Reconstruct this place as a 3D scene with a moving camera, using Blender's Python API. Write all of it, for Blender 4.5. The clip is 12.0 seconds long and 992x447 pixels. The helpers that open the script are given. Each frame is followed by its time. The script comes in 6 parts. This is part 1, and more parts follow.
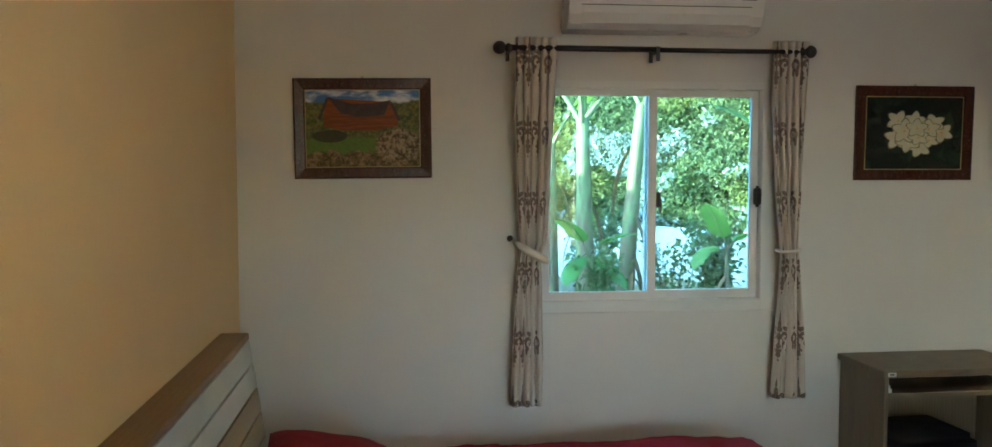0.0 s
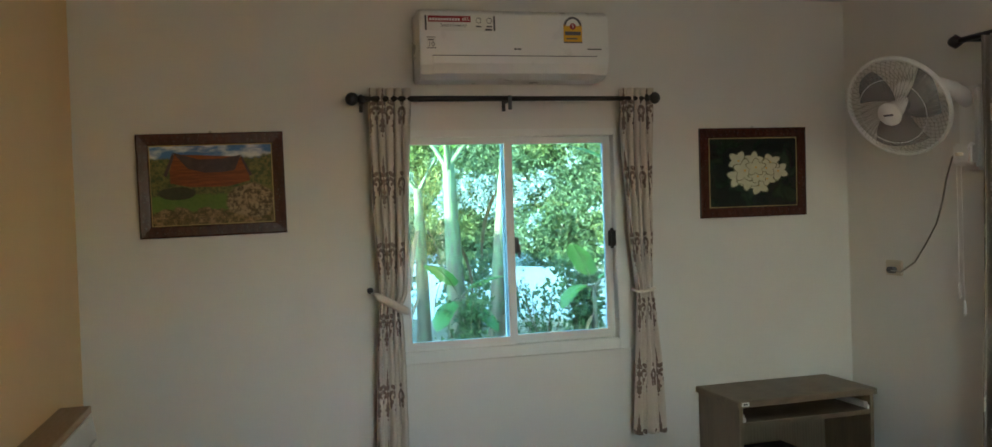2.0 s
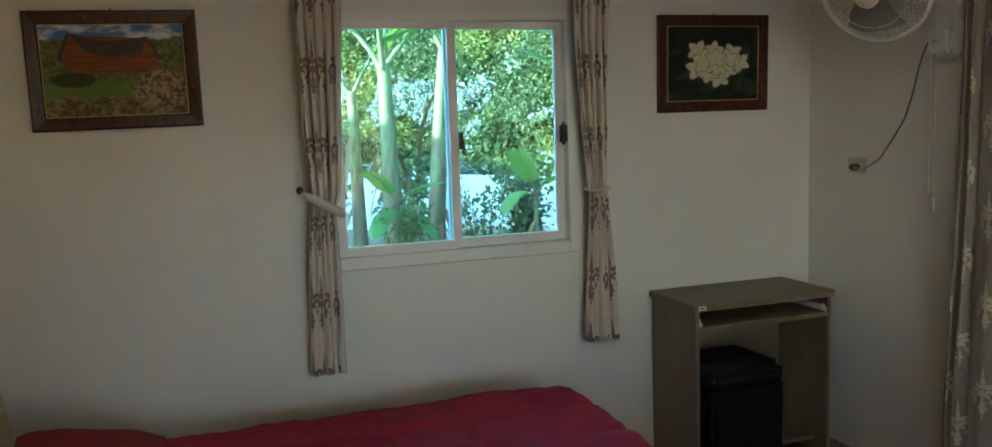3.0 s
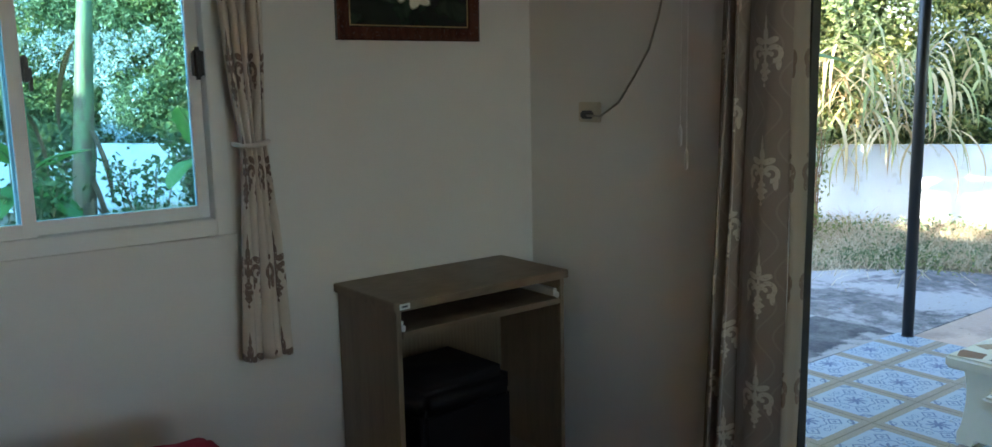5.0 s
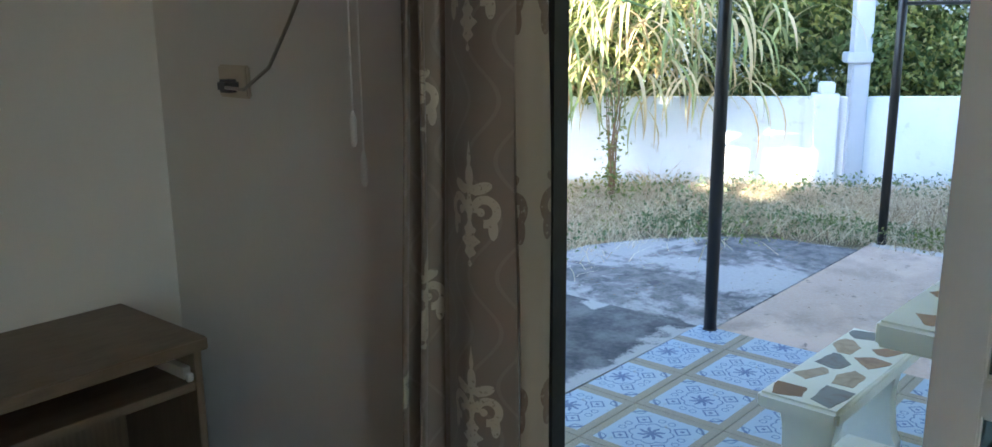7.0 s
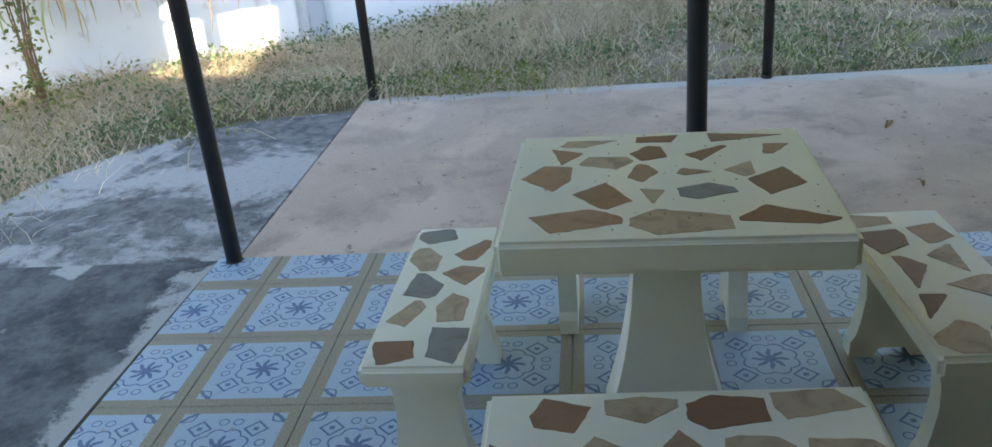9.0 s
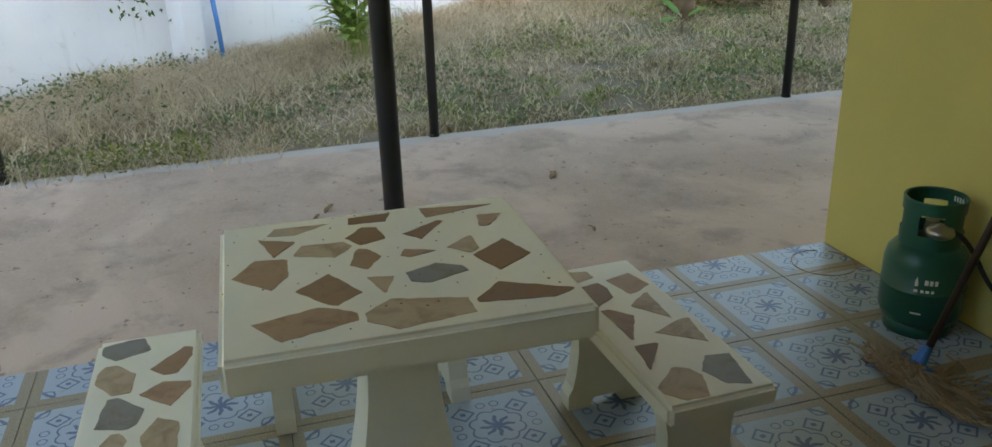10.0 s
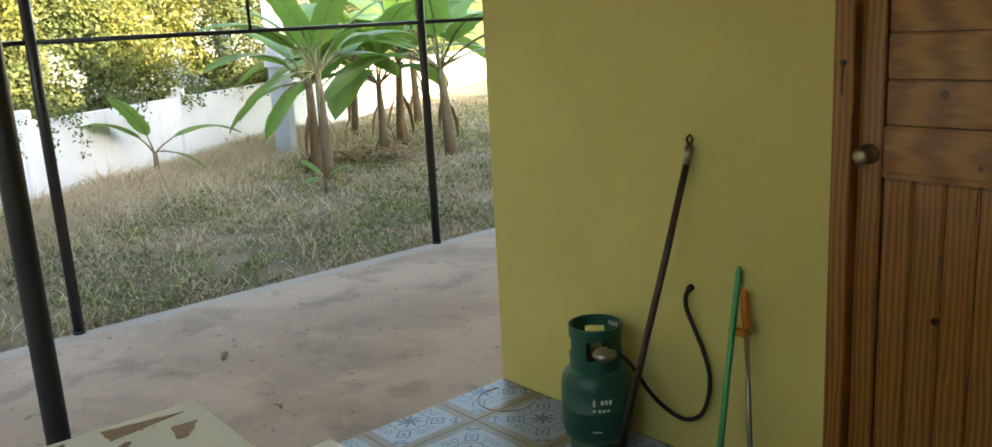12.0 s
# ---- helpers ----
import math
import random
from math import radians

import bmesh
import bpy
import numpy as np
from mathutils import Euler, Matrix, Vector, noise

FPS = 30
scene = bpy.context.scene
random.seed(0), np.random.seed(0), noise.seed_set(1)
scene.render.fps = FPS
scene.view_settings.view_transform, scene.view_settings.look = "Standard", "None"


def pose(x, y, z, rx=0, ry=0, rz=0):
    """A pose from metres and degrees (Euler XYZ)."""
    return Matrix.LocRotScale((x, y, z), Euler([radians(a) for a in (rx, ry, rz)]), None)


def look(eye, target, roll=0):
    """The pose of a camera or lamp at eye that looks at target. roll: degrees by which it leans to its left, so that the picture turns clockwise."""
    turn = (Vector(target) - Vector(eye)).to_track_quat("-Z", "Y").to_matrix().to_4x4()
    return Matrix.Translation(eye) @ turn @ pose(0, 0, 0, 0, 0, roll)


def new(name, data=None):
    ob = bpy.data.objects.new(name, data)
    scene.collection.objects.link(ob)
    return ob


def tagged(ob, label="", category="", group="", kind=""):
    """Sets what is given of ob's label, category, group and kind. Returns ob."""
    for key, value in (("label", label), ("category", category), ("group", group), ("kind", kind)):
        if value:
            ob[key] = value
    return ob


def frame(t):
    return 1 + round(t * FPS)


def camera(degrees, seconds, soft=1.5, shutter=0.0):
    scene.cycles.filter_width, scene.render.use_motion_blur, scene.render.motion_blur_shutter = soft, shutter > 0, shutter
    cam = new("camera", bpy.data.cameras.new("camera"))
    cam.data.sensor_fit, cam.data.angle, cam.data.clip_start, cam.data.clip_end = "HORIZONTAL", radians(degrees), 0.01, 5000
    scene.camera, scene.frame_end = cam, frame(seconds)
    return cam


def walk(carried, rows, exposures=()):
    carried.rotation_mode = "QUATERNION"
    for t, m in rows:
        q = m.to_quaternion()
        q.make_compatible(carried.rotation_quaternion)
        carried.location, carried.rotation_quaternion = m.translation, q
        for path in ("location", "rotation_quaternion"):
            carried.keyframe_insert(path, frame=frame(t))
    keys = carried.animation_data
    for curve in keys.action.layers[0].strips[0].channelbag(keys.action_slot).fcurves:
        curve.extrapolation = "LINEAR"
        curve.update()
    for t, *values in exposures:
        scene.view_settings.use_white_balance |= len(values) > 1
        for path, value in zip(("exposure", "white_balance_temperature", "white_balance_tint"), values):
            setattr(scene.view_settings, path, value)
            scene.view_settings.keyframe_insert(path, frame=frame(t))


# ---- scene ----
cam = camera(58.46, 12.0)
# seconds, eye x, y, z, heading (clockwise from +y), pitch, roll
PATH = [
    (0, 0.692, -3.845, 1.606, 6.07, -3.61, 0.02),
    (0.5, 0.691, -3.861, 1.647, 6.73, -0.92, 0.27),
    (1, 0.706, -3.873, 1.662, 9.21, 0.39, 0.19),
    (1.5, 0.717, -3.885, 1.675, 10.97, 0.55, -0.67),
    (2, 0.764, -3.847, 1.634, 14.13, -1.00, -2.00),
    (2.5, 0.808, -3.731, 1.569, 17.05, -5.75, -2.10),
    (2.7, 0.802, -3.664, 1.564, 17.26, -6.46, -2.00),
    (4.3, 1.081, -2.877, 1.445, 31.13, -8.08, -1.29),
    (4.5, 1.160, -2.798, 1.424, 33.93, -8.28, -1.05),
    (5, 1.387, -2.635, 1.407, 36.88, -9.09, -1.19),
    (5.5, 1.643, -2.486, 1.407, 41.91, -10.49, -0.52),
    (6, 1.932, -2.387, 1.442, 42.57, -11.99, -0.10),
    (6.5, 2.171, -2.202, 1.401, 44.85, -12.13, -0.81),
    (6.7, 2.284, -2.137, 1.415, 46.13, -12.45, -0.49),
    (8.3, 3.030, -1.676, 1.432, 64.98, -20.83, -3.88),
    (8.5, 3.103, -1.629, 1.409, 68.41, -23.06, -3.78),
    (9, 3.262, -1.494, 1.376, 82.86, -23.71, -5.09),
    (9.5, 3.391, -1.430, 1.381, 95.37, -22.33, -3.97),
    (10, 3.438, -1.362, 1.406, 106.66, -21.62, -1.76),
    (10.5, 3.453, -1.298, 1.452, 112.99, -16.98, -0.11),
    (11, 3.457, -1.288, 1.470, 114.03, -14.94, -0.69),
    (11.2, 3.462, -1.277, 1.472, 116.43, -13.78, -1.02),
    (11.5, 3.477, -1.274, 1.476, 122.10, -12.76, -1.97),
    (12, 3.505, -1.276, 1.478, 130.30, -12.91, -3.24),
]
walk(cam, [(t, pose(x, y, z, 90 + p, 0, -h) @ pose(0, 0, 0, 0, 0, r)) for t, x, y, z, h, p, r in PATH],
     [(0, 4.5, 5950, 7), (2.7, 4.3, 5950, 6), (4.3, 3.85, 5500, 6), (6.7, 3.75, 5400, 9), (8.3, 3.35, 5600, 8), (8.8, 3.3, 5800, 9), (9.5, 3.0, 7000, 10), (10.5, 3.05, 7800, 11), (11.2, 2.75, 8000, 12), (12, 3.2, 7800, 12)])

# ---- light ----
world = bpy.data.worlds.new("world")
scene.world = world
world.use_nodes = True
wn = world.node_tree
sky = wn.nodes.new("ShaderNodeTexSky")
sky.sky_type = "NISHITA"
sky.sun_disc = False
SUN_ELEV, SUN_AZ = 17.5, 266.0          # degrees; azimuth clockwise from +y
sky.sun_elevation = radians(SUN_ELEV)
sky.sun_rotation = radians(SUN_AZ)
wn.links.new(sky.outputs[0], wn.nodes["Background"].inputs[0])
wn.nodes["Background"].inputs[1].default_value = 0.15
sun = new("sun", bpy.data.lights.new("sun", "SUN"))
sun.data.energy, sun.data.angle, sun.data.color = 2.8, radians(0.5), (1.0, 0.84, 0.60)
sv = Vector((math.sin(radians(SUN_AZ)) * math.cos(radians(SUN_ELEV)), math.cos(radians(SUN_AZ)) * math.cos(radians(SUN_ELEV)), math.sin(radians(SUN_ELEV))))
sun.matrix_world = look(sv * 40, (0, 0, 0))


def area_light(name, eye, target, w, h, power, color):
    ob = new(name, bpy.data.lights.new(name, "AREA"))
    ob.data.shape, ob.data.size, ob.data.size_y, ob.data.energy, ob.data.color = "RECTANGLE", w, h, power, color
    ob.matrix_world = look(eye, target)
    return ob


# area lamp added behind the walker, standing in for daylight from an assumed window
area_light("south_fill_light", (1.7, -4.72, 1.45), (1.7, 0, 1.4), 1.3, 1.1, 0.06, (1.0, 0.93, 0.84))
# the lit ceiling lamp in the middle of the bedroom
lamp_light = new("ceiling_lamp_light", bpy.data.lights.new("ceiling_lamp_light", "POINT"))
lamp_light.data.shadow_soft_size, lamp_light.data.energy, lamp_light.data.color = 0.07, 0.25, (1.0, 0.92, 0.82)
lamp_light.matrix_world = pose(2.1, -2.45, 2.42)


# ---- materials ----
class Nodes:
    def __init__(self, name):
        self.m = bpy.data.materials.new(name)
        self.m.use_nodes = True
        self.t = self.m.node_tree
        self.b = self.t.nodes["Principled BSDF"]

    def put(self, socket, v):
        if isinstance(v, bpy.types.NodeSocket):
            self.t.links.new(v, socket)
        elif isinstance(v, (tuple, list)) and len(v) == 3 and socket.type == "RGBA":
            socket.default_value = (*v, 1)
        else:
            socket.default_value = v

    def math(self, op, a, b=0.0, c=None):
        n = self.t.nodes.new("ShaderNodeMath")
        n.operation = op
        self.put(n.inputs[0], a)
        self.put(n.inputs[1], b)
        if c is not None:
            self.put(n.inputs[2], c)
        return n.outputs[0]

    def mix(self, f, a, b):
        n = self.t.nodes.new("ShaderNodeMix")
        n.data_type = "RGBA"
        self.put(n.inputs[0], f)
        self.put(n.inputs[6], a)
        self.put(n.inputs[7], b)
        return n.outputs[2]

    def coord(self, which="Object", scale=(1, 1, 1)):
        n = self.t.nodes.new("ShaderNodeTexCoord")
        mp = self.t.nodes.new("ShaderNodeMapping")
        mp.inputs["Scale"].default_value = scale
        self.t.links.new(n.outputs[which], mp.inputs[0])
        return mp.outputs[0]

    def noise(self, co, scale, detail=4.0, rough=0.55, distort=0.0):
        n = self.t.nodes.new("ShaderNodeTexNoise")
        self.put(n.inputs["Vector"], co)
        n.inputs["Scale"].default_value, n.inputs["Detail"].default_value = scale, detail
        n.inputs["Roughness"].default_value, n.inputs["Distortion"].default_value = rough, distort
        return n.outputs[0]

    def voronoi(self, co, scale, feature="F1"):
        n = self.t.nodes.new("ShaderNodeTexVoronoi")
        n.feature = feature
        self.put(n.inputs["Vector"], co)
        n.inputs["Scale"].default_value = scale
        return n.outputs["Distance"]

    def step(self, v, lo, hi):
        n = self.t.nodes.new("ShaderNodeMapRange")
        n.interpolation_type = "SMOOTHSTEP"
        self.put(n.inputs[0], v)
        n.inputs[1].default_value, n.inputs[2].default_value = lo, hi
        return n.outputs[0]

    def xyz(self, co):
        n = self.t.nodes.new("ShaderNodeSeparateXYZ")
        self.put(n.inputs[0], co)
        return n.outputs

    def random(self):
        return self.t.nodes.new("ShaderNodeObjectInfo").outputs["Random"]

    def island(self):
        return self.t.nodes.new("ShaderNodeNewGeometry").outputs["Random Per Island"]

    def finish(self, color, rough=0.6, height=None, strength=0.2, dist=0.01, metal=0.0, spec=0.5, **more):
        self.put(self.b.inputs["Base Color"], color)
        self.put(self.b.inputs["Roughness"], rough)
        self.b.inputs["Metallic"].default_value = metal
        self.b.inputs["Specular IOR Level"].default_value = spec
        if height is not None:
            n = self.t.nodes.new("ShaderNodeBump")
            n.inputs["Strength"].default_value, n.inputs["Distance"].default_value = strength, dist
            self.put(n.inputs["Height"], height)
            self.t.links.new(n.outputs[0], self.b.inputs["Normal"])
        for k, v in more.items():
            self.put(self.b.inputs[k.replace("_", " ")], v)
        return self.m


def plain(name, c, c2=None, big=2.0, fine=60.0, rough=0.6, strength=0.15, dist=0.004, metal=0.0, spec=0.5, stretch=(1, 1, 1)):
    """A surface with slow stains, fine grain and slight relief."""
    n = Nodes(name)
    co = n.coord("Object", stretch)
    c2 = c2 or tuple(0.82 * v for v in c)
    f = n.math("ADD", n.math("MULTIPLY", n.step(n.noise(co, big, 5), 0.3, 0.7), 0.6), n.math("MULTIPLY", n.noise(co, fine, 3), 0.4))
    fine_h = n.noise(co, fine, 4)
    r = n.math("ADD", n.math("MULTIPLY", n.noise(co, big * 3, 3), 0.2), rough - 0.1)
    return n.finish(n.mix(f, c, c2), r, fine_h, strength, dist, metal, spec)


def wood(name, c1, c2, along=(1, 12, 12), scale=4.0, rough=0.45, rings=0.7):
    n = Nodes(name)
    co = n.coord("Object", along)
    a = n.noise(co, scale, 6, 0.6, 1.2)
    b = n.noise(co, scale * 8, 4)
    w = n.t.nodes.new("ShaderNodeTexWave")
    n.put(w.inputs["Vector"], co)
    w.inputs["Scale"].default_value, w.inputs["Distortion"].default_value, w.inputs["Detail"].default_value = scale * 0.5, 6.0, 3.0
    f = n.math("ADD", n.math("MULTIPLY", a, 0.5), n.math("ADD", n.math("MULTIPLY", w.outputs["Fac"], 0.35 * rings), n.math("MULTIPLY", b, 0.25)))
    return n.finish(n.mix(n.step(f, 0.25, 0.85), c1, c2), n.math("ADD", rough - 0.1, n.math("MULTIPLY", b, 0.2)), b, 0.15, 0.002)


def leafy(name, c1, c2, c3=None, rough=0.5, trans=0.25, other=None, patch=0.6):
    """Leaves that differ one by one; other: a second pair of colours that takes over in patches."""
    n = Nodes(name)
    i = n.island()
    col = n.mix(n.step(i, 0.0, 1.0), c1, c2)
    if c3:
        col = n.mix(n.step(n.math("FRACT", n.math("MULTIPLY", i, 17.3)), 0.82, 0.95), col, c3)
    if other:
        col = n.mix(n.step(n.noise(n.coord(), patch, 5, 0.6), 0.41, 0.55), col, n.mix(n.step(i, 0.0, 1.0), other[0], other[1]))
    m = n.finish(col, rough, None, spec=0.3)
    tr = n.t.nodes.new("ShaderNodeBsdfTranslucent")
    n.put(tr.inputs["Color"], col)
    mx = n.t.nodes.new("ShaderNodeMixShader")
    mx.inputs[0].default_value = trans
    out = n.t.nodes["Material Output"]
    n.t.links.new(n.b.outputs[0], mx.inputs[1])
    n.t.links.new(tr.outputs[0], mx.inputs[2])
    n.t.links.new(mx.outputs[0], out.inputs[0])
    return m


M = {}
M["wall_white"] = plain("wall_white", (0.75, 0.73, 0.70), (0.69, 0.67, 0.64), 1.2, 90, 0.75, 0.12, 0.002)
M["wall_orange"] = plain("wall_orange", (0.86, 0.62, 0.34), (0.80, 0.57, 0.30), 1.2, 90, 0.7, 0.12, 0.002)
M["wall_yellow"] = plain("wall_yellow", (0.70, 0.60, 0.20), (0.62, 0.53, 0.17), 1.5, 70, 0.6, 0.15, 0.003)
M["ceiling"] = plain("ceiling_paint", (0.72, 0.69, 0.65), None, 1.0, 80, 0.8, 0.1, 0.002)
M["alu"] = plain("white_aluminium", (0.78, 0.78, 0.76), (0.72, 0.72, 0.70), 4, 120, 0.35, 0.03, 0.001)
M["black_metal"] = plain("black_painted_steel", (0.012, 0.012, 0.013), (0.03, 0.025, 0.022), 6, 150, 0.4, 0.1, 0.001)
M["dark_rubber"] = plain("black_rubber", (0.012, 0.012, 0.012), None, 5, 100, 0.6)
M["white_plastic"] = plain("white_plastic", (0.80, 0.80, 0.78), (0.76, 0.76, 0.74), 3, 100, 0.3, 0.02, 0.001)
M["cream_plastic"] = plain("cream_plastic", (0.62, 0.55, 0.44), None, 3, 100, 0.4, 0.02, 0.001)
M["desk_wood"] = wood("desk_laminate", (0.22, 0.165, 0.105), (0.13, 0.092, 0.06), (1.5, 14, 14), 3.0, 0.45, 0.4)
M["desk_side"] = wood("desk_laminate_upright", (0.22, 0.165, 0.105), (0.13, 0.092, 0.06), (14, 14, 1.5), 3.0, 0.45, 0.4)
M["floor_wood"] = wood("floor_laminate", (0.22, 0.11, 0.05), (0.10, 0.045, 0.02), (14, 1.5, 14), 3.0, 0.3, 0.6)
M["red_cloth"] = plain("red_cotton", (0.40, 0.014, 0.05), (0.33, 0.010, 0.036), 3, 250, 0.85, 0.2, 0.002)
M["set_concrete"] = plain("cream_painted_concrete", (0.80, 0.77, 0.66), (0.72, 0.69, 0.57), 3, 50, 0.42, 0.15, 0.003)
M["green_tank"] = plain("green_enamel", (0.008, 0.10, 0.065), (0.012, 0.085, 0.055), 5, 90, 0.35, 0.05, 0.001)
M["door_wood"] = wood("varnished_pine", (0.40, 0.17, 0.035), (0.20, 0.065, 0.012), (1.2, 10, 10), 3.5, 0.3, 1.0)
M["door_wood_up"] = wood("varnished_pine_upright", (0.40, 0.17, 0.035), (0.20, 0.065, 0.012), (10, 10, 1.2), 3.5, 0.3, 1.0)
n = Nodes("weathered_concrete")
co = n.coord()
big, mid, fine = n.noise(co, 0.7, 6, 0.6, 0.6), n.noise(co, 3.0, 6, 0.65, 0.3), n.noise(co, 70, 3)
c = n.mix(n.step(big, 0.40, 0.60), (0.55, 0.405, 0.315), (0.40, 0.29, 0.22))
c = n.mix(n.math("MULTIPLY", n.step(mid, 0.50, 0.70), 0.7), c, (0.26, 0.19, 0.145))
c = n.mix(n.math("MULTIPLY", n.step(fine, 0.35, 0.75), 0.25), c, (0.52, 0.46, 0.40))
c = n.mix(n.math("MULTIPLY", n.step(n.noise(co, 16, 4), 0.66, 0.72), 0.6), c, (0.09, 0.07, 0.06))
x = n.xyz(co)[0]
c = n.mix(n.math("MULTIPLY", n.step(n.math("ADD", x, n.math("MULTIPLY", n.noise(co, 4, 6, 0.65), 0.22)), 8.80, 8.86), 0.8), c, n.mix(fine, (0.50, 0.47, 0.43), (0.36, 0.33, 0.30)))
M["concrete"] = n.finish(c, 0.8, n.math("ADD", fine, n.math("MULTIPLY", mid, 1.5)), 0.25, 0.005)
n = Nodes("mossy_concrete")
co = n.coord()
mask = n.step(n.math("ADD", n.noise(co, 1.1, 8, 0.68, 0.4), n.math("MULTIPLY", n.noise(co, 9, 6, 0.7), 0.25)), 0.60, 0.70)
fine = n.noise(co, 45, 4)
dark = n.mix(n.step(n.noise(co, 7, 8, 0.75), 0.35, 0.65), (0.06, 0.06, 0.065), (0.20, 0.185, 0.175))
pale = n.mix(fine, (0.40, 0.38, 0.36), (0.28, 0.26, 0.25))
M["mossy_concrete"] = n.finish(n.mix(mask, dark, pale), 0.85, n.math("ADD", fine, mask), 0.35, 0.006)
n = Nodes("black_concrete")
co = n.coord()
edge = n.step(n.math("ADD", n.xyz(co)[1], n.math("MULTIPLY", n.noise(co, 4.5, 7, 0.72), -0.60)), -0.19, -0.12)
spot = n.step(n.noise(co, 2.0, 6, 0.6, 0.3), 0.61, 0.64)
dark = n.mix(n.step(n.noise(co, 5, 8, 0.75), 0.35, 0.68), (0.035, 0.037, 0.043), (0.15, 0.145, 0.145))
M["black_concrete"] = n.finish(n.mix(n.math("MAXIMUM", n.math("SUBTRACT", 1.0, edge), spot), dark, (0.36, 0.34, 0.32)), 0.8, n.noise(co, 50, 4), 0.3, 0.005)
n = Nodes("whitewashed_render")
co = n.coord()
x, y, z = n.xyz(co)
streak = n.noise(n.coord("Object", (6, 6, 0.5)), 1.0, 6, 0.65)
c = n.mix(n.step(n.noise(co, 0.9, 6), 0.35, 0.7), (0.80, 0.82, 0.84), (0.70, 0.72, 0.75))
c = n.mix(n.math("MULTIPLY", n.step(streak, 0.58, 0.72), 0.35), c, (0.42, 0.42, 0.42))
c = n.mix(n.math("MULTIPLY", n.step(n.noise(co, 9, 5), 0.62, 0.7), 0.3), c, (0.45, 0.42, 0.38))
M["white_wall_out"] = n.finish(c, 0.85, n.noise(co, 30, 5), 0.25, 0.006)
n = Nodes("garden_soil")
co = n.coord()
c = n.mix(n.step(n.noise(co, 0.8, 6), 0.4, 0.62), (0.28, 0.21, 0.135), (0.15, 0.13, 0.075))
c = n.mix(n.math("MULTIPLY", n.step(n.noise(co, 14, 6, 0.7), 0.5, 0.7), 0.6), c, (0.32, 0.26, 0.18))
M["ground"] = n.finish(c, 0.95, n.noise(co, 22, 6, 0.7), 0.8, 0.04)


def tile_material():
    n = Nodes("patterned_tile")
    co = n.coord()
    x, y, z = n.xyz(co)
    ax, ay = n.math("ABSOLUTE", x), n.math("ABSOLUTE", y)
    inside = n.math("LESS_THAN", n.math("MAXIMUM", ax, ay), 0.162)
    r = n.math("SQRT", n.math("ADD", n.math("MULTIPLY", x, x), n.math("MULTIPLY", y, y)))
    th = n.math("ARCTAN2", y, x)

    def near(v, at, w):
        return n.math("LESS_THAN", n.math("ABSOLUTE", n.math("SUBTRACT", v, at)), w)
    swirl = n.math("ADD", n.math("MULTIPLY", th, 8.0), n.math("MULTIPLY", n.math("SINE", n.math("MULTIPLY", r, 160.0)), 0.6))
    star = n.math("LESS_THAN", r, n.math("ADD", 0.036, n.math("MULTIPLY", n.math("COSINE", swirl), 0.02)))
    lobe = n.math("ADD", 0.072, n.math("MULTIPLY", n.math("ABSOLUTE", n.math("SINE", n.math("MULTIPLY", th, 4.0))), 0.014))
    ring = near(r, lobe, 0.0030)
    d1 = n.math("MULTIPLY", n.math("ADD", ax, ay), 0.7071)
    d2 = n.math("ABSOLUTE", n.math("MULTIPLY", n.math("SUBTRACT", ax, ay), 0.7071))
    off = n.math("ABSOLUTE", n.math("SUBTRACT", d1, 0.122))
    sq = n.math("MAXIMUM", off, d2)
    square = near(sq, 0.0245, 0.0034)
    dot = n.math("LESS_THAN", n.math("ADD", off, n.math("MULTIPLY", d2, 1.0)), 0.011)
    cr = n.math("SQRT", n.math("ADD", n.math("POWER", n.math("SUBTRACT", ax, 0.162), 2.0), n.math("POWER", n.math("SUBTRACT", ay, 0.162), 2.0)))
    fleur = n.math("MAXIMUM", near(cr, n.math("ADD", 0.052, n.math("MULTIPLY", d2, -0.35)), 0.003), n.math("LESS_THAN", n.math("ABSOLUTE", n.math("SUBTRACT", cr, n.math("ADD", 0.026, n.math("MULTIPLY", d2, 0.5)))), 0.0055))
    side = n.math("MAXIMUM", near(n.math("MAXIMUM", ax, ay), 0.128, 0.0012), near(n.math("ADD", ax, ay), 0.172, 0.0011))
    curl = near(n.math("SQRT", n.math("ADD", n.math("POWER", n.math("SUBTRACT", n.math("MAXIMUM", ax, ay), 0.118), 2.0), n.math("POWER", n.math("SUBTRACT", n.math("MINIMUM", ax, ay), 0.022), 2.0))), 0.014, 0.002)
    ink = n.math("MAXIMUM", n.math("MAXIMUM", n.math("MAXIMUM", star, ring), n.math("MAXIMUM", square, dot)), n.math("MAXIMUM", fleur, curl))
    worn = n.step(n.noise(n.coord("Object"), 9, 5), 0.2, 0.5)
    rnd = n.random()
    base = n.mix(rnd, (0.35, 0.425, 0.52), (0.31, 0.385, 0.48))
    base = n.mix(n.math("MULTIPLY", side, 0.3), base, (0.25, 0.32, 0.44))
    c = n.mix(n.math("MULTIPLY", ink, n.math("ADD", 0.66, n.math("MULTIPLY", worn, 0.30))), base, (0.07, 0.115, 0.24))
    grain = n.noise(co, 210, 3)
    border = n.mix(n.step(grain, 0.35, 0.65), (0.33, 0.285, 0.21), (0.19, 0.16, 0.115))
    c = n.mix(inside, border, c)
    c = n.mix(n.math("MULTIPLY", n.step(n.noise(n.coord("Object"), 17, 5), 0.62, 0.72), 0.5), c, (0.22, 0.18, 0.12))
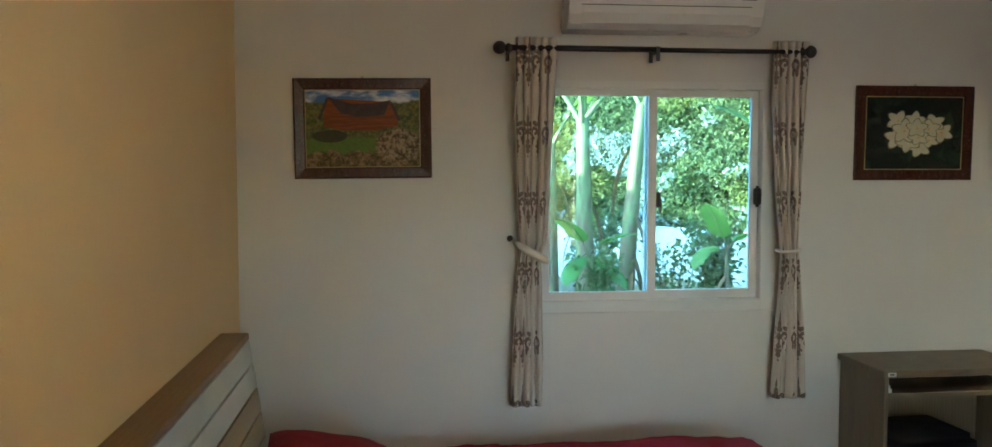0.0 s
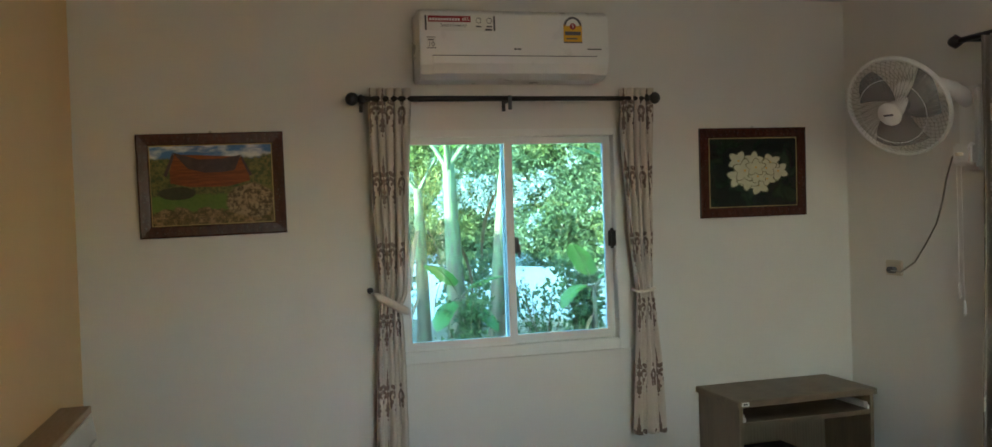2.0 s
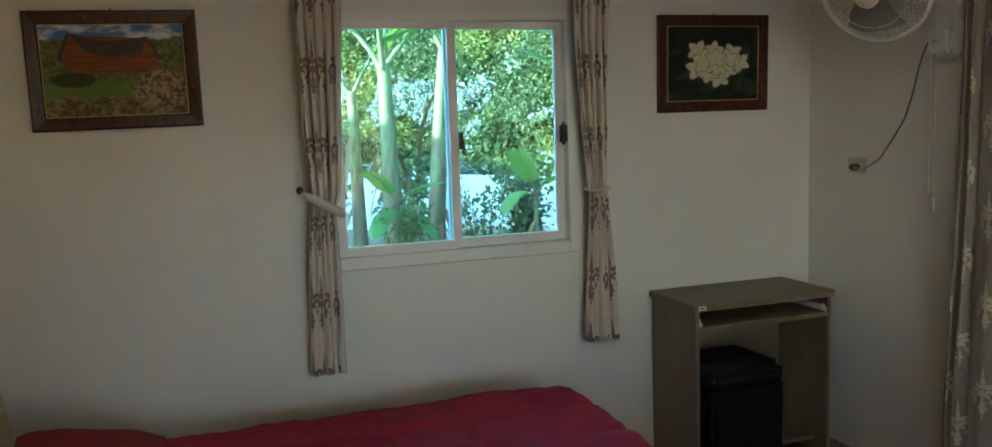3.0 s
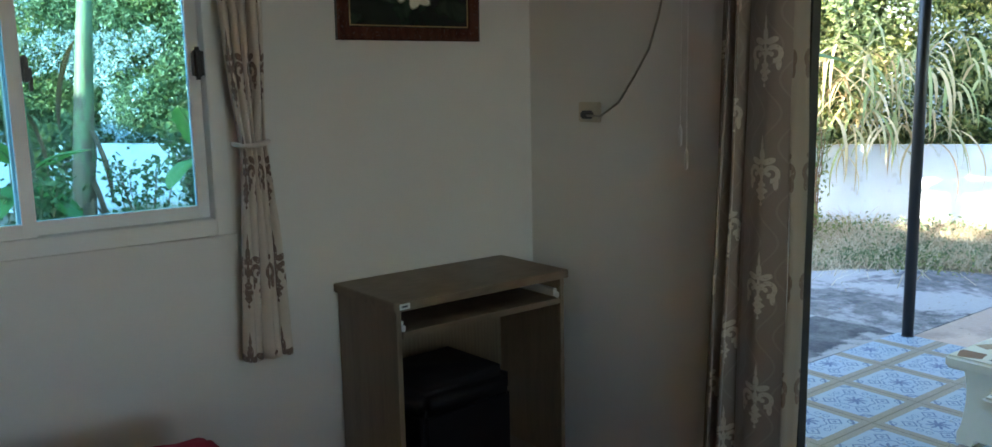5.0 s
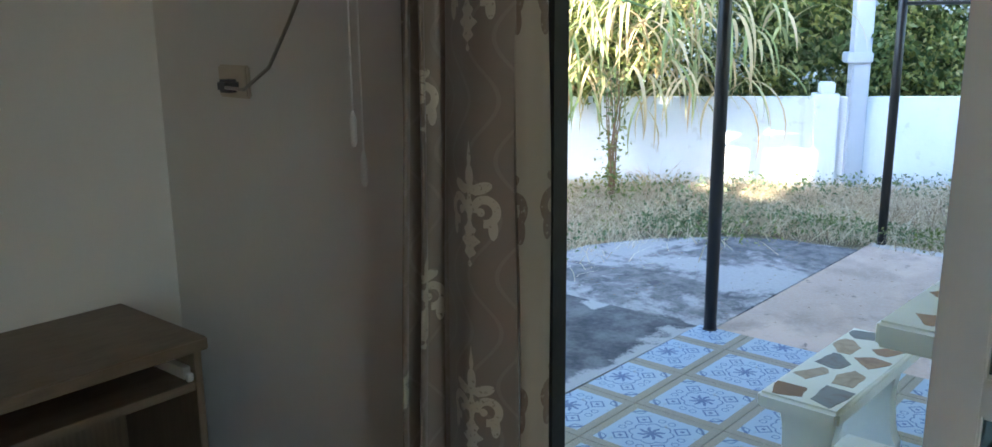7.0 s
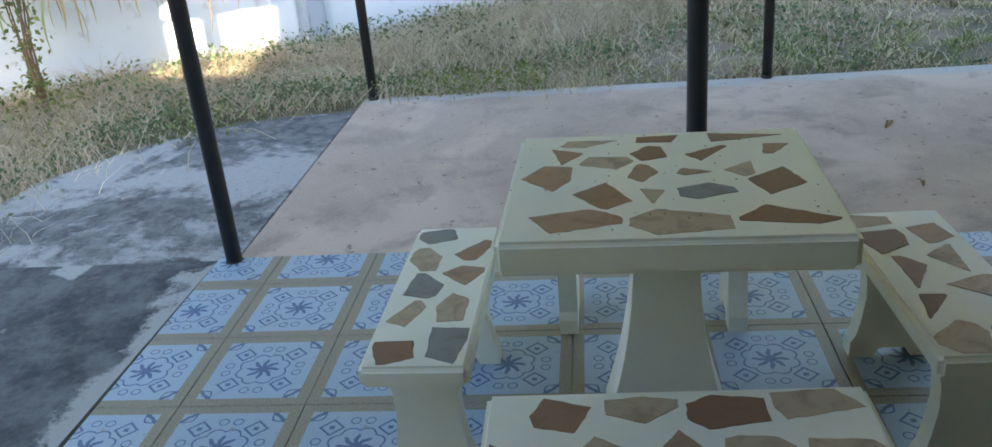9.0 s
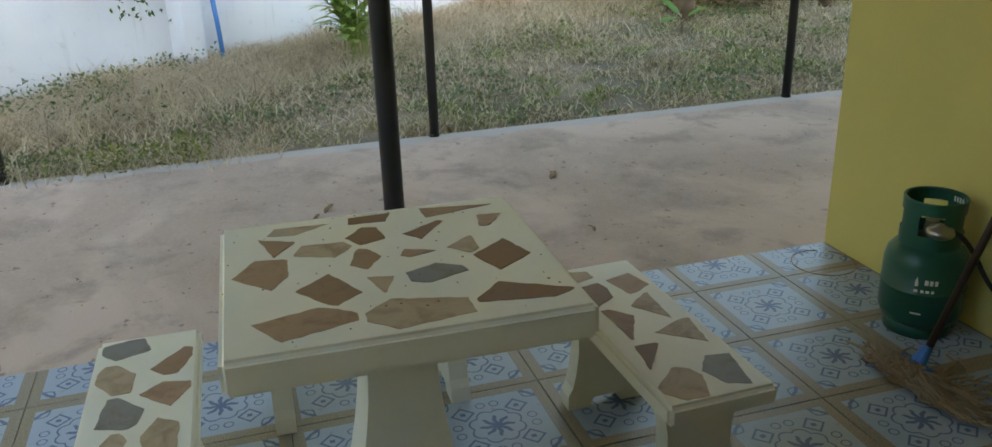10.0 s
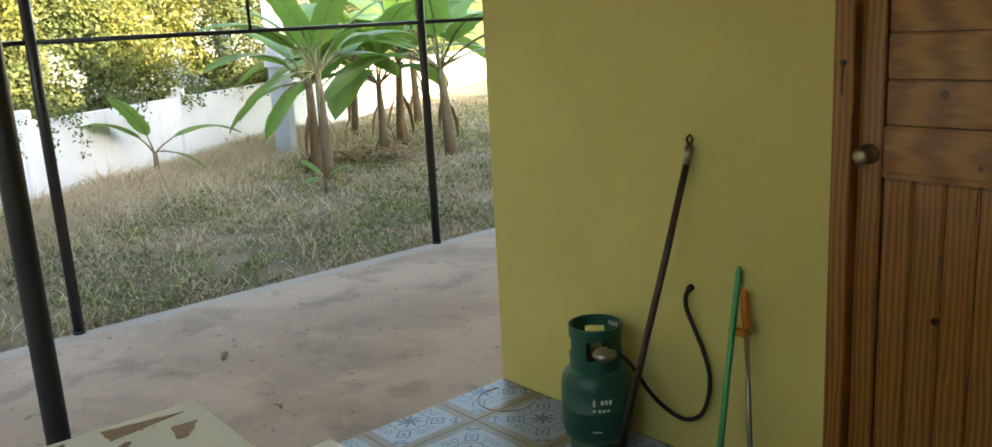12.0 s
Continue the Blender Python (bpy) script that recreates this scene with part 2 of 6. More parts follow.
    return n.finish(c, n.math("ADD", 0.32, n.math("MULTIPLY", n.noise(co, 12, 4), 0.25)), n.math("MULTIPLY", grain, n.math("SUBTRACT", 1.0, inside)), 0.1, 0.001)


M["tile"] = tile_material()


def cloth(name, base, base2, ink, cell_u, cell_v, rough, sheen, vines, vine_c):
    """Curtain cloth with a printed damask motif; UV is in metres of cloth."""
    n = Nodes(name)
    uv = n.coord("UV")
    u, v, _ = n.xyz(uv)
    ku = n.math("DIVIDE", u, cell_u)
    row = n.math("MULTIPLY", n.math("FRACT", n.math("MULTIPLY", n.math("FLOOR", ku), 0.5)), 1.0)
    kv = n.math("ADD", n.math("DIVIDE", v, cell_v), row if vines else 0.643)
    cu = n.math("MULTIPLY", n.math("SUBTRACT", n.math("FRACT", ku), 0.5), cell_u)
    cv = n.math("MULTIPLY", n.math("SUBTRACT", n.math("FRACT", kv), 0.5), cell_v)
    k = 0.050 if vines else 0.060
    X, Y = n.math("DIVIDE", n.math("ABSOLUTE", cu), k), n.math("DIVIDE", cv, k)

    def less(p_, q_):
        return n.math("LESS_THAN", p_, q_)

    def both(p_, q_):
        return n.math("MULTIPLY", p_, q_)

    def either(*v_):
        out = v_[0]
        for q_ in v_[1:]:
            out = n.math("MAXIMUM", out, q_)
        return out

    def length(cx, cy, ry=1.0):
        return n.math("SQRT", n.math("ADD", n.math("POWER", n.math("ABSOLUTE", n.math("SUBTRACT", X, cx)), 2.0), n.math("POWER", n.math("ABSOLUTE", n.math("DIVIDE", n.math("SUBTRACT", Y, cy), ry)), 2.0)))
    th = n.math("ARCTAN2", X, n.math("SUBTRACT", Y, 0.45))
    fan = both(less(length(0.0, 0.45), n.math("ADD", 0.55, n.math("MULTIPLY", n.math("COSINE", n.math("MULTIPLY", th, 5.0)), 0.27))), less(th, 1.9))
    curl = both(less(n.math("ABSOLUTE", n.math("SUBTRACT", length(0.55, -0.10), 0.36)), 0.13), n.math("SUBTRACT", 1.0, both(less(X, 0.5), less(Y, -0.15))))
    tail = less(length(0.80, -0.62, 2.2), 0.15)
    bud = less(length(0.42, -0.12), 0.13)
    body = both(less(X, n.math("ADD", 0.13, n.math("MULTIPLY", n.math("COSINE", n.math("MULTIPLY", Y, 9.0)), 0.06))), less(n.math("ABSOLUTE", Y), 0.6))
    drop = less(n.math("ADD", X, n.math("MULTIPLY", n.math("ABSOLUTE", n.math("ADD", Y, 1.0)), 0.42)), n.math("ADD", 0.33, n.math("MULTIPLY", n.math("SINE", n.math("MULTIPLY", Y, 17.0)), 0.07)))
    spear = less(n.math("ADD", n.math("MULTIPLY", X, 6.0), n.math("ABSOLUTE", n.math("SUBTRACT", Y, 1.45))), 0.55)
    motif = either(fan, curl, tail, bud, body, drop, spear)
    rag = n.step(n.noise(uv, 130, 3), 0.3, 0.42)
    motif = n.math("MULTIPLY", motif, rag)
    wv = n.noise(uv, 500, 2)
    c = n.mix(n.noise(uv, 6, 4), base, base2)
    if vines:
        wave = n.math("ABSOLUTE", n.math("SUBTRACT", n.math("ABSOLUTE", n.math("SUBTRACT", n.math("FRACT", n.math("ADD", n.math("DIVIDE", u, cell_u * 0.5), n.math("MULTIPLY", n.math("SINE", n.math("MULTIPLY", v, 36.0)), 0.28))), 0.5)), 0.25))
        c = n.mix(n.math("MULTIPLY", n.math("LESS_THAN", wave, 0.035), 0.28), c, vine_c)
    c = n.mix(n.math("MULTIPLY", motif, 0.85), c, ink)
    m = n.finish(c, rough, n.math("ADD", wv, n.math("MULTIPLY", motif, 0.6)), 0.15, 0.001)
    n.b.inputs["Sheen Weight"].default_value = sheen
    return m


M["curtain_cream"] = cloth("cream_print_cloth", (0.66, 0.60, 0.52), (0.58, 0.52, 0.45), (0.12, 0.065, 0.05), 0.15, 0.30, 0.8, 0.2, False, None)
M["curtain_taupe"] = cloth("taupe_satin_cloth", (0.25, 0.205, 0.165), (0.20, 0.165, 0.135), (0.56, 0.50, 0.40), 0.19, 0.3165, 0.40, 0.3, True, (0.36, 0.31, 0.26))


M["hem_cloth"] = cloth("taupe_lining_cloth", (0.34, 0.29, 0.23), (0.28, 0.24, 0.19), (0.13, 0.085, 0.06), 0.15, 0.30, 0.8, 0.1, False, None)


def glass(name, tint):
    n = Nodes(name)
    tr, gl, fr, mx = (n.t.nodes.new(k) for k in ("ShaderNodeBsdfTransparent", "ShaderNodeBsdfGlossy", "ShaderNodeFresnel", "ShaderNodeMixShader"))
    tr.inputs[0].default_value = (*tint, 1)
    gl.inputs["Roughness"].default_value = 0.02
    fr.inputs[0].default_value = 1.45
    n.t.links.new(fr.outputs[0], mx.inputs[0])
    n.t.links.new(tr.outputs[0], mx.inputs[1])
    n.t.links.new(gl.outputs[0], mx.inputs[2])
    n.t.links.new(mx.outputs[0], n.t.nodes["Material Output"].inputs[0])
    return n.m


M["window_glass"] = glass("blue_tinted_glass", (0.54, 0.75, 0.79))
M["door_glass"] = glass("grey_tinted_glass", (0.45, 0.50, 0.50))
n = Nodes("inlaid_stone")
co, isl = n.coord(), n.random()
c = n.mix(n.step(isl, 0.0, 0.55), (0.20, 0.10, 0.055), (0.38, 0.235, 0.145))
c = n.mix(n.step(isl, 0.62, 0.66), c, (0.44, 0.33, 0.215))
c = n.mix(n.step(isl, 0.965, 0.97), c, (0.22, 0.215, 0.205))
c = n.mix(n.math("MULTIPLY", n.step(n.noise(co, 14, 6, 0.65, 0.8), 0.45, 0.7), 0.45), c, (0.16, 0.085, 0.05))
M["inlay"] = n.finish(c, 0.55, n.noise(co, 60, 5), 0.2, 0.002)
M["leaf_bush"] = leafy("bush_leaves", (0.13, 0.165, 0.045), (0.30, 0.31, 0.085), (0.48, 0.43, 0.18), trans=0.42, other=((0.11, 0.155, 0.07), (0.21, 0.26, 0.13)), patch=0.55)
# yellower leaf copy for the far trees, with sunlight put into the colour
M["leaf_sun_tinted"] = leafy("sun_tinted_leaves", (0.24, 0.24, 0.055), (0.44, 0.40, 0.10), (0.58, 0.50, 0.20), trans=0.45)
# dark green leaves; inside the hedge this colour stands in for shade
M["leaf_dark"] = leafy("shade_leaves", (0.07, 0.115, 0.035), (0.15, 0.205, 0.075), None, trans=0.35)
M["blossom"] = leafy("pale_blossom", (0.36, 0.43, 0.44), (0.54, 0.58, 0.58), None, 0.6)
M["grass"] = leafy("grass_blades", (0.11, 0.145, 0.045), (0.44, 0.45, 0.18), (0.78, 0.70, 0.46), 0.8, 0.45, other=((0.22, 0.155, 0.09), (0.70, 0.58, 0.38)), patch=1.1)
M["dry_stalk"] = leafy("dry_brown_stalk", (0.40, 0.29, 0.18), (0.66, 0.53, 0.35), (0.76, 0.66, 0.47), 0.85, 0.35)
M["dry_grass"] = leafy("dry_straw", (0.56, 0.45, 0.30), (0.78, 0.67, 0.48), (0.38, 0.29, 0.18), 0.85, 0.4)
M["reed_leaf"] = leafy("green_reed", (0.25, 0.38, 0.08), (0.42, 0.53, 0.16), None, 0.45, 0.35)
M["brown_frame"] = wood("dark_frame_wood", (0.075, 0.022, 0.013), (0.03, 0.010, 0.007), (6, 6, 6), 3, 0.25, 0.5)
M["steel_dull"] = plain("dull_steel", (0.42, 0.40, 0.36), None, 5, 100, 0.35, 0.05, 0.001, 1.0)
M["blue_pvc"] = plain("blue_pvc", (0.05, 0.22, 0.55), (0.08, 0.26, 0.58), 3, 80, 0.4, 0.05, 0.001)
M["pole_concrete"] = plain("grey_pole_concrete", (0.46, 0.49, 0.55), (0.40, 0.43, 0.48), 2, 40, 0.85, 0.2, 0.004)
M["slat_white"] = plain("white_laminate", (0.74, 0.77, 0.74), None, 3, 120, 0.4, 0.03, 0.001)
M["slat_beige"] = wood("beige_laminate", (0.46, 0.37, 0.24), (0.36, 0.28, 0.17), (10, 1, 10), 3, 0.45, 0.3)
M["head_cap"] = wood("tan_laminate", (0.33, 0.20, 0.09), (0.25, 0.145, 0.06), (10, 1, 10), 3, 0.4, 0.4)
M["black_vinyl"] = plain("black_vinyl", (0.005, 0.005, 0.007), (0.009, 0.009, 0.011), 4, 160, 0.62, 0.2, 0.002, spec=0.25)
M["straw_mop"] = leafy("mop_strands", (0.26, 0.19, 0.12), (0.38, 0.30, 0.20), None, 0.9, 0.1)
M["blue_plastic"] = plain("blue_plastic", (0.02, 0.16, 0.50), None, 4, 90, 0.35)
M["green_plastic"] = plain("green_plastic", (0.05, 0.38, 0.14), None, 4, 90, 0.35)
M["orange_plastic"] = plain("orange_plastic", (0.62, 0.18, 0.02), None, 4, 90, 0.35)
M["brown_handle"] = plain("dark_brown_steel", (0.055, 0.028, 0.018), (0.035, 0.018, 0.012), 8, 90, 0.4)
M["red_print"] = plain("red_print", (0.30, 0.02, 0.03), None, 5, 90, 0.5)
M["yellow_print"] = plain("yellow_print", (0.75, 0.42, 0.02), None, 5, 90, 0.5)
M["grey_print"] = plain("grey_print", (0.10, 0.10, 0.11), None, 5, 90, 0.5)
M["white_print"] = plain("white_print", (0.80, 0.80, 0.76), None, 5, 90, 0.5)
M["gold_line"] = plain("gold_line", (0.45, 0.32, 0.12), None, 5, 90, 0.4)


M["brass"] = plain("worn_brass", (0.36, 0.32, 0.26), None, 8, 120, 0.35, 0.05, 0.001, 1.0)
n = Nodes("laminate_plank")
rnd = n.random()
co = n.coord("Object", (22, 1.6, 22))
g_ = n.noise(co, 2.2, 6, 0.6, 1.0)
c = n.mix(rnd, (0.20, 0.105, 0.05), (0.11, 0.055, 0.026))
c = n.mix(n.step(g_, 0.35, 0.7), c, (0.07, 0.032, 0.015))
M["floor_plank"] = n.finish(c, 0.32, g_, 0.1, 0.001)


# ---- building helpers ----
def link(name, bm, material, parent=None, label="", smooth=False):
    me = bpy.data.meshes.new(name)
    bmesh.ops.recalc_face_normals(bm, faces=bm.faces[:])
    bm.to_mesh(me)
    bm.free()
    for m in material if isinstance(material, (list, tuple)) else [material]:
        me.materials.append(m)
    if smooth:
        for p in me.polygons:
            p.use_smooth = True
    ob = new(name, me)
    if parent:
        ob.parent = parent
    if label:
        tagged(ob, label)
    return ob


def part(name, bm, material, parent, label="", smooth=False):
    return link(name, bm, material, parent, label, smooth)


def thing(name, label, category, at=(0, 0, 0), rz=0.0, group="", kind=""):
    ob = new(name)
    ob.empty_display_size = 0.1
    ob.matrix_world = pose(*at, 0, 0, rz)
    return tagged(ob, label, category, group, kind)


def box(bm, lo, hi, bevel=0.0, seg=2):
    c = [(a + b) / 2 for a, b in zip(lo, hi)]
    s = [abs(b - a) for a, b in zip(lo, hi)]
    r = bmesh.ops.create_cube(bm, size=1.0, matrix=Matrix.Translation(c) @ Matrix.Diagonal((*s, 1)))
    if bevel:
        vs = set(r["verts"])
        es = [e for e in bm.edges if e.verts[0] in vs and e.verts[1] in vs]
        bmesh.ops.bevel(bm, geom=es, offset=bevel, segments=seg, affect="EDGES")
    return bm


def boxes(*items, bevel=0.0):
    bm = bmesh.new()
    for lo, hi in items:
        box(bm, lo, hi, bevel)
    return bm


def tube(bm, pts, r, seg=10, caps=True):
    """A round bar along points; r: one radius or one for each point."""
    pts = [Vector(p) for p in pts]
    rs = r if isinstance(r, (list, tuple)) else [r] * len(pts)
    rings = []
    ref = None
    for i, p in enumerate(pts):
        d = (pts[min(i + 1, len(pts) - 1)] - pts[max(i - 1, 0)]).normalized()
        if ref is None:
            ref = d.orthogonal().normalized()
        ref = (ref - d * ref.dot(d)).normalized()
        o = d.cross(ref)
        rings.append([bm.verts.new(p + (ref * math.cos(a) + o * math.sin(a)) * rs[i]) for a in (2 * math.pi * k / seg for k in range(seg))])
    for a, b in zip(rings, rings[1:]):
        for k in range(seg):
            bm.faces.new((a[k], a[(k + 1) % seg], b[(k + 1) % seg], b[k]))
    if caps:
        bm.faces.new(rings[0][::-1])
        bm.faces.new(rings[-1])
    return bm


def rounded(pts, steps=5):
    """Points of a smooth curve through the given ones."""
    p = [Vector(v) for v in pts]
    out = []
    for i in range(len(p) - 1):
        a, b, c, d = p[max(i - 1, 0)], p[i], p[i + 1], p[min(i + 2, len(p) - 1)]
        for k in range(steps):
            t = k / steps
            out.append(0.5 * (2 * b + (c - a) * t + (2 * a - 5 * b + 4 * c - d) * t * t + (3 * b - a - 3 * c + d) * t ** 3))
    return out + [p[-1]]


def lathe(bm, profile, seg=28, at=(0, 0, 0)):
    rings = []
    for r, z in profile:
        rings.append([bm.verts.new((at[0] + r * math.cos(2 * math.pi * k / seg), at[1] + r * math.sin(2 * math.pi * k / seg), at[2] + z)) for k in range(seg)])
    for a, b in zip(rings, rings[1:]):
        for k in range(seg):
            bm.faces.new((a[k], a[(k + 1) % seg], b[(k + 1) % seg], b[k]))
    if profile[0][0] > 1e-4:
        bm.faces.new(rings[0][::-1])
    if profile[-1][0] > 1e-4:
        bm.faces.new(rings[-1])
    bmesh.ops.remove_doubles(bm, verts=bm.verts[:], dist=1e-5)
    return bm


def prism(bm, poly, axis, lo, hi):
    """A flat outline (list of 2D points) drawn out along an axis."""
    def put(p, v):
        return {"x": (v, p[0], p[1]), "y": (p[0], v, p[1]), "z": (p[0], p[1], v)}[axis]
    a = [bm.verts.new(put(p, lo)) for p in poly]
    b = [bm.verts.new(put(p, hi)) for p in poly]
    bm.faces.new(a[::-1])
    bm.faces.new(b)
    for i in range(len(poly)):
        j = (i + 1) % len(poly)
        bm.faces.new((a[i], a[j], b[j], b[i]))
    return bm


def raw(name, verts, faces, material, smooth=False, parent=None):
    """Many small faces from arrays."""
    me = bpy.data.meshes.new(name)
    verts, faces = np.asarray(verts, dtype=np.float32), np.asarray(faces, dtype=np.int32)
    n = faces.shape[1]
    me.vertices.add(len(verts))
    me.vertices.foreach_set("co", verts.ravel())
    me.loops.add(faces.size)
    me.loops.foreach_set("vertex_index", faces.ravel())
    me.polygons.add(len(faces))
    me.polygons.foreach_set("loop_start", np.arange(0, faces.size, n, dtype=np.int32))
    me.update(calc_edges=True)
    me.validate()
    me.materials.append(material)
    if smooth:
        me.polygons.foreach_set("use_smooth", np.ones(len(faces), dtype=bool))
    ob = new(name, me)
    if parent:
        ob.parent = parent
    return ob


def setting(name, bm, material, label, category):
    return tagged(link(name, bm, material), label, category, "", "structure")


# ---- room ----
XE, CEIL, YS, OUT_X = 3.54, 2.595, -4.8, 3.66
ZT, ZC, YY, XT = -0.148, -0.15, -3.773, 6.458
WX0, WX1, WZ0, WZ1 = 1.27, 2.335, 0.985, 1.965       # window opening
DY0, DY1, DZ1 = -1.06, -2.95, 2.05                  # sliding door opening
setting("floor", boxes(((0, YS, -0.12), (OUT_X, 0, -0.012))), M["floor_wood"], "dark brown wood laminate floor", "floor")
setting("ceiling", boxes(((-0.12, YS - 0.12, CEIL), (OUT_X, 0.12, CEIL + 0.1))), M["ceiling"], "plain off-white painted ceiling", "ceiling")
setting("wall_north", boxes(((0, 0, -0.2), (WX0, 0.12, CEIL)), ((WX1, 0, -0.2), (OUT_X, 0.12, CEIL)), ((WX0, 0, -0.2), (WX1, 0.12, WZ0)), ((WX0, 0, WZ1), (WX1, 0.12, CEIL))), M["wall_white"], "white painted wall with window opening", "wall")
setting("wall_west", boxes(((-0.12, YS - 0.12, -0.2), (0, 0.12, CEIL))), M["wall_orange"], "orange painted bedroom wall", "wall")
# unseen wall; its opening is assumed, to go with the south fill lamp
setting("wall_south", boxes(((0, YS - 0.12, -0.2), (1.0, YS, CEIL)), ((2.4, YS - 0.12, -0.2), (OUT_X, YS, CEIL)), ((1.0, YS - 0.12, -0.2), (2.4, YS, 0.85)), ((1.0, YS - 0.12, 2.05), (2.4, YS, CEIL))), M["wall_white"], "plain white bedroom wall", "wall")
setting("wall_east", boxes(((XE, DY0, -0.2), (OUT_X, 0, CEIL)), ((XE, YS, -0.2), (OUT_X, DY1, CEIL)), ((XE, DY1, DZ1), (OUT_X, DY0, CEIL))), M["wall_white"], "white painted wall with sliding door opening", "wall")
setting("wall_yellow", boxes(((OUT_X, YY - 0.14, -0.2), (3.95, YY, 2.9)), ((4.86, YY - 0.14, -0.2), (XT, YY, 2.9)), ((3.95, YY - 0.14, 1.95), (4.86, YY, 2.9))), M["wall_yellow"], "yellow painted outside wall of the house", "wall")
# the wing is lengthened out of view to keep sun off the far yard
setting("wall_yellow_east", boxes(((XT - 0.14, -15.0, -0.2), (XT, YY - 0.14, 2.9))), M["wall_yellow"], "yellow painted outside wall facing the yard", "wall")
setting("wall_yellow_south", boxes(((OUT_X, -15.0, -0.2), (XT - 0.14, -14.86, 2.9))), M["wall_yellow"], "unseen yellow end wall added to close the lengthened wing", "wall")
setting("wall_outside", boxes(((OUT_X + 0.002, DY0, -0.2), (OUT_X + 0.02, 0.12, 2.9)), ((OUT_X + 0.002, YY, -0.2), (OUT_X + 0.02, DY1, 2.9)), ((OUT_X + 0.002, DY1, DZ1), (OUT_X + 0.02, DY0, 2.9))), M["wall_yellow"], "yellow painted outside face beside the sliding door", "wall")
bm = bmesh.new()
prism(bm, [(-0.8, 2.62), (3.2, 3.9), (6.2, 2.90), (8.95, 2.40), (8.95, 2.47), (6.2, 2.98), (3.2, 3.98), (-0.8, 2.70)], "y", -5.2, 0.3)
setting("roof", bm, M["concrete"], "low pitched house roof", "roof")
# unseen roof, its ridge raised so the far garden wall stays in shadow
bm = bmesh.new()
prism(bm, [(-0.8, 2.62), (3.2, 4.9), (6.2, 2.90), (8.95, 2.40), (8.95, 2.47), (6.2, 2.98), (3.2, 4.98), (-0.8, 2.70)], "y", -16, -5.202)
prism(bm, [(-0.7, 2.70), (6.2, 2.96), (3.2, 4.9)], "y", -5.4, -5.25)
setting("roof_wing", bm, M["concrete"], "unseen wing roof raised to block the sun", "roof")
# unseen wall added to keep low sun off the northern garden wall
setting("wall_neighbour", boxes(((-7.0, 0.6, -0.3), (-6.8, 3.2, 5.8)), ((-7.0, 3.2, -0.3), (-6.8, 40, 4.5))), M["white_wall_out"], "unseen plain wall added to block the low sun", "wall")
# unseen mask; its openings throw the sun patches on the garden wall
setting("wall_side", boxes(((3.38, 0.13, -0.2), (3.46, 1.6, 1.78)), ((3.38, 0.13, 2.49), (3.46, 1.6, 4.4)), ((3.38, 0.13, 1.78), (3.46, 0.29, 2.49)), ((3.38, 1.20, 1.78), (3.46, 1.6, 2.49)), ((3.38, 0.855, 1.78), (3.46, 0.985, 2.49))), M["white_wall_out"], "unseen wall added to cut sunlight into patches through its openings", "wall")

th = thing("ceiling_lamp", "round white ceiling lamp, lit", "lamp", (2.1, -2.45, CEIL))
part("base", lathe(bmesh.new(), [(0.0, -0.03), (0.17, -0.03), (0.175, -0.02), (0.175, 0.0), (0.0, 0.0)], 32), M["white_plastic"], th, smooth=False)
n = Nodes("lit_diffuser")
n.finish((0.8, 0.78, 0.74), 0.5, None)
n.b.inputs["Emission Color"].default_value, n.b.inputs["Emission Strength"].default_value = (1.0, 0.90, 0.78, 1), 0.3
part("diffuser", lathe(bmesh.new(), [(0.0, -0.085), (0.08, -0.08), (0.135, -0.06), (0.16, -0.031), (0.0, -0.031)], 32), n.m, th, "frosted white diffuser", True)

# ---- outside ground ----
N = 90
gx = np.concatenate([np.linspace(-400, -12, 12), np.linspace(-10, 30, N), np.linspace(34, 400, 12)])
gy = np.concatenate([np.linspace(-400, -24, 12), np.linspace(-22, 18, N), np.linspace(22, 400, 12)])
gv = [(x, y, -0.19 - (0.25 if -0.1 < x < 3.6 and -4.8 < y < 0 else 0.0) + (0.025 * noise.noise((x * 0.9, y * 0.9, 0)) if (x > 9 or y > 2) else -0.02)) for y in gy for x in gx]
w = len(gx)
gf = [(j * w + i, j * w + i + 1, (j + 1) * w + i + 1, (j + 1) * w + i) for j in range(len(gy) - 1) for i in range(w - 1)]
tagged(raw("ground", gv, gf, M["ground"], True), "dry uneven soil with sparse grass", "ground", "", "structure")
bm = bmesh.new()
prism(bm, [(OUT_X + 0.02, 0.0), (8.85, 0.0), (8.86, -14), (XT, -14), (XT, YY), (OUT_X + 0.02, YY)], "z", -0.25, ZC - 0.012)
setting("pavement", bm, M["concrete"], "worn brown concrete slab of the yard", "pavement")
bm = bmesh.new()
prism(bm, [(6.455, 0.006), (8.56, 0.006), (8.5, 0.55), (8.3, 0.92), (7.95, 1.25), (7.5, 1.52), (6.455, 1.6)], "z", -0.25, ZC - 0.008)
setting("pavement_north", bm, M["mossy_concrete"], "dark mossy concrete slab with pale patches", "pavement")
bm = bmesh.new()
prism(bm, [(2.5, 0.13), (6.445, 0.08), (6.445, 1.05), (2.5, 1.05)], "z", -0.25, ZC - 0.004)
setting("pavement_side", bm, M["black_concrete"], "black-stained concrete slab beside the tiles", "pavement")


def wall_point(s, off=0.0):
    """A point s metres along the garden wall from its north-west end, off metres beyond it."""
    d = Vector((0.5787, -0.8155, 0))
    n = Vector((0.8155, 0.5787, 0))
    return Vector((1.6, 12.93, 0)) + d * s + n * off


WLEN = 42.0
WTOP = 0.735
bm = bmesh.new()
a, b = wall_point(-8), wall_point(WLEN)
n_ = Vector((0.8155, 0.5787, 0)) * 0.12
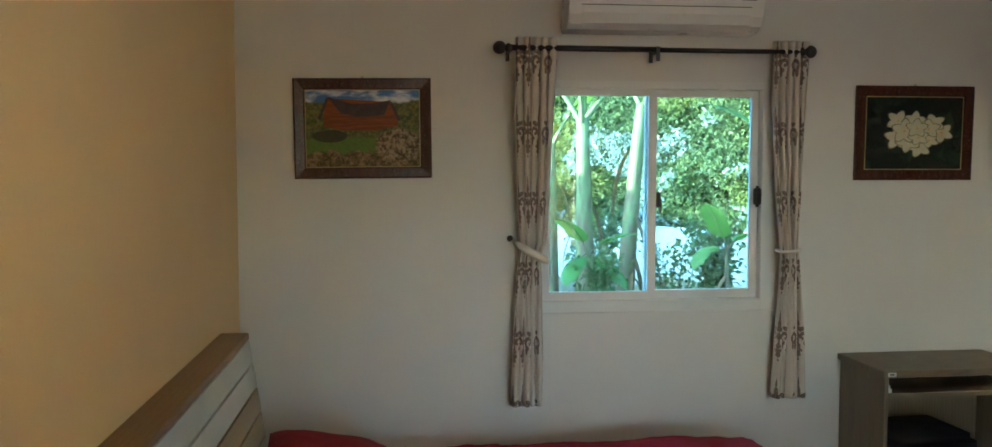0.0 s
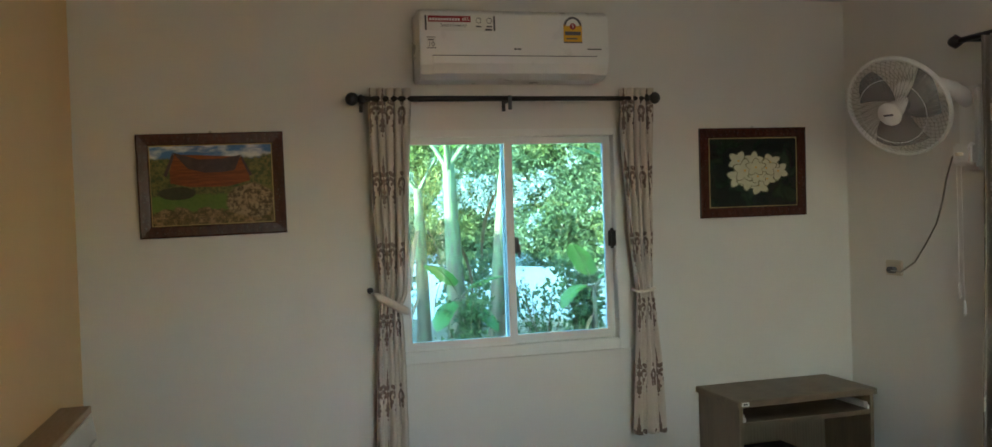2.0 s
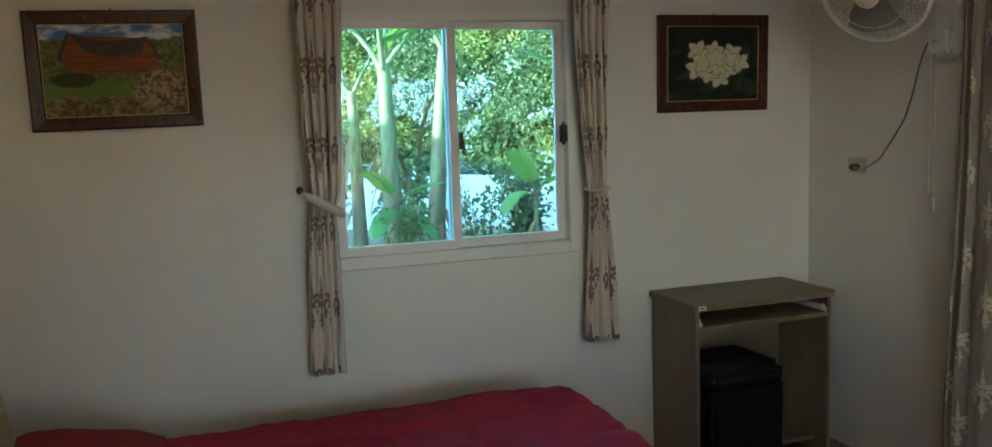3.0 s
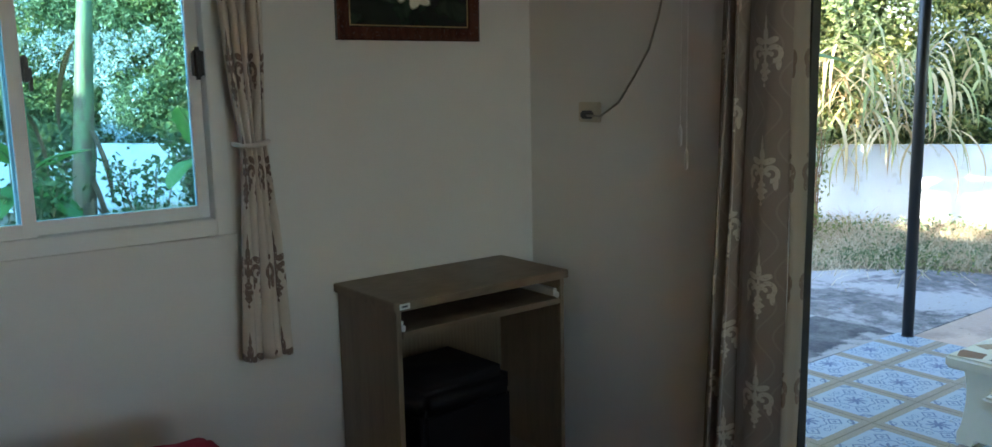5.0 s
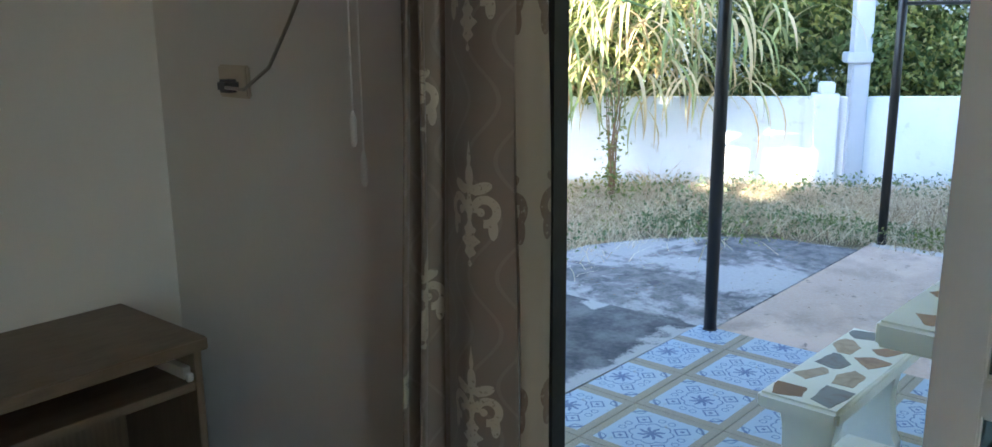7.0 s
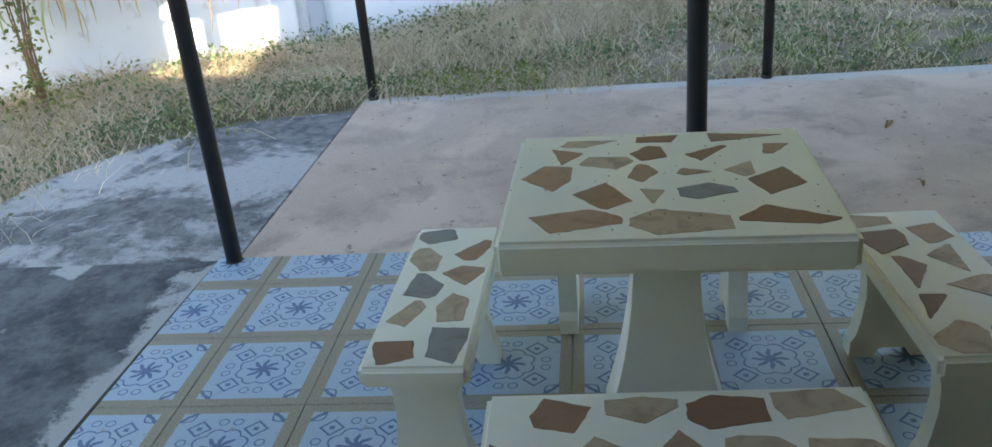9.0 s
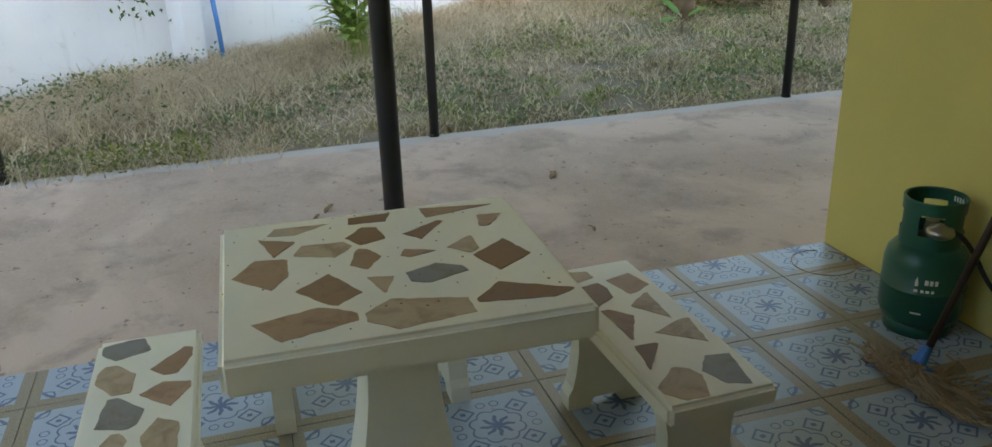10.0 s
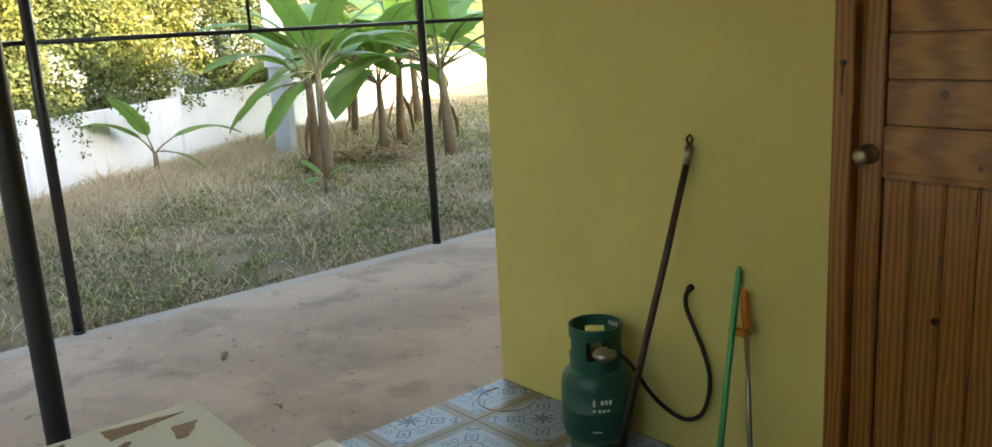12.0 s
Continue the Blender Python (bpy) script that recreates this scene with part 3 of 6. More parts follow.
prism(bm, [(a.x, a.y), (b.x, b.y), ((b + n_).x, (b + n_).y), ((a + n_).x, (a + n_).y)], "z", -0.4, WTOP)
setting("wall_garden", bm, M["white_wall_out"], "long whitewashed garden wall", "wall")


# ---- garden wall, posts, poles ----
def along_wall(s, off=0.0, z=0.0):
    p = wall_point(s, off)
    return (p.x, p.y, z)


WALL_TURN = math.degrees(math.atan2(-0.8155, 0.5787))
for s in (3.95, 6.65, 9.35, 12.05, 14.75, 17.12, 20.15, 22.85, 25.55, 28.25, 30.95):
    th = thing("wall_pillar", "whitewashed pillar of the garden wall with a small cap", "pillar", along_wall(s), WALL_TURN, "pillars of the garden wall")
    deep = -0.2 if s == 17.12 else -0.035
    part("shaft", boxes(((-0.1, deep, -0.4), (0.1, 0.16, WTOP + 0.03)), bevel=0.006), M["white_wall_out"], th)
    part("cap", boxes(((-0.06, -0.03, WTOP + 0.03), (0.06, 0.11, WTOP + 0.13)), bevel=0.012), M["white_wall_out"], th)

for px, py, pr in ((6.43, 0.0, 0.033), (6.32, -1.856, 0.036), (8.837, -0.06, 0.031), (8.837, -2.582, 0.031), (8.837, -5.193, 0.031), (8.837, -7.8, 0.031)):
    th = thing("steel_post", "black painted round steel post standing on the concrete", "post", (px, py, ZC), group="steel posts")
    part("shaft", tube(bmesh.new(), [(0, 0, -0.06), (0, 0, 3.0 if px < 7 else 2.57)], pr, 16), M["black_metal"], th, smooth=True)
    part("base_plate", lathe(bmesh.new(), [(pr + 0.004, -0.02), (pr + 0.004, 0.006), (pr, 0.008)], 16), M["black_metal"], th, smooth=True)
th = thing("steel_rail", "thin black steel rail between the yard posts with an upright", "rail", (8.837, 0, 0))
part("bar", tube(bmesh.new(), [(0, -2.58, 1.497), (0, -5.19, 1.493)], 0.014, 8), M["black_metal"], th, smooth=True)
part("bar", tube(bmesh.new(), [(0, -5.19, 1.493), (0, -7.8, 1.493)], 0.014, 8), M["black_metal"], th, smooth=True)
part("bar", tube(bmesh.new(), [(0, -0.06, 1.50), (0, -2.58, 1.497)], 0.014, 8), M["black_metal"], th, smooth=True)
part("upright", tube(bmesh.new(), [(0, -3.86, 1.495), (0, -3.86, 2.43)], 0.011, 8), M["black_metal"], th, smooth=True)


def utility_pole(x, y, w, h):
    th = thing("utility_pole", "square grey concrete utility pole beside the garden wall", "pole", (x, y, -0.3), WALL_TURN)
    bm = box(bmesh.new(), (-w, -w, 0), (w, w, h), 0.012)
    part("shaft", bm, M["pole_concrete"], th)
    part("clamp", boxes(((-w - 0.05, -w - 0.02, 1.33), (w + 0.01, w + 0.02, 1.42)), bevel=0.008), M["pole_concrete"], th)


utility_pole(10.28, 0.70, 0.075, 7.0)
utility_pole(14.5, -6.95, 0.11, 7.5)
th = thing("water_pipe", "blue plastic water pipe standing against the garden wall", "pipe", (11.56, -1.36, -0.25))
part("riser", tube(bmesh.new(), [(0, 0, 0), (-0.02, 0.02, 0.5), (-0.04, 0.05, 0.96)], 0.021, 10), M["blue_pvc"], th, smooth=True)
part("elbow", tube(bmesh.new(), [(-0.04, 0.05, 0.94), (-0.03, 0.05, 1.0), (0.06, 0.0, 1.02), (0.12, -0.03, 0.99)], 0.027, 10), M["blue_pvc"], th, smooth=True)
part("coupling", tube(bmesh.new(), [(-0.005, 0.005, 0.14), (-0.01, 0.01, 0.22)], 0.028, 10), M["blue_pvc"], th, smooth=True)

# ---- window ----
th = thing("window_1", "white aluminium sliding window with blue-tinted panes", "window", (0, 0, 0), kind="structure")
F0, F1 = -0.014, 0.10
part("window_frame", boxes(((WX0 - 0.015, F0, WZ0 - 0.02), (WX0 + 0.03, F1, WZ1 + 0.02)), ((WX1 - 0.035, F0, WZ0 - 0.02), (WX1 + 0.015, F1, WZ1 + 0.02)), ((WX0 + 0.03, F0, WZ1 - 0.012), (WX1 - 0.035, F1, WZ1 + 0.02)), ((WX0 + 0.03, F0, WZ0 - 0.02), (WX1 - 0.035, F1, WZ0 + 0.03)), bevel=0.003), M["alu"], th)
part("window_sill", boxes(((WX0 - 0.03, -0.022, WZ0 - 0.045), (WX1 + 0.03, 0.0, WZ0 - 0.021)), bevel=0.003), M["wall_white"], th, "rough plaster ledge under the window")


def sash(x0, x1, y, label=""):
    z0, z1 = WZ0 + 0.032, WZ1 - 0.014
    w = 0.035
    sh = part("sash", boxes(((x0, y, z0), (x0 + w, y + 0.028, z1)), ((x1 - w, y, z0), (x1, y + 0.028, z1)), ((x0 + w, y, z0), (x1 - w, y + 0.028, z0 + 0.038)), ((x0 + w, y, z1 - 0.03), (x1 - w, y + 0.028, z1)), bevel=0.002), M["alu"], th)
    g = part("pane", boxes(((x0 + w, y + 0.011, z0 + 0.038), (x1 - w, y + 0.016, z1 - 0.03))), M["window_glass"], th, "blue-tinted clear glass pane")
    g.visible_shadow = False
    return sh


sash(WX0 + 0.032, 1.815, -0.006)
sash(1.775, WX1 - 0.037, 0.03)
bm = box(bmesh.new(), (2.255, -0.035, 1.43), (2.292, -0.0145, 1.525), 0.012, 3)
box(bm, (2.266, -0.042, 1.455), (2.273, -0.034, 1.50), 0.002)
part("latch", bm, M["black_metal"], th, "black plastic pull latch")
part("latch", boxes(((1.816, -0.018, 1.43), (1.832, 0.018, 1.50)), ((1.832, -0.012, 1.405), (1.84, 0.016, 1.47)), bevel=0.003), M["black_metal"], th, "black plastic catch")


# ---- curtains ----
def curtain(name, label, rows, axis, folds, amp, cloth_width, material, parent=None):
    """Hanging cloth. rows: (height, start, end) from the top down; axis: the way it spreads; base: the wall side."""
    th = thing(name, label, "curtain")
    nu, nv = folds * 12, 60
    hs = np.array([r[0] for r in rows][::-1])
    a = np.array([r[1] for r in rows][::-1])
    b = np.array([r[2] for r in rows][::-1])
    top, bot = rows[0][0], rows[-1][0]
    bm = bmesh.new()
    uvl = bm.loops.layers.uv.new("UVMap")
    grid = []
    for j in range(nv + 1):
        z = top + (bot - top) * j / nv
        s0, s1 = np.interp(z, hs, a), np.interp(z, hs, b)
        squeeze = min(1.0, (s1 - s0) / (rows[0][2] - rows[0][1] + 1e-6)) if rows[0][2] > rows[0][1] else 1.0
        line = []
        for i in range(nu + 1):
            u = i / nu
            ph = 2 * math.pi * folds * u
            wob = 0.25 * math.sin(ph * 0.5 + 3.1 * z) + 0.18 * math.sin(ph * 0.37 + 5.0 * z + 1.0)
            across = s0 + (s1 - s0) * (u + 0.28 / folds * math.sin(ph + 1.2 + 0.5 * math.sin(3 * z)))
            deep = amp * (math.sin(ph + wob) + wob * 0.6) * (0.75 + 0.25 * squeeze)
            line.append(bm.verts.new((across, deep, z) if axis == "x" else (deep, across, z)))
        grid.append(line)
    for j in range(nv):
        for i in range(nu):
            f = bm.faces.new((grid[j][i], grid[j][i + 1], grid[j + 1][i + 1], grid[j + 1][i]))
            f.smooth = True
            for lp, (di, dj) in zip(f.loops, ((0, 0), (1, 0), (1, 1), (0, 1))):
                lp[uvl].uv = ((i + di) / nu * cloth_width, top + (bot - top) * (j + dj) / nv)
    ob = part("cloth", bm, material, th, smooth=True)
    mod = ob.modifiers.new("thickness", "SOLIDIFY")
    mod.thickness = 0.0025
    return th


c = curtain("curtain", "cream curtain printed with brown damask, tied back beside the window", [(2.155, 1.165, 1.345), (1.9, 1.165, 1.335), (1.5, 1.175, 1.32), (1.28, 1.19, 1.305), (1.22, 1.185, 1.28), (1.1, 1.17, 1.285), (0.575, 1.15, 1.285)], "x", 5, 0.026, 0.62, M["curtain_cream"])
c.location = (0, -0.092, 0)
part("tieback", tube(bmesh.new(), [(1.172, 0.0, 1.285), (1.19, -0.04, 1.275), (1.24, -0.055, 1.245), (1.295, -0.04, 1.215), (1.31, 0.0, 1.20)], [0.010, 0.017, 0.019, 0.017, 0.011], 8), M["curtain_cream"], c, smooth=True)
c = curtain("curtain", "cream curtain printed with brown damask, gathered slightly at a tie", [(2.155, 2.305, 2.46), (1.9, 2.30, 2.455), (1.5, 2.325, 2.45), (1.26, 2.355, 2.435), (1.2, 2.36, 2.44), (0.95, 2.345, 2.46), (0.58, 2.325, 2.475)], "x", 5, 0.024, 0.58, M["curtain_cream"])
c.location = (0, -0.092, 0)
part("tieback", tube(bmesh.new(), [(2.35, 0.03, 1.24), (2.352, -0.035, 1.235), (2.40, -0.042, 1.238), (2.44, -0.02, 1.245)], 0.008, 8), M["curtain_cream"], c, smooth=True)
for hx, hz in ((1.155, 1.29),):
    th = thing("tieback_hook", "small black metal curtain hook on the wall", "hook", (hx, 0, hz))
    part("stem", tube(bmesh.new(), [(0, 0, 0), (0, -0.05, 0), (0.0, -0.06, 0.012)], 0.006, 8), M["black_metal"], th, smooth=True)
    part("knob", lathe(bmesh.new(), [(0.0, -0.014), (0.012, -0.008), (0.014, 0), (0.012, 0.008), (0.0, 0.014)], 12, (0, -0.062, 0.012)), M["black_metal"], th, smooth=True)

th = thing("curtain_rod", "black metal curtain rod with ball finials", "curtain rod", (0, -0.105, 2.11))
part("pole", tube(bmesh.new(), [(1.125, 0, 0), (1.79, 0, 0)], 0.0125, 14), M["black_metal"], th, smooth=True)
part("pole", tube(bmesh.new(), [(1.78, 0, -0.001), (2.445, 0, -0.002)], 0.0105, 14), M["black_metal"], th, smooth=True)
for fx, sg in ((1.104, 1), (2.468, -1)):
    bm = bmesh.new()
    bmesh.ops.create_uvsphere(bm, u_segments=18, v_segments=12, radius=0.028, matrix=Matrix.Translation((fx, 0, 0)))
    tube(bm, [(fx + sg * 0.024, 0, 0), (fx + sg * 0.036, 0, 0), (fx + sg * 0.040, 0, 0), (fx + sg * 0.05, 0, 0)], [0.012, 0.019, 0.019, 0.012], 14)
    part("finial", bm, M["black_metal"], th, smooth=True)
for bx in (1.15, 1.785, 2.43):
    bm = boxes(((bx - 0.008, 0.0, -0.014), (bx + 0.008, 0.104, -0.006)), ((bx - 0.008, 0.098, -0.045), (bx + 0.008, 0.104, 0.02)), ((bx - 0.008, -0.014, -0.05 if bx == 1.785 else -0.016), (bx + 0.008, -0.008, 0.012)))
    part("bracket", bm, M["black_metal"], th)

def door_curtain():
    th = thing("door_curtain", "taupe satin curtain with pale damask, drawn beside the sliding door", "curtain", (3.44, 0, 0))
    bm = bmesh.new()
    uvl = bm.loops.layers.uv.new("UVMap")
    nu, nv, top, bot = 90, 60, 2.22, 0.02
    grid = []
    for j in range(nv + 1):
        z = top + (bot - top) * j / nv
        y0, y1 = -1.236, -1.035 + 0.075 * j / nv
        line, run = [], 0.0
        for i in range(nu + 1):
            u = i / nu
            if u < 0.42:
                f = u / 0.42
                y, x = y0 + (y1 - y0) * 0.60 * f, -0.030 - 0.026 * math.sin(math.pi * f) + 0.004 * math.sin(7 * f + 2 * z)
            else:
                f = (u - 0.42) / 0.58
                ph = 2 * math.pi * 2.5 * f
                y = y0 + (y1 - y0) * (0.60 + 0.40 * (f + 0.055 * math.sin(ph * 2 + 0.4)))
                x = -0.030 + 0.036 * math.sin(ph) * (0.85 + 0.15 * math.sin(3 * z + f)) + 0.004 * math.sin(5 * z + 9 * f)
            p = Vector((x, y, z))
            run += (p - line[-1][0].co).length if line else 0.0
            line.append((bm.verts.new(p), run))
        grid.append(line)
    for j in range(nv):
        for i in range(nu):
            q = [grid[j][i], grid[j][i + 1], grid[j + 1][i + 1], grid[j + 1][i]]
            f = bm.faces.new([v for v, _ in q])
            for lp, (v, r_) in zip(f.loops, q):
                lp[uvl].uv = (r_ + 0.019, v.co.z - 0.045)
    part("cloth", bm, M["curtain_taupe"], th, smooth=True).modifiers.new("thickness", "SOLIDIFY").thickness = 0.0025
    bm = bmesh.new()
    uvl = bm.loops.layers.uv.new("UVMap")
    rows = [[bm.verts.new((-0.030 + 0.021 * k + 0.003 * math.sin(9 * z + k), -1.238 - 0.003 * k + 0.004 * math.sin(5 * z), z)) for k in range(4)] for z in np.linspace(2.2, 0.03, 40)]
    for p, q in zip(rows, rows[1:]):
        for k in range(3):
            f = bm.faces.new((p[k], p[k + 1], q[k + 1], q[k]))
            for lp in f.loops:
                lp[uvl].uv = (lp.vert.co.x, lp.vert.co.z)
    part("hem", bm, M["hem_cloth"], th, "pale lining edge with brown print", True).modifiers.new("thickness", "SOLIDIFY").thickness = 0.002


door_curtain()
th = thing("curtain_rail", "black curtain rail above the sliding door", "curtain rod", (3.44, 0, 2.235))
part("pole", tube(bmesh.new(), [(0, -3.1, 0), (0, -0.86, 0)], 0.012, 12), M["black_metal"], th, smooth=True)
part("finial", lathe(bmesh.new(), [(0, -0.03), (0.026, -0.012), (0.03, 0), (0.026, 0.012), (0, 0.03)], 14, (0, -0.85, 0)), M["black_metal"], th, smooth=True)
for by in (-0.9, -2.9):
    part("bracket", boxes(((0, by - 0.008, -0.008), (0.10, by + 0.008, 0.006)), ((0.092, by - 0.012, -0.03), (0.10, by + 0.012, 0.03))), M["black_metal"], th)

# ---- sliding door ----
th = thing("sliding_door", "white aluminium sliding door standing half open, grey glass", "door", kind="structure")
part("door_frame", boxes(((XE - 0.012, -1.193, 0), (3.562, DY0 + 0.004, DZ1)), ((3.562, DY0 - 0.03, 0), (OUT_X + 0.03, DY0 + 0.004, DZ1)), ((XE - 0.01, DY1 - 0.004, 0), (OUT_X + 0.03, DY1 + 0.04, DZ1)), ((XE - 0.01, DY1 + 0.04, DZ1 - 0.04), (OUT_X + 0.03, DY0 - 0.032, DZ1 + 0.004)), bevel=0.003), M["alu"], th)
# seal drawn wider than it is, its black standing in for jamb shade
part("gasket", boxes(((3.538, -1.205, 0.01), (3.574, -1.193, DZ1 - 0.05)), ((3.562, -1.193, 0.01), (3.574, DY0 - 0.032, DZ1 - 0.05))), M["dark_rubber"], th, "black rubber door seal, widened to darken the jamb")
part("threshold", boxes(((XE - 0.01, DY1 + 0.04, -0.13), (OUT_X + 0.05, DY0 - 0.035, -0.004)), ((3.56, DY1 + 0.04, -0.004), (3.566, DY0 - 0.035, 0.012)), ((3.61, DY1 + 0.04, -0.004), (3.616, DY0 - 0.035, 0.012))), M["alu"], th)


def door_leaf(y0, y1, x):
    w = 0.062
    lf = part("leaf", boxes(((x, y1, 0.014), (x + 0.032, y1 + w, 2.0)), ((x, y0 - w, 0.014), (x + 0.032, y0, 2.0)), ((x, y1 + w, 1.94), (x + 0.032, y0 - w, 2.0)), ((x, y1 + w, 0.014), (x + 0.032, y0 - w, 0.11)), ((x, y1 + w, 0.945), (x + 0.032, y0 - w, 1.0)), bevel=0.003), M["alu"], th)
    for z0, z1 in ((0.11, 0.945), (1.0, 1.94)):
        g = part("pane", boxes(((x + 0.013, y1 + w, z0), (x + 0.018, y0 - w, z1))), M["door_glass"], th, "grey-tinted glass pane")
        g.visible_shadow = False


door_leaf(-1.765, -2.36, 3.578)
door_leaf(-2.31, -2.905, 3.618)


# ---- pictures ----
def picture_frame(name, label, x0, x1, z0, z1, print_material, tilt=0.0):
    th = thing(name, label, "picture", ((x0 + x1) / 2, -0.004, (z0 + z1) / 2))
    th.rotation_euler = (radians(1.2), radians(tilt), 0)
    w, h, m = (x1 - x0) / 2, (z1 - z0) / 2, 0.047
    bm = bmesh.new()
    rings = []
    for k, y in ((0.0, 0.0), (0.0, -0.016), (0.006, -0.02), (m - 0.004, -0.016), (m, -0.010)):
        rings.append([bm.verts.new((sx * (w - k), y, sz * (h - k))) for sx, sz in ((-1, -1), (1, -1), (1, 1), (-1, 1))])
    for a, b in zip(rings, rings[1:]):
        for k in range(4):
            bm.faces.new((a[k], a[(k + 1) % 4], b[(k + 1) % 4], b[k]))
    part("moulding", bm, M["brown_frame"], th)
    part("slip", boxes(((-w + m, -0.011, -h + m), (w - m, -0.0095, -h + m + 0.004)), ((-w + m, -0.011, h - m - 0.004), (w - m, -0.0095, h - m)), ((-w + m, -0.011, -h + m + 0.004), (-w + m + 0.004, -0.0095, h - m - 0.004)), ((w - m - 0.004, -0.011, -h + m + 0.004), (w - m, -0.0095, h - m - 0.004))), M["gold_line"], th)
    part("print", boxes(((-w + m - 0.002, -0.009, -h + m - 0.002), (w - m + 0.002, -0.004, h - m + 0.002))), print_material, th)
    part("hanger", boxes(((-0.006, -0.006, h - 0.002), (0.006, -0.001, h + 0.008))), M["steel_dull"], th)
    return th


def landscape_print():
    n = Nodes("landscape_print")
    co = n.coord()
    x, y, z = n.xyz(co)
    nz = n.noise(co, 14, 6, 0.65)
    nf = n.noise(co, 70, 4, 0.7)
    skyc = n.mix(n.step(n.noise(n.coord("Object", (6, 6, 18)), 1.2, 5, 0.6), 0.45, 0.62), (0.08, 0.19, 0.45), (0.70, 0.72, 0.74))
    hills = n.mix(n.step(nf, 0.35, 0.65), (0.22, 0.19, 0.06), (0.06, 0.09, 0.03))
    lawn = n.mix(nf, (0.07, 0.16, 0.02), (0.20, 0.26, 0.06))
    flowers = n.mix(n.step(n.noise(co, 55, 5, 0.8), 0.42, 0.64), (0.09, 0.07, 0.02), (0.40, 0.25, 0.12))
    shrub = n.mix(nf, (0.02, 0.035, 0.01), (0.09, 0.07, 0.035))

    def lt(v, lim, soft=0.006):
        return n.math("SUBTRACT", 1.0, n.step(n.math("SUBTRACT", v, lim), -soft, soft))
    c = n.mix(lt(n.math("ADD", z, n.math("MULTIPLY", nz, -0.06)), 0.085), skyc, hills)
    c = n.mix(lt(n.math("ADD", z, n.math("MULTIPLY", nz, -0.05)), -0.065), c, lawn)
    c = n.mix(lt(n.math("ADD", z, n.math("MULTIPLY", nz, -0.10)), -0.15), c, flowers)

    def blob(cx, cz, rx, rz):
        a = n.math("POWER", n.math("DIVIDE", n.math("SUBTRACT", x, cx), rx), 2.0)
        b = n.math("POWER", n.math("DIVIDE", n.math("SUBTRACT", z, cz), rz), 2.0)
        return lt(n.math("ADD", n.math("ADD", a, b), n.math("MULTIPLY", nz, 0.9)), 1.45, 0.15)
    c = n.mix(blob(-0.14, -0.032, 0.075, 0.026), c, shrub)
    c = n.mix(blob(0.15, -0.07, 0.10, 0.07), c, n.mix(n.step(nf, 0.4, 0.6), (0.10, 0.07, 0.03), (0.40, 0.28, 0.15)))
    return n.finish(c, 0.45, None, spec=0.2)


land = picture_frame("framed_picture", "framed landscape print of a brown wooden house and garden", 0.24, 0.82, 1.56, 1.984, landscape_print(), -0.6)
M["print_roof"] = plain("printed_roof", (0.11, 0.07, 0.065), (0.06, 0.04, 0.04), 30, 120, 0.45, spec=0.2)
M["print_wall"] = plain("printed_boards", (0.34, 0.10, 0.03), (0.14, 0.042, 0.015), 40, 160, 0.45, spec=0.2, stretch=(0.3, 1, 3))
for nm, k, poly in (("printed_house", 0, [(-0.165, 0.01), (-0.165, 0.06), (-0.148, 0.128), (0.118, 0.112), (0.145, 0.05), (0.15, 0.012), (0.06, -0.01), (-0.09, -0.008)]),
                    ("printed_roof", 1, [(-0.15, 0.136), (-0.05, 0.105), (0.035, 0.105), (0.119, 0.12), (0.09, 0.057), (0.04, 0.05), (-0.03, 0.05), (-0.094, 0.068)]),
                    ("printed_roof", 2, [(-0.15, 0.136), (-0.146, 0.116), (-0.178, 0.036), (-0.19, 0.042)]), ("printed_roof", 3, [(0.119, 0.12), (0.118, 0.10), (0.148, 0.032), (0.16, 0.034)])):
    bm = bmesh.new()
    prism(bm, poly, "y", -0.0096 - 0.00012 * k, -0.009)
    part(nm, bm, M["print_roof"] if "roof" in nm else M["print_wall"], land)
n = Nodes("dark_flower_ground")
co = n.coord()
M["flower_ground"] = n.finish(n.mix(n.step(n.noise(co, 9, 5, 0.6, 1.0), 0.45, 0.7), (0.008, 0.014, 0.010), (0.03, 0.05, 0.03)), 0.22, None)
n = Nodes("cream_petal")
co = n.coord()
M["petal"] = n.finish(n.mix(n.noise(co, 45, 4), (0.78, 0.75, 0.58), (0.55, 0.53, 0.36)), 0.25, None)
M["petal_shade"] = plain("petal_shade", (0.30, 0.28, 0.17), (0.18, 0.18, 0.10), 20, 80, 0.25)
th = picture_frame("framed_picture", "framed print of white frangipani flowers on dark ground", 2.733, 3.296, 1.55, 1.976, M["flower_ground"])
rf = random.Random(11)
bmw, bms = bmesh.new(), bmesh.new()
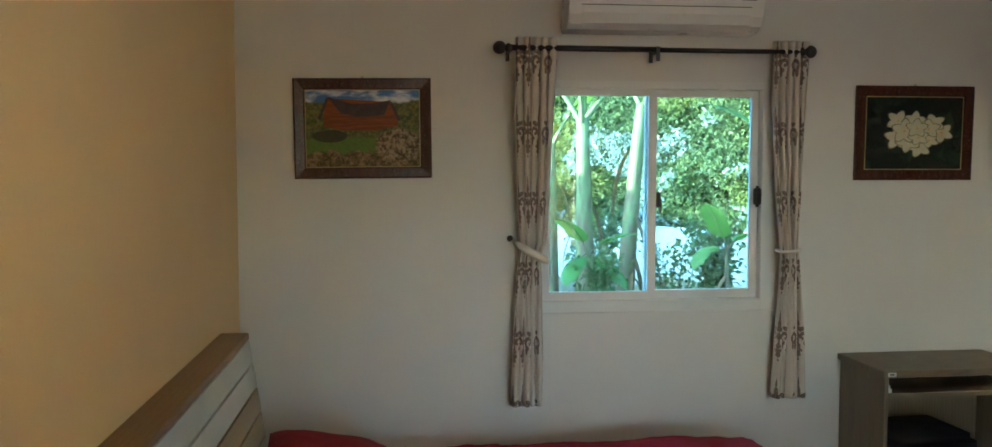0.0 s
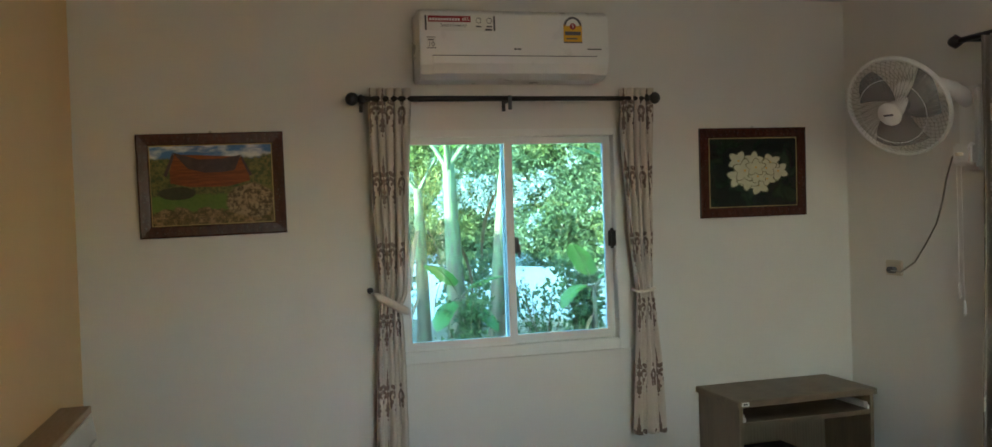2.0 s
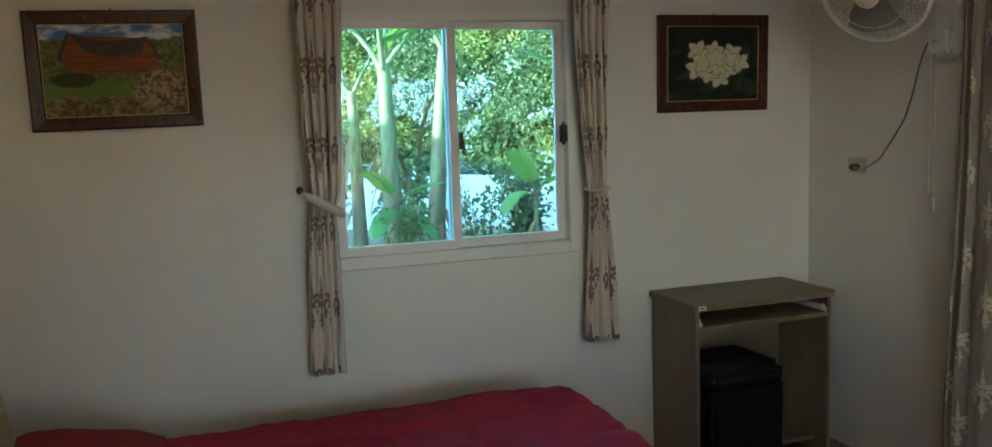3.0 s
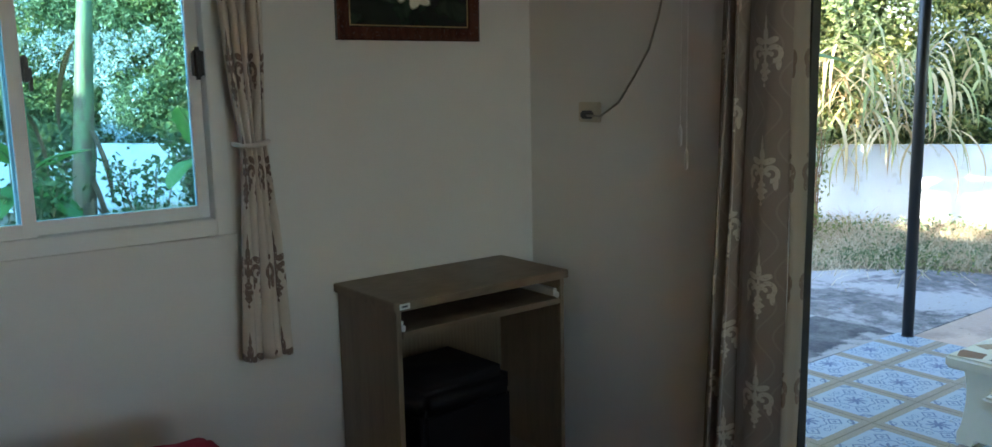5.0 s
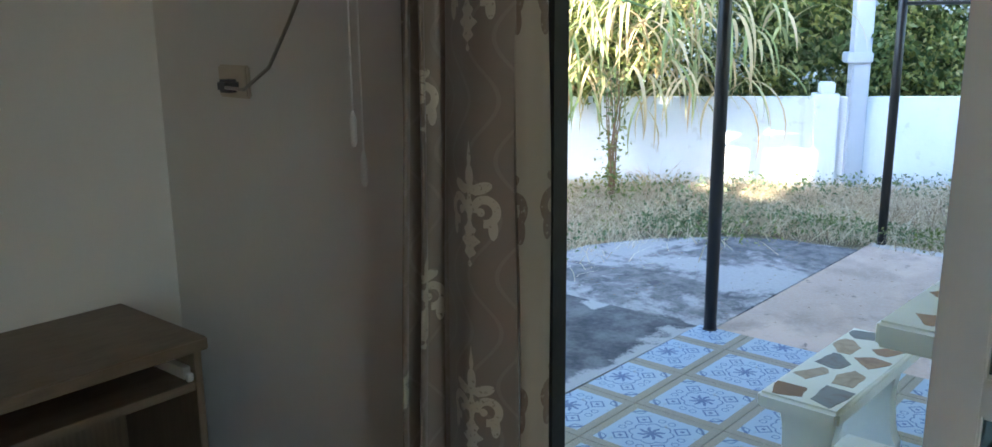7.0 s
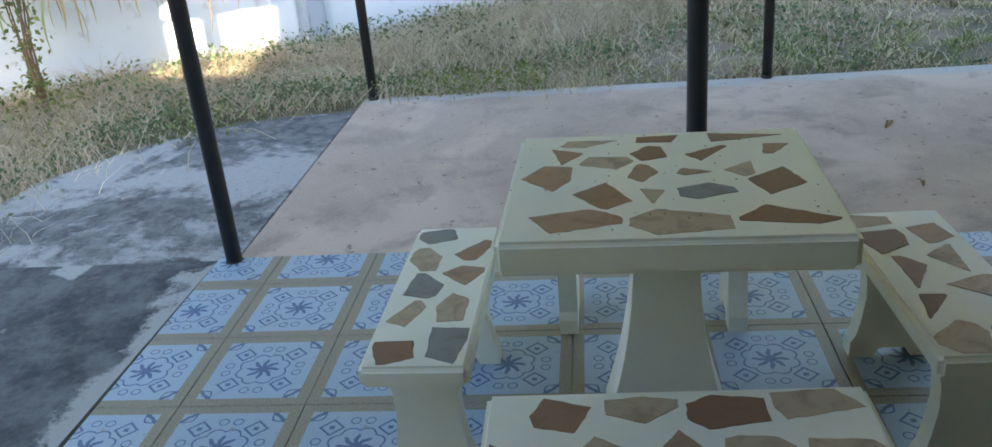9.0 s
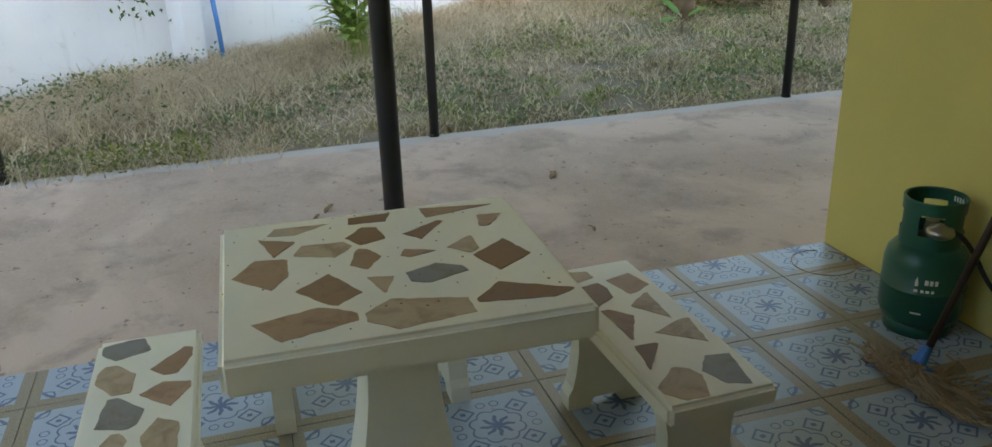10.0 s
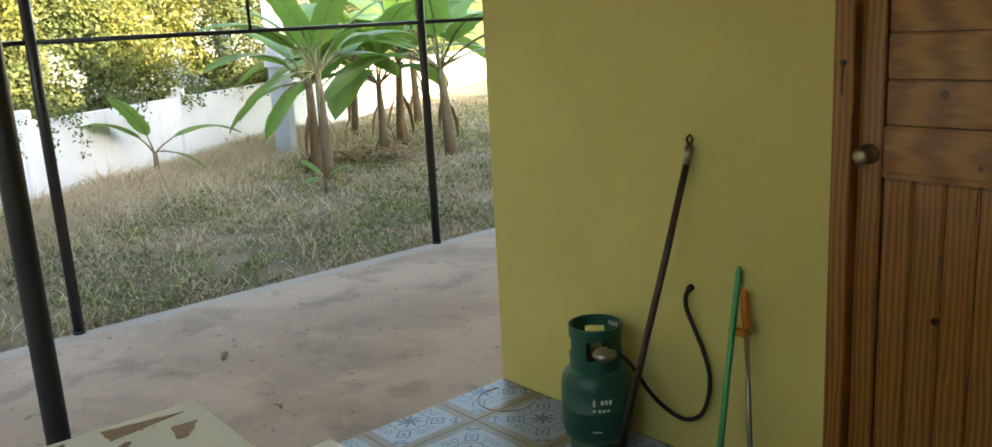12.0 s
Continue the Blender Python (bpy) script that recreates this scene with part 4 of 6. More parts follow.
for k in range(12):
    a, rr = k * 2.4 + rf.uniform(-0.3, 0.3), (1 - k / 12) ** 0.6
    cx, cz = 0.008 + 0.125 * rr * math.cos(a), 0.006 + 0.078 * rr * math.sin(a)
    size, turn, sq = rf.uniform(0.050, 0.066), rf.uniform(0, 6.28), rf.uniform(0.65, 1.0)
    y = -0.0095 - 0.00009 * k
    for p in range(5):
        ang = turn + p * 1.2566
        for tgt, sc, dy in ((bms, 1.0, 0.0), (bmw, 0.90, -0.00004)):
            ring = []
            for q in range(10):
                t = q / 10 * 6.283
                lx, lz = size * sc * (0.55 + 0.5 * math.cos(t)), size * sc * 0.37 * math.sin(t) * (1 - 0.3 * math.cos(t))
                ring.append(tgt.verts.new((cx + lx * math.cos(ang) - lz * math.sin(ang), y + dy, cz + (lx * math.sin(ang) + lz * math.cos(ang)) * sq)))
            tgt.faces.new(ring)
    bmy = bmesh.new()
    ring = [bmy.verts.new((cx + 0.006 * math.cos(q), y - 0.00007, cz + 0.006 * math.sin(q) * sq)) for q in (0, 1.05, 2.09, 3.14, 4.19, 5.24)]
    bmy.faces.new(ring)
    part("printed_centre", bmy, M["yellow_print"], th)
part("printed_petals", bmw, M["petal"], th)
part("printed_petal_edges", bms, M["petal_shade"], th)


# ---- air conditioner ----
def writing(name, text, size, material, parent, at, rx=90, rz=0):
    cu = bpy.data.curves.new(name, "FONT")
    cu.body, cu.size, cu.extrude, cu.align_x = text, size, 0.0003, "CENTER"
    tmp = bpy.data.objects.new(name, cu)
    scene.collection.objects.link(tmp)
    me = bpy.data.meshes.new_from_object(tmp.evaluated_get(bpy.context.evaluated_depsgraph_get()))
    bpy.data.objects.remove(tmp)
    me.materials.clear()
    me.materials.append(material)
    ob = new(name, me)
    ob.parent = parent
    ob.matrix_local = pose(*at, rx, 0, rz)
    return ob


AX0, AX1 = 1.385, 2.222
th = thing("air_conditioner", "white wall-mounted split air conditioner with stickers", "air conditioner", (AX0, 0, 2.186))
AW = AX1 - AX0
bm = bmesh.new()
prism(bm, [(0, 0.0), (-0.13, 0.0), (-0.165, 0.018), (-0.185, 0.055), (-0.192, 0.10), (-0.192, 0.262), (-0.182, 0.28), (-0.16, 0.29), (0, 0.29)], "x", 0, AW)
bmesh.ops.bevel(bm, geom=[e for e in bm.edges if abs(e.verts[0].co.x - e.verts[1].co.x) < 1e-6], offset=0.006, segments=2, affect="EDGES")
part("body", bm, M["white_plastic"], th)
part("front_panel", boxes(((0.004, -0.198, 0.098), (AW - 0.004, -0.19, 0.268)), bevel=0.003), M["white_plastic"], th)
bm = bmesh.new()
prism(bm, [(-0.142, 0.004), (-0.173, 0.022), (-0.193, 0.062), (-0.196, 0.092), (-0.188, 0.092), (-0.165, 0.03)], "x", 0.055, AW - 0.06)
part("air_flap", bm, M["white_plastic"], th)
part("flap_gap", boxes(((0.052, -0.1955, 0.0925), (AW - 0.057, -0.188, 0.0955))), M["grey_print"], th)
yb = -0.1985
part("sticker", boxes(((0.02, yb - 0.0006, 0.196), (0.325, yb, 0.262))), M["white_print"], th, "promotional sticker with a red banner")
part("sticker_banner", boxes(((0.036, yb - 0.0011, 0.232), (0.218, yb - 0.0006, 0.258))), M["red_print"], th, "red banner with unreadable writing")
for a, b in (((0.022, 0.198), (0.030, 0.260)), ((0.316, 0.198), (0.324, 0.260)), ((0.28, 0.198), (0.31, 0.206))):
    part("sticker_edge", boxes(((a[0], yb - 0.0011, a[1]), (b[0], yb - 0.0006, b[1]))), M["grey_print"], th)
part("writing_bars", boxes(*[((0.042 + 0.012 * k, yb - 0.0015, 0.238), (0.051 + 0.012 * k, yb - 0.0011, 0.248)) for k in range(11)]), M["white_print"], th)
writing("writing", "60%", 0.020, M["white_print"], th, (0.197, yb - 0.0013, 0.238))
writing("writing", "Smart Inverter", 0.019, M["grey_print"], th, (0.145, yb - 0.0009, 0.213))
for k in (0.252, 0.298):
    bm = bmesh.new()
    tube(bm, [(k + 0.011 * math.cos(a), yb - 0.0008, 0.240 + 0.011 * math.sin(a)) for a in np.linspace(0, 6.283, 15)], 0.0013, 5, False)
    box(bm, (k - 0.012, yb - 0.001, 0.212), (k + 0.012, yb - 0.0006, 0.218))
    part("icon", bm, M["grey_print"], th)
part("warranty_sticker", boxes(((0.028, yb - 0.0006, 0.122), (0.066, yb, 0.170))), M["white_print"], th)
for a, b in (((0.028, 0.122), (0.066, 0.125)), ((0.028, 0.167), (0.066, 0.170)), ((0.034, 0.155), (0.058, 0.160))):
    part("warranty_edge", boxes(((a[0], yb - 0.001, a[1]), (b[0], yb - 0.0006, b[1]))), M["grey_print"], th)
writing("writing", "10", 0.028, M["grey_print"], th, (0.047, yb - 0.0009, 0.130))
part("energy_label", boxes(((0.628, yb - 0.0006, 0.150), (0.712, yb, 0.228))), M["yellow_print"], th, "yellow energy label numbered 5")
bm = bmesh.new()
prism(bm, [(0.67 + 0.042 * math.cos(a), 0.222 + 0.042 * math.sin(a)) for a in np.linspace(0, math.pi, 14)], "y", yb - 0.0006, yb)
part("label_arch", bm, M["grey_print"], th)
bm = bmesh.new()
prism(bm, [(0.67 + 0.03 * math.cos(a), 0.224 + 0.03 * math.sin(a)) for a in np.linspace(0, math.pi, 14)], "y", yb - 0.0011, yb - 0.0006)
part("label_arch_inner", bm, M["white_print"], th)
bm = bmesh.new()
prism(bm, [(0.67 + 0.014 * math.cos(a), 0.222 + 0.014 * math.sin(a)) for a in np.linspace(0, 6.1, 16)], "y", yb - 0.0016, yb - 0.0011)
part("label_dot", bm, M["red_print"], th)
writing("writing", "5", 0.022, M["white_print"], th, (0.67, yb - 0.0018, 0.215))
part("label_bars", boxes(((0.634, yb - 0.001, 0.184), (0.706, yb - 0.0006, 0.200)), ((0.640, yb - 0.001, 0.166), (0.69, yb - 0.0006, 0.172)), ((0.628, yb - 0.001, 0.150), (0.712, yb - 0.0006, 0.156))), M["grey_print"], th)
part("maker_mark", boxes(((0.405, yb - 0.0006, 0.118), (0.415, yb, 0.126)), ((0.418, yb - 0.0006, 0.119), (0.436, yb, 0.125))), M["grey_print"], th)
part("maker_mark", boxes(((0.735, yb - 0.0006, 0.122), (0.80, yb, 0.127))), M["grey_print"], th)

# ---- wall fan, socket, cable ----
FC = Vector((3.215, -0.79, 1.985))
FN = Vector((-0.83, -0.32, -0.46)).normalized()
th = thing("wall_fan", "white wall-mounted fan with a round wire cage", "fan", FC)
th.matrix_world = Matrix.Translation(FC) @ FN.to_track_quat("Z", "Y").to_matrix().to_4x4()
R = 0.208
for rr, zz, thick in ((R, 0.0, 0.007), (R, 0.012, 0.006), (R * 0.66, 0.052, 0.0016), (R * 0.66, -0.075, 0.0016)):
    bm = bmesh.new()
    tube(bm, [(rr * math.cos(a), rr * math.sin(a), zz) for a in np.linspace(0, 6.2832, 49)], thick, 6, False)
    part("cage_ring", bm, M["white_plastic"], th, smooth=True)
bm = bmesh.new()
for k in range(60):
    a = 6.2832 * k / 60
    tube(bm, [(0.045 * math.cos(a), 0.045 * math.sin(a), 0.072), (R * 0.5 * math.cos(a + 0.12), R * 0.5 * math.sin(a + 0.12), 0.066), (R * 0.85 * math.cos(a + 0.22), R * 0.85 * math.sin(a + 0.22), 0.042), (R * math.cos(a + 0.26), R * math.sin(a + 0.26), 0.006)], 0.0009, 4, False)
part("front_cage", bm, M["steel_dull"], th, "fine grey wire grille")
bm = bmesh.new()
for k in range(48):
    a = 6.2832 * k / 48
    tube(bm, [(0.07 * math.cos(a), 0.07 * math.sin(a), -0.10), (R * 0.7 * math.cos(a), R * 0.7 * math.sin(a), -0.085), (R * math.cos(a), R * math.sin(a), 0.0)], 0.001, 4, False)
part("rear_cage", bm, M["steel_dull"], th, "fine grey wire grille")
part("badge", lathe(bmesh.new(), [(0.0, 0.07), (0.046, 0.07), (0.05, 0.074), (0.046, 0.080), (0.0, 0.084)], 28), M["white_plastic"], th, smooth=True)
part("badge_mark", boxes(((-0.02, -0.004, 0.0835), (0.02, 0.004, 0.0852))), M["grey_print"], th)
n = Nodes("clear_grey_blade")
n.finish((0.30, 0.31, 0.35), 0.25, None)
n.b.inputs["Alpha"].default_value = 0.38
M["blade"] = n.m
for k in range(3):
    bm = bmesh.new()
    g = []
    for i in range(9):
        rr = 0.03 + (R * 0.86 - 0.03) * i / 8
        row = []
        for j in range(7):
            a = k * 2.0944 + (j / 6 - 0.5) * (1.5 - 0.35 * i / 8) + 0.35 * i / 8
            row.append(bm.verts.new((rr * math.cos(a), rr * math.sin(a), 0.02 - 0.05 * j / 6 + 0.01 * math.sin(j))))
        g.append(row)
    for i in range(8):
        for j in range(6):
            bm.faces.new((g[i][j], g[i + 1][j], g[i + 1][j + 1], g[i][j + 1]))
    ob = part("blade", bm, M["blade"], th, smooth=True)
    ob.modifiers.new("thickness", "SOLIDIFY").thickness = 0.002
part("spindle", lathe(bmesh.new(), [(0.0, -0.03), (0.035, -0.03), (0.035, 0.03), (0.02, 0.045), (0, 0.05)], 20), M["white_plastic"], th, smooth=True)
part("motor_housing", lathe(bmesh.new(), [(0.0, -0.22), (0.05, -0.215), (0.068, -0.18), (0.072, -0.11), (0.06, -0.09), (0.0, -0.09)], 24), M["white_plastic"], th, smooth=True)
th2 = thing("fan_bracket", "white plastic wall bracket and switch box of the fan", "fan bracket", (XE, -0.845, 1.72))
part("wall_plate", boxes(((-0.05, -0.055, 0.0), (0.0, 0.055, 0.34)), bevel=0.014), M["white_plastic"], th2, smooth=False)
part("arm", tube(bmesh.new(), [(-0.03, 0.0, 0.28), (-0.10, 0.02, 0.33), (-0.17, 0.04, 0.355), (-0.235, 0.05, 0.36)], [0.035, 0.032, 0.03, 0.03], 12), M["white_plastic"], th2, smooth=True)
part("switch_box", boxes(((-0.085, -0.05, 0.02), (-0.05, 0.05, 0.11)), bevel=0.01), M["white_plastic"], th2)
part("switch_knob", lathe(bmesh.new(), [(0.016, -0.006), (0.016, 0.006), (0.0, 0.008)], 16, (-0.09, 0, 0.065)), M["cream_plastic"], th2)
for dy, zb in ((0.01, 1.13), (0.035, 1.20)):
    cd = thing("pull_cord", "thin white pull cord hanging from the fan", "cord", (XE - 0.07, -0.84 + dy, zb), group="fan pull cords")
    part("string", tube(bmesh.new(), [(0, 0, 0.05), (0.0, 0, 1.735 - zb)], 0.0015, 5), M["white_plastic"], cd)
    part("toggle", lathe(bmesh.new(), [(0.003, 0.0), (0.0065, 0.01), (0.006, 0.05), (0.002, 0.065)], 10), M["white_plastic"], cd, smooth=True)
th = thing("wall_socket", "beige wall socket with a grey plug", "socket", (XE, -0.335, 1.295))
part("plate", boxes(((-0.012, -0.055, -0.035), (0.0, 0.055, 0.035)), bevel=0.004), M["cream_plastic"], th)
part("plug", boxes(((-0.045, -0.03, -0.022), (-0.012, 0.012, 0.006)), bevel=0.006), M["grey_print"], th)
th = thing("fan_cable", "grey power cable drooping from fan to wall socket", "cable", (XE, 0, 0))
part("cord", tube(bmesh.new(), [(-0.045, -0.36, 1.285), (-0.04, -0.42, 1.283), (-0.03, -0.50, 1.33), (-0.025, -0.57, 1.42), (-0.025, -0.63, 1.50), (-0.025, -0.67, 1.60), (-0.03, -0.70, 1.69), (-0.04, -0.75, 1.78), (-0.05, -0.80, 1.80)], 0.0038, 8), M["steel_dull"], th, smooth=True)
th = thing("hanger_hook", "small black wire hook near the curtain", "hook", (XE, -0.80, 2.05))
part("wire", tube(bmesh.new(), [(0, -0.0, 0), (-0.02, 0, 0), (-0.03, 0.02, -0.03), (-0.02, 0.04, -0.04), (0, 0.04, -0.035)], 0.003, 6), M["black_metal"], th)

# ---- bed ----
th = thing("bed", "double bed with red quilt and slanted slatted headboard", "bed", (0, -0.405, 0))


def slope_x(z):
    return 0.103 + (0.968 - z) * 0.158


part("cap", boxes(((0.0, -1.86, 0.948), (0.106, 0.004, 0.974)), bevel=0.002), M["head_cap"], th, "tan wood top board")
bm = bmesh.new()
prism(bm, [(0.0, 0.02), (slope_x(0.02) - 0.02, 0.02), (slope_x(0.945) - 0.02, 0.945), (0.0, 0.945)], "y", -1.85, -0.003)
part("core", bm, M["brown_frame"], th, "dark backing seen in the gaps")
zt = 0.944
for k in range(8):
    zb = zt - 0.082
    bm = bmesh.new()
    prism(bm, [(slope_x(zb) - 0.019, zb), (slope_x(zb), zb), (slope_x(zt), zt), (slope_x(zt) - 0.019, zt)], "y", -1.855, 0.0)
    part("slat", bm, M["slat_white"] if k < 2 else M["slat_beige"], th)
    zt = zb - 0.010
part("base", boxes(((0.25, -1.80, 0.0), (2.04, 0.0, 0.24)), bevel=0.01), M["head_cap"], th)
bm = bmesh.new()
box(bm, (0.2, -1.83, 0.241), (2.085, 0.03, 0.44), 0.045, 4)
part("mattress", bm, M["red_cloth"], th, smooth=True)
quilt = thing("quilt", "crumpled red quilt with stitched squares spread on the bed", "quilt", (0, -0.405, 0))
NX, NY = 130, 110
V = []
for j in range(NY + 1):
    for i in range(NX + 1):
        u, v = i / NX, j / NY
        x, y = 0.215 + u * 1.94, -1.87 + v * 1.955
        ex = max(0.0, (x - 2.085)) / 0.07
        ey = max(0.0, (y - 0.01)) / 0.075, max(0.0, (-1.80 - y)) / 0.075
        drop = 0.30 * (min(1, ex) ** 2) + 0.27 * (min(1, ey[0]) ** 2 + min(1, ey[1]) ** 2)
        sx, sy = abs(math.sin(x * math.pi / 0.27)), abs(math.sin(y * math.pi / 0.27))
        puff = 0.012 * min(1.0, 2.2 * min(sx, sy))
        wr = 0.012 * noise.noise((x * 3.2, y * 5.5, 1.0)) + 0.010 * abs(noise.noise((x * 9 + y * 4, y * 7 - x * 2, 4.0))) + 0.004 * noise.noise((x * 22, y * 22, 2.0))
        hump = 0.012 * noise.noise((x * 1.3, y * 1.3, 7))
        V.append((min(x, 2.112 + 0.02 * noise.noise((y * 6, x, 0))), max(-1.845, min(y, 0.056 + 0.012 * noise.noise((x * 6, 0, 3)))), 0.498 + puff + wr + hump - drop))
W_ = NX + 1
F = [(j * W_ + i, j * W_ + i + 1, (j + 1) * W_ + i + 1, (j + 1) * W_ + i) for j in range(NY) for i in range(NX)]
ob = raw("cover", V, F, M["red_cloth"], True, quilt)
ob.modifiers.new("thickness", "SOLIDIFY").thickness = 0.012


def pillow(x, y, lx, ly, h, z, rz):
    th = thing("pillow", "plump red pillow lying against the headboard", "pillow", (x, y, z), rz, "pillows")
    th.rotation_euler = (0, radians(10), radians(rz))
    V, F, n_ = [], [], 28
    for side in (1, -1):
        b0 = len(V)
        for j in range(n_ + 1):
            for i in range(n_ + 1):
                u, v = 2 * i / n_ - 1, 2 * j / n_ - 1
                k = max(0.0, (1 - abs(u) ** 3.0) * (1 - abs(v) ** 3.0)) ** 0.5
                px = u * lx * (1 - 0.06 * (1 - abs(v)) * abs(u)) / 2
                py = v * ly * (1 - 0.06 * (1 - abs(u)) * abs(v)) / 2
                V.append((px, py, side * h / 2 * k + 0.004 * noise.noise((px * 14, py * 14, side))))
        for j in range(n_):
            for i in range(n_):
                q = (b0 + j * (n_ + 1) + i, b0 + j * (n_ + 1) + i + 1, b0 + (j + 1) * (n_ + 1) + i + 1, b0 + (j + 1) * (n_ + 1) + i)
                F.append(q if side > 0 else q[::-1])
    raw("cover", V, F, M["red_pillow"], True, th)


M["red_pillow"] = plain("dark_red_cotton", (0.30, 0.008, 0.012), (0.24, 0.006, 0.009), 3, 250, 0.85, 0.2, 0.002)
pillow(0.43, -0.83, 0.44, 0.66, 0.15, 0.575, 3)
pillow(0.43, -1.72, 0.44, 0.66, 0.15, 0.575, -2)

# ---- desk and stool ----
th = thing("computer_desk", "small brown wood laminate desk with keyboard tray", "desk", (2.687, -0.388, 0), 1.4)
part("tabletop", box(bmesh.new(), (0, 0, 0.728), (0.712, 0.382, 0.757), 0.003), M["desk_wood"], th)
part("side_panel", box(bmesh.new(), (0.012, 0.012, 0), (0.030, 0.376, 0.728), 0.0015), M["desk_side"], th)
part("side_panel", box(bmesh.new(), (0.682, 0.012, 0), (0.70, 0.376, 0.728), 0.0015), M["desk_side"], th)
part("back_panel", box(bmesh.new(), (0.030, 0.352, 0.33), (0.682, 0.366, 0.728)), M["desk_side"], th)
part("keyboard_tray", box(bmesh.new(), (0.033, 0.010, 0.640), (0.679, 0.33, 0.660), 0.0015), M["desk_wood"], th)
for rx in (0.031, 0.664):
    part("runner", boxes(((rx, 0.03, 0.664), (rx + 0.017, 0.33, 0.690))), M["white_plastic"], th)
    part("runner_stop", boxes(((rx, 0.012, 0.6615), (rx + 0.014, 0.024, 0.680)), bevel=0.002), M["white_plastic"], th)
part("foot_shelf", box(bmesh.new(), (0.030, 0.10, 0.05), (0.682, 0.352, 0.066)), M["desk_side"], th)
part("tag", boxes(((0.018, -0.0008, 0.734), (0.055, 0.0, 0.752))), M["white_print"], th)
part("tag_mark", boxes(((0.026, -0.0013, 0.740), (0.047, -0.0008, 0.746))), M["grey_print"], th)
th = thing("stool", "black vinyl cube stool pushed under the desk", "stool", (2.92, -0.235, 0), 4)
part("seat", box(bmesh.new(), (-0.18, -0.175, 0.36), (0.20, 0.175, 0.478), 0.034, 4), M["black_vinyl"], th, smooth=True)
part("body", box(bmesh.new(), (-0.176, -0.171, 0.02), (0.196, 0.171, 0.40), 0.02, 3), M["black_vinyl"], th)
for sx in (-1, 1):
    for sy in (-1, 1):
        part("foot", lathe(bmesh.new(), [(0.018, 0.0), (0.02, 0.02)], 12, (sx * 0.12, sy * 0.12, 0)), M["dark_rubber"], th)

# ---- stone table and benches ----
rs = random.Random(4)


def clip(poly, p, n):
    """The part of a flat outline on the far side of n from p."""
    out = []
    for a, b in zip(poly, poly[1:] + poly[:1]):
        da, db = (a - p).dot(n), (b - p).dot(n)
        if da <= 0:
            out.append(a)
        if (da < 0) != (db < 0) and abs(da - db) > 1e-9:
            out.append(a.lerp(b, da / (da - db)))
    return out


def crazy_stones(th, spots, lx, ly, z, rnd):
    """Broken flat stones set in a top, each cut back from its neighbours; spots: (x, y, w, d)."""
    for k, (cx, cy, w, d) in enumerate(spots):
        c0 = Vector((cx, cy))
        n_ = rnd.choice((3, 4, 4, 5, 5))
        a0 = rnd.uniform(0, 6.28)
        poly = []
        for i in range(n_):
            a = a0 + 6.2832 * (i + rnd.uniform(-0.34, 0.34)) / n_
            r = rnd.uniform(0.85, 1.42)
            poly.append(c0 + Vector((w / 2 * r * math.cos(a), d / 2 * r * math.sin(a))))
        for m_, (ox, oy, ow, od) in enumerate(spots):
            q = Vector((ox, oy)) - c0
            if m_ != k and q.length < 0.4:
                f = (w + d) / (w + d + ow + od)
                nn = q.normalized()
                poly = clip(poly, c0 + q * f - nn * 0.0075, nn)
        for e, nn in ((lx / 2 - 0.018, Vector((1, 0))), (lx / 2 - 0.018, Vector((-1, 0))), (ly / 2 - 0.018, Vector((0, 1))), (ly / 2 - 0.018, Vector((0, -1)))):
            poly = clip(poly, nn * e, nn)
        if len(poly) < 3:
            continue
        pts = []
        for p, q in zip(poly, poly[1:] + poly[:1]):
            pts.append((p.x, p.y))
            m = int((q - p).length / 0.022)
            t_ = Vector((p.y - q.y, q.x - p.x)).normalized() if m else None
            for i in range(1, m + 1):
                v = p.lerp(q, i / (m + 1)) + t_ * rnd.uniform(-0.0022, 0.0022)
                pts.append((v.x, v.y))
        bm = bmesh.new()
        prism(bm, pts, "z", z - 0.01, z + 0.0008 + 0.0003 * (k % 4))
        part("inlay_stone", bm, M["inlay"], th)


def top_slab(lx, ly, z0, z1):
    return box(bmesh.new(), (-lx / 2, -ly / 2, z0), (lx / 2, ly / 2, z1), 0.012, 3)


def pedestal_panel(half, waist, h, thick, turn):
    pts = [(half, 0.0), (half, 0.06)]
    for k in range(1, 9):
        t = k / 8
        pts.append((waist + (half - waist) * (1 - t) ** 2.2 + 0.02 * max(0, t - 0.7), 0.06 + (h - 0.06) * t))
    out = pts + [(-x, z) for x, z in pts[::-1]]
    bm = bmesh.new()
    prism(bm, out, "y", -thick / 2, thick / 2)
    bmesh.ops.transform(bm, matrix=pose(0, 0, 0, 0, 0, turn), verts=bm.verts[:])
    return bm


th = thing("stone_table", "square cream concrete garden table with brown stone inlays", "table", (5.29, -1.658, ZT), -1.5)
part("tabletop", top_slab(0.705, 0.755, 0.648, 0.729), M["set_concrete"], th)
part("pedestal", pedestal_panel(0.160, 0.076, 0.648, 0.18, 90), M["set_concrete"], th)
TABLE_STONES = [(.23, .08, .22, .11), (.5, .07, .2, .08), (.8, .07, .33, .08), (.15, .23, .15, .14), (.3, .30, .2, .16), (.46, .21, .13, .18), (.70, .25, .2, .18), (.91, .21, .1, .13),
                (.11, .46, .15, .22), (.43, .43, .11, .14), (.6, .44, .14, .06), (.78, .45, .1, .14), (.3, .66, .17, .25), (.46, .66, .10, .13), (.63, .64, .22, .11), (.87, .57, .19, .26), (.21, .87, .25, .17), (.54, .88, .33, .16), (.83, .87, .28, .15)]
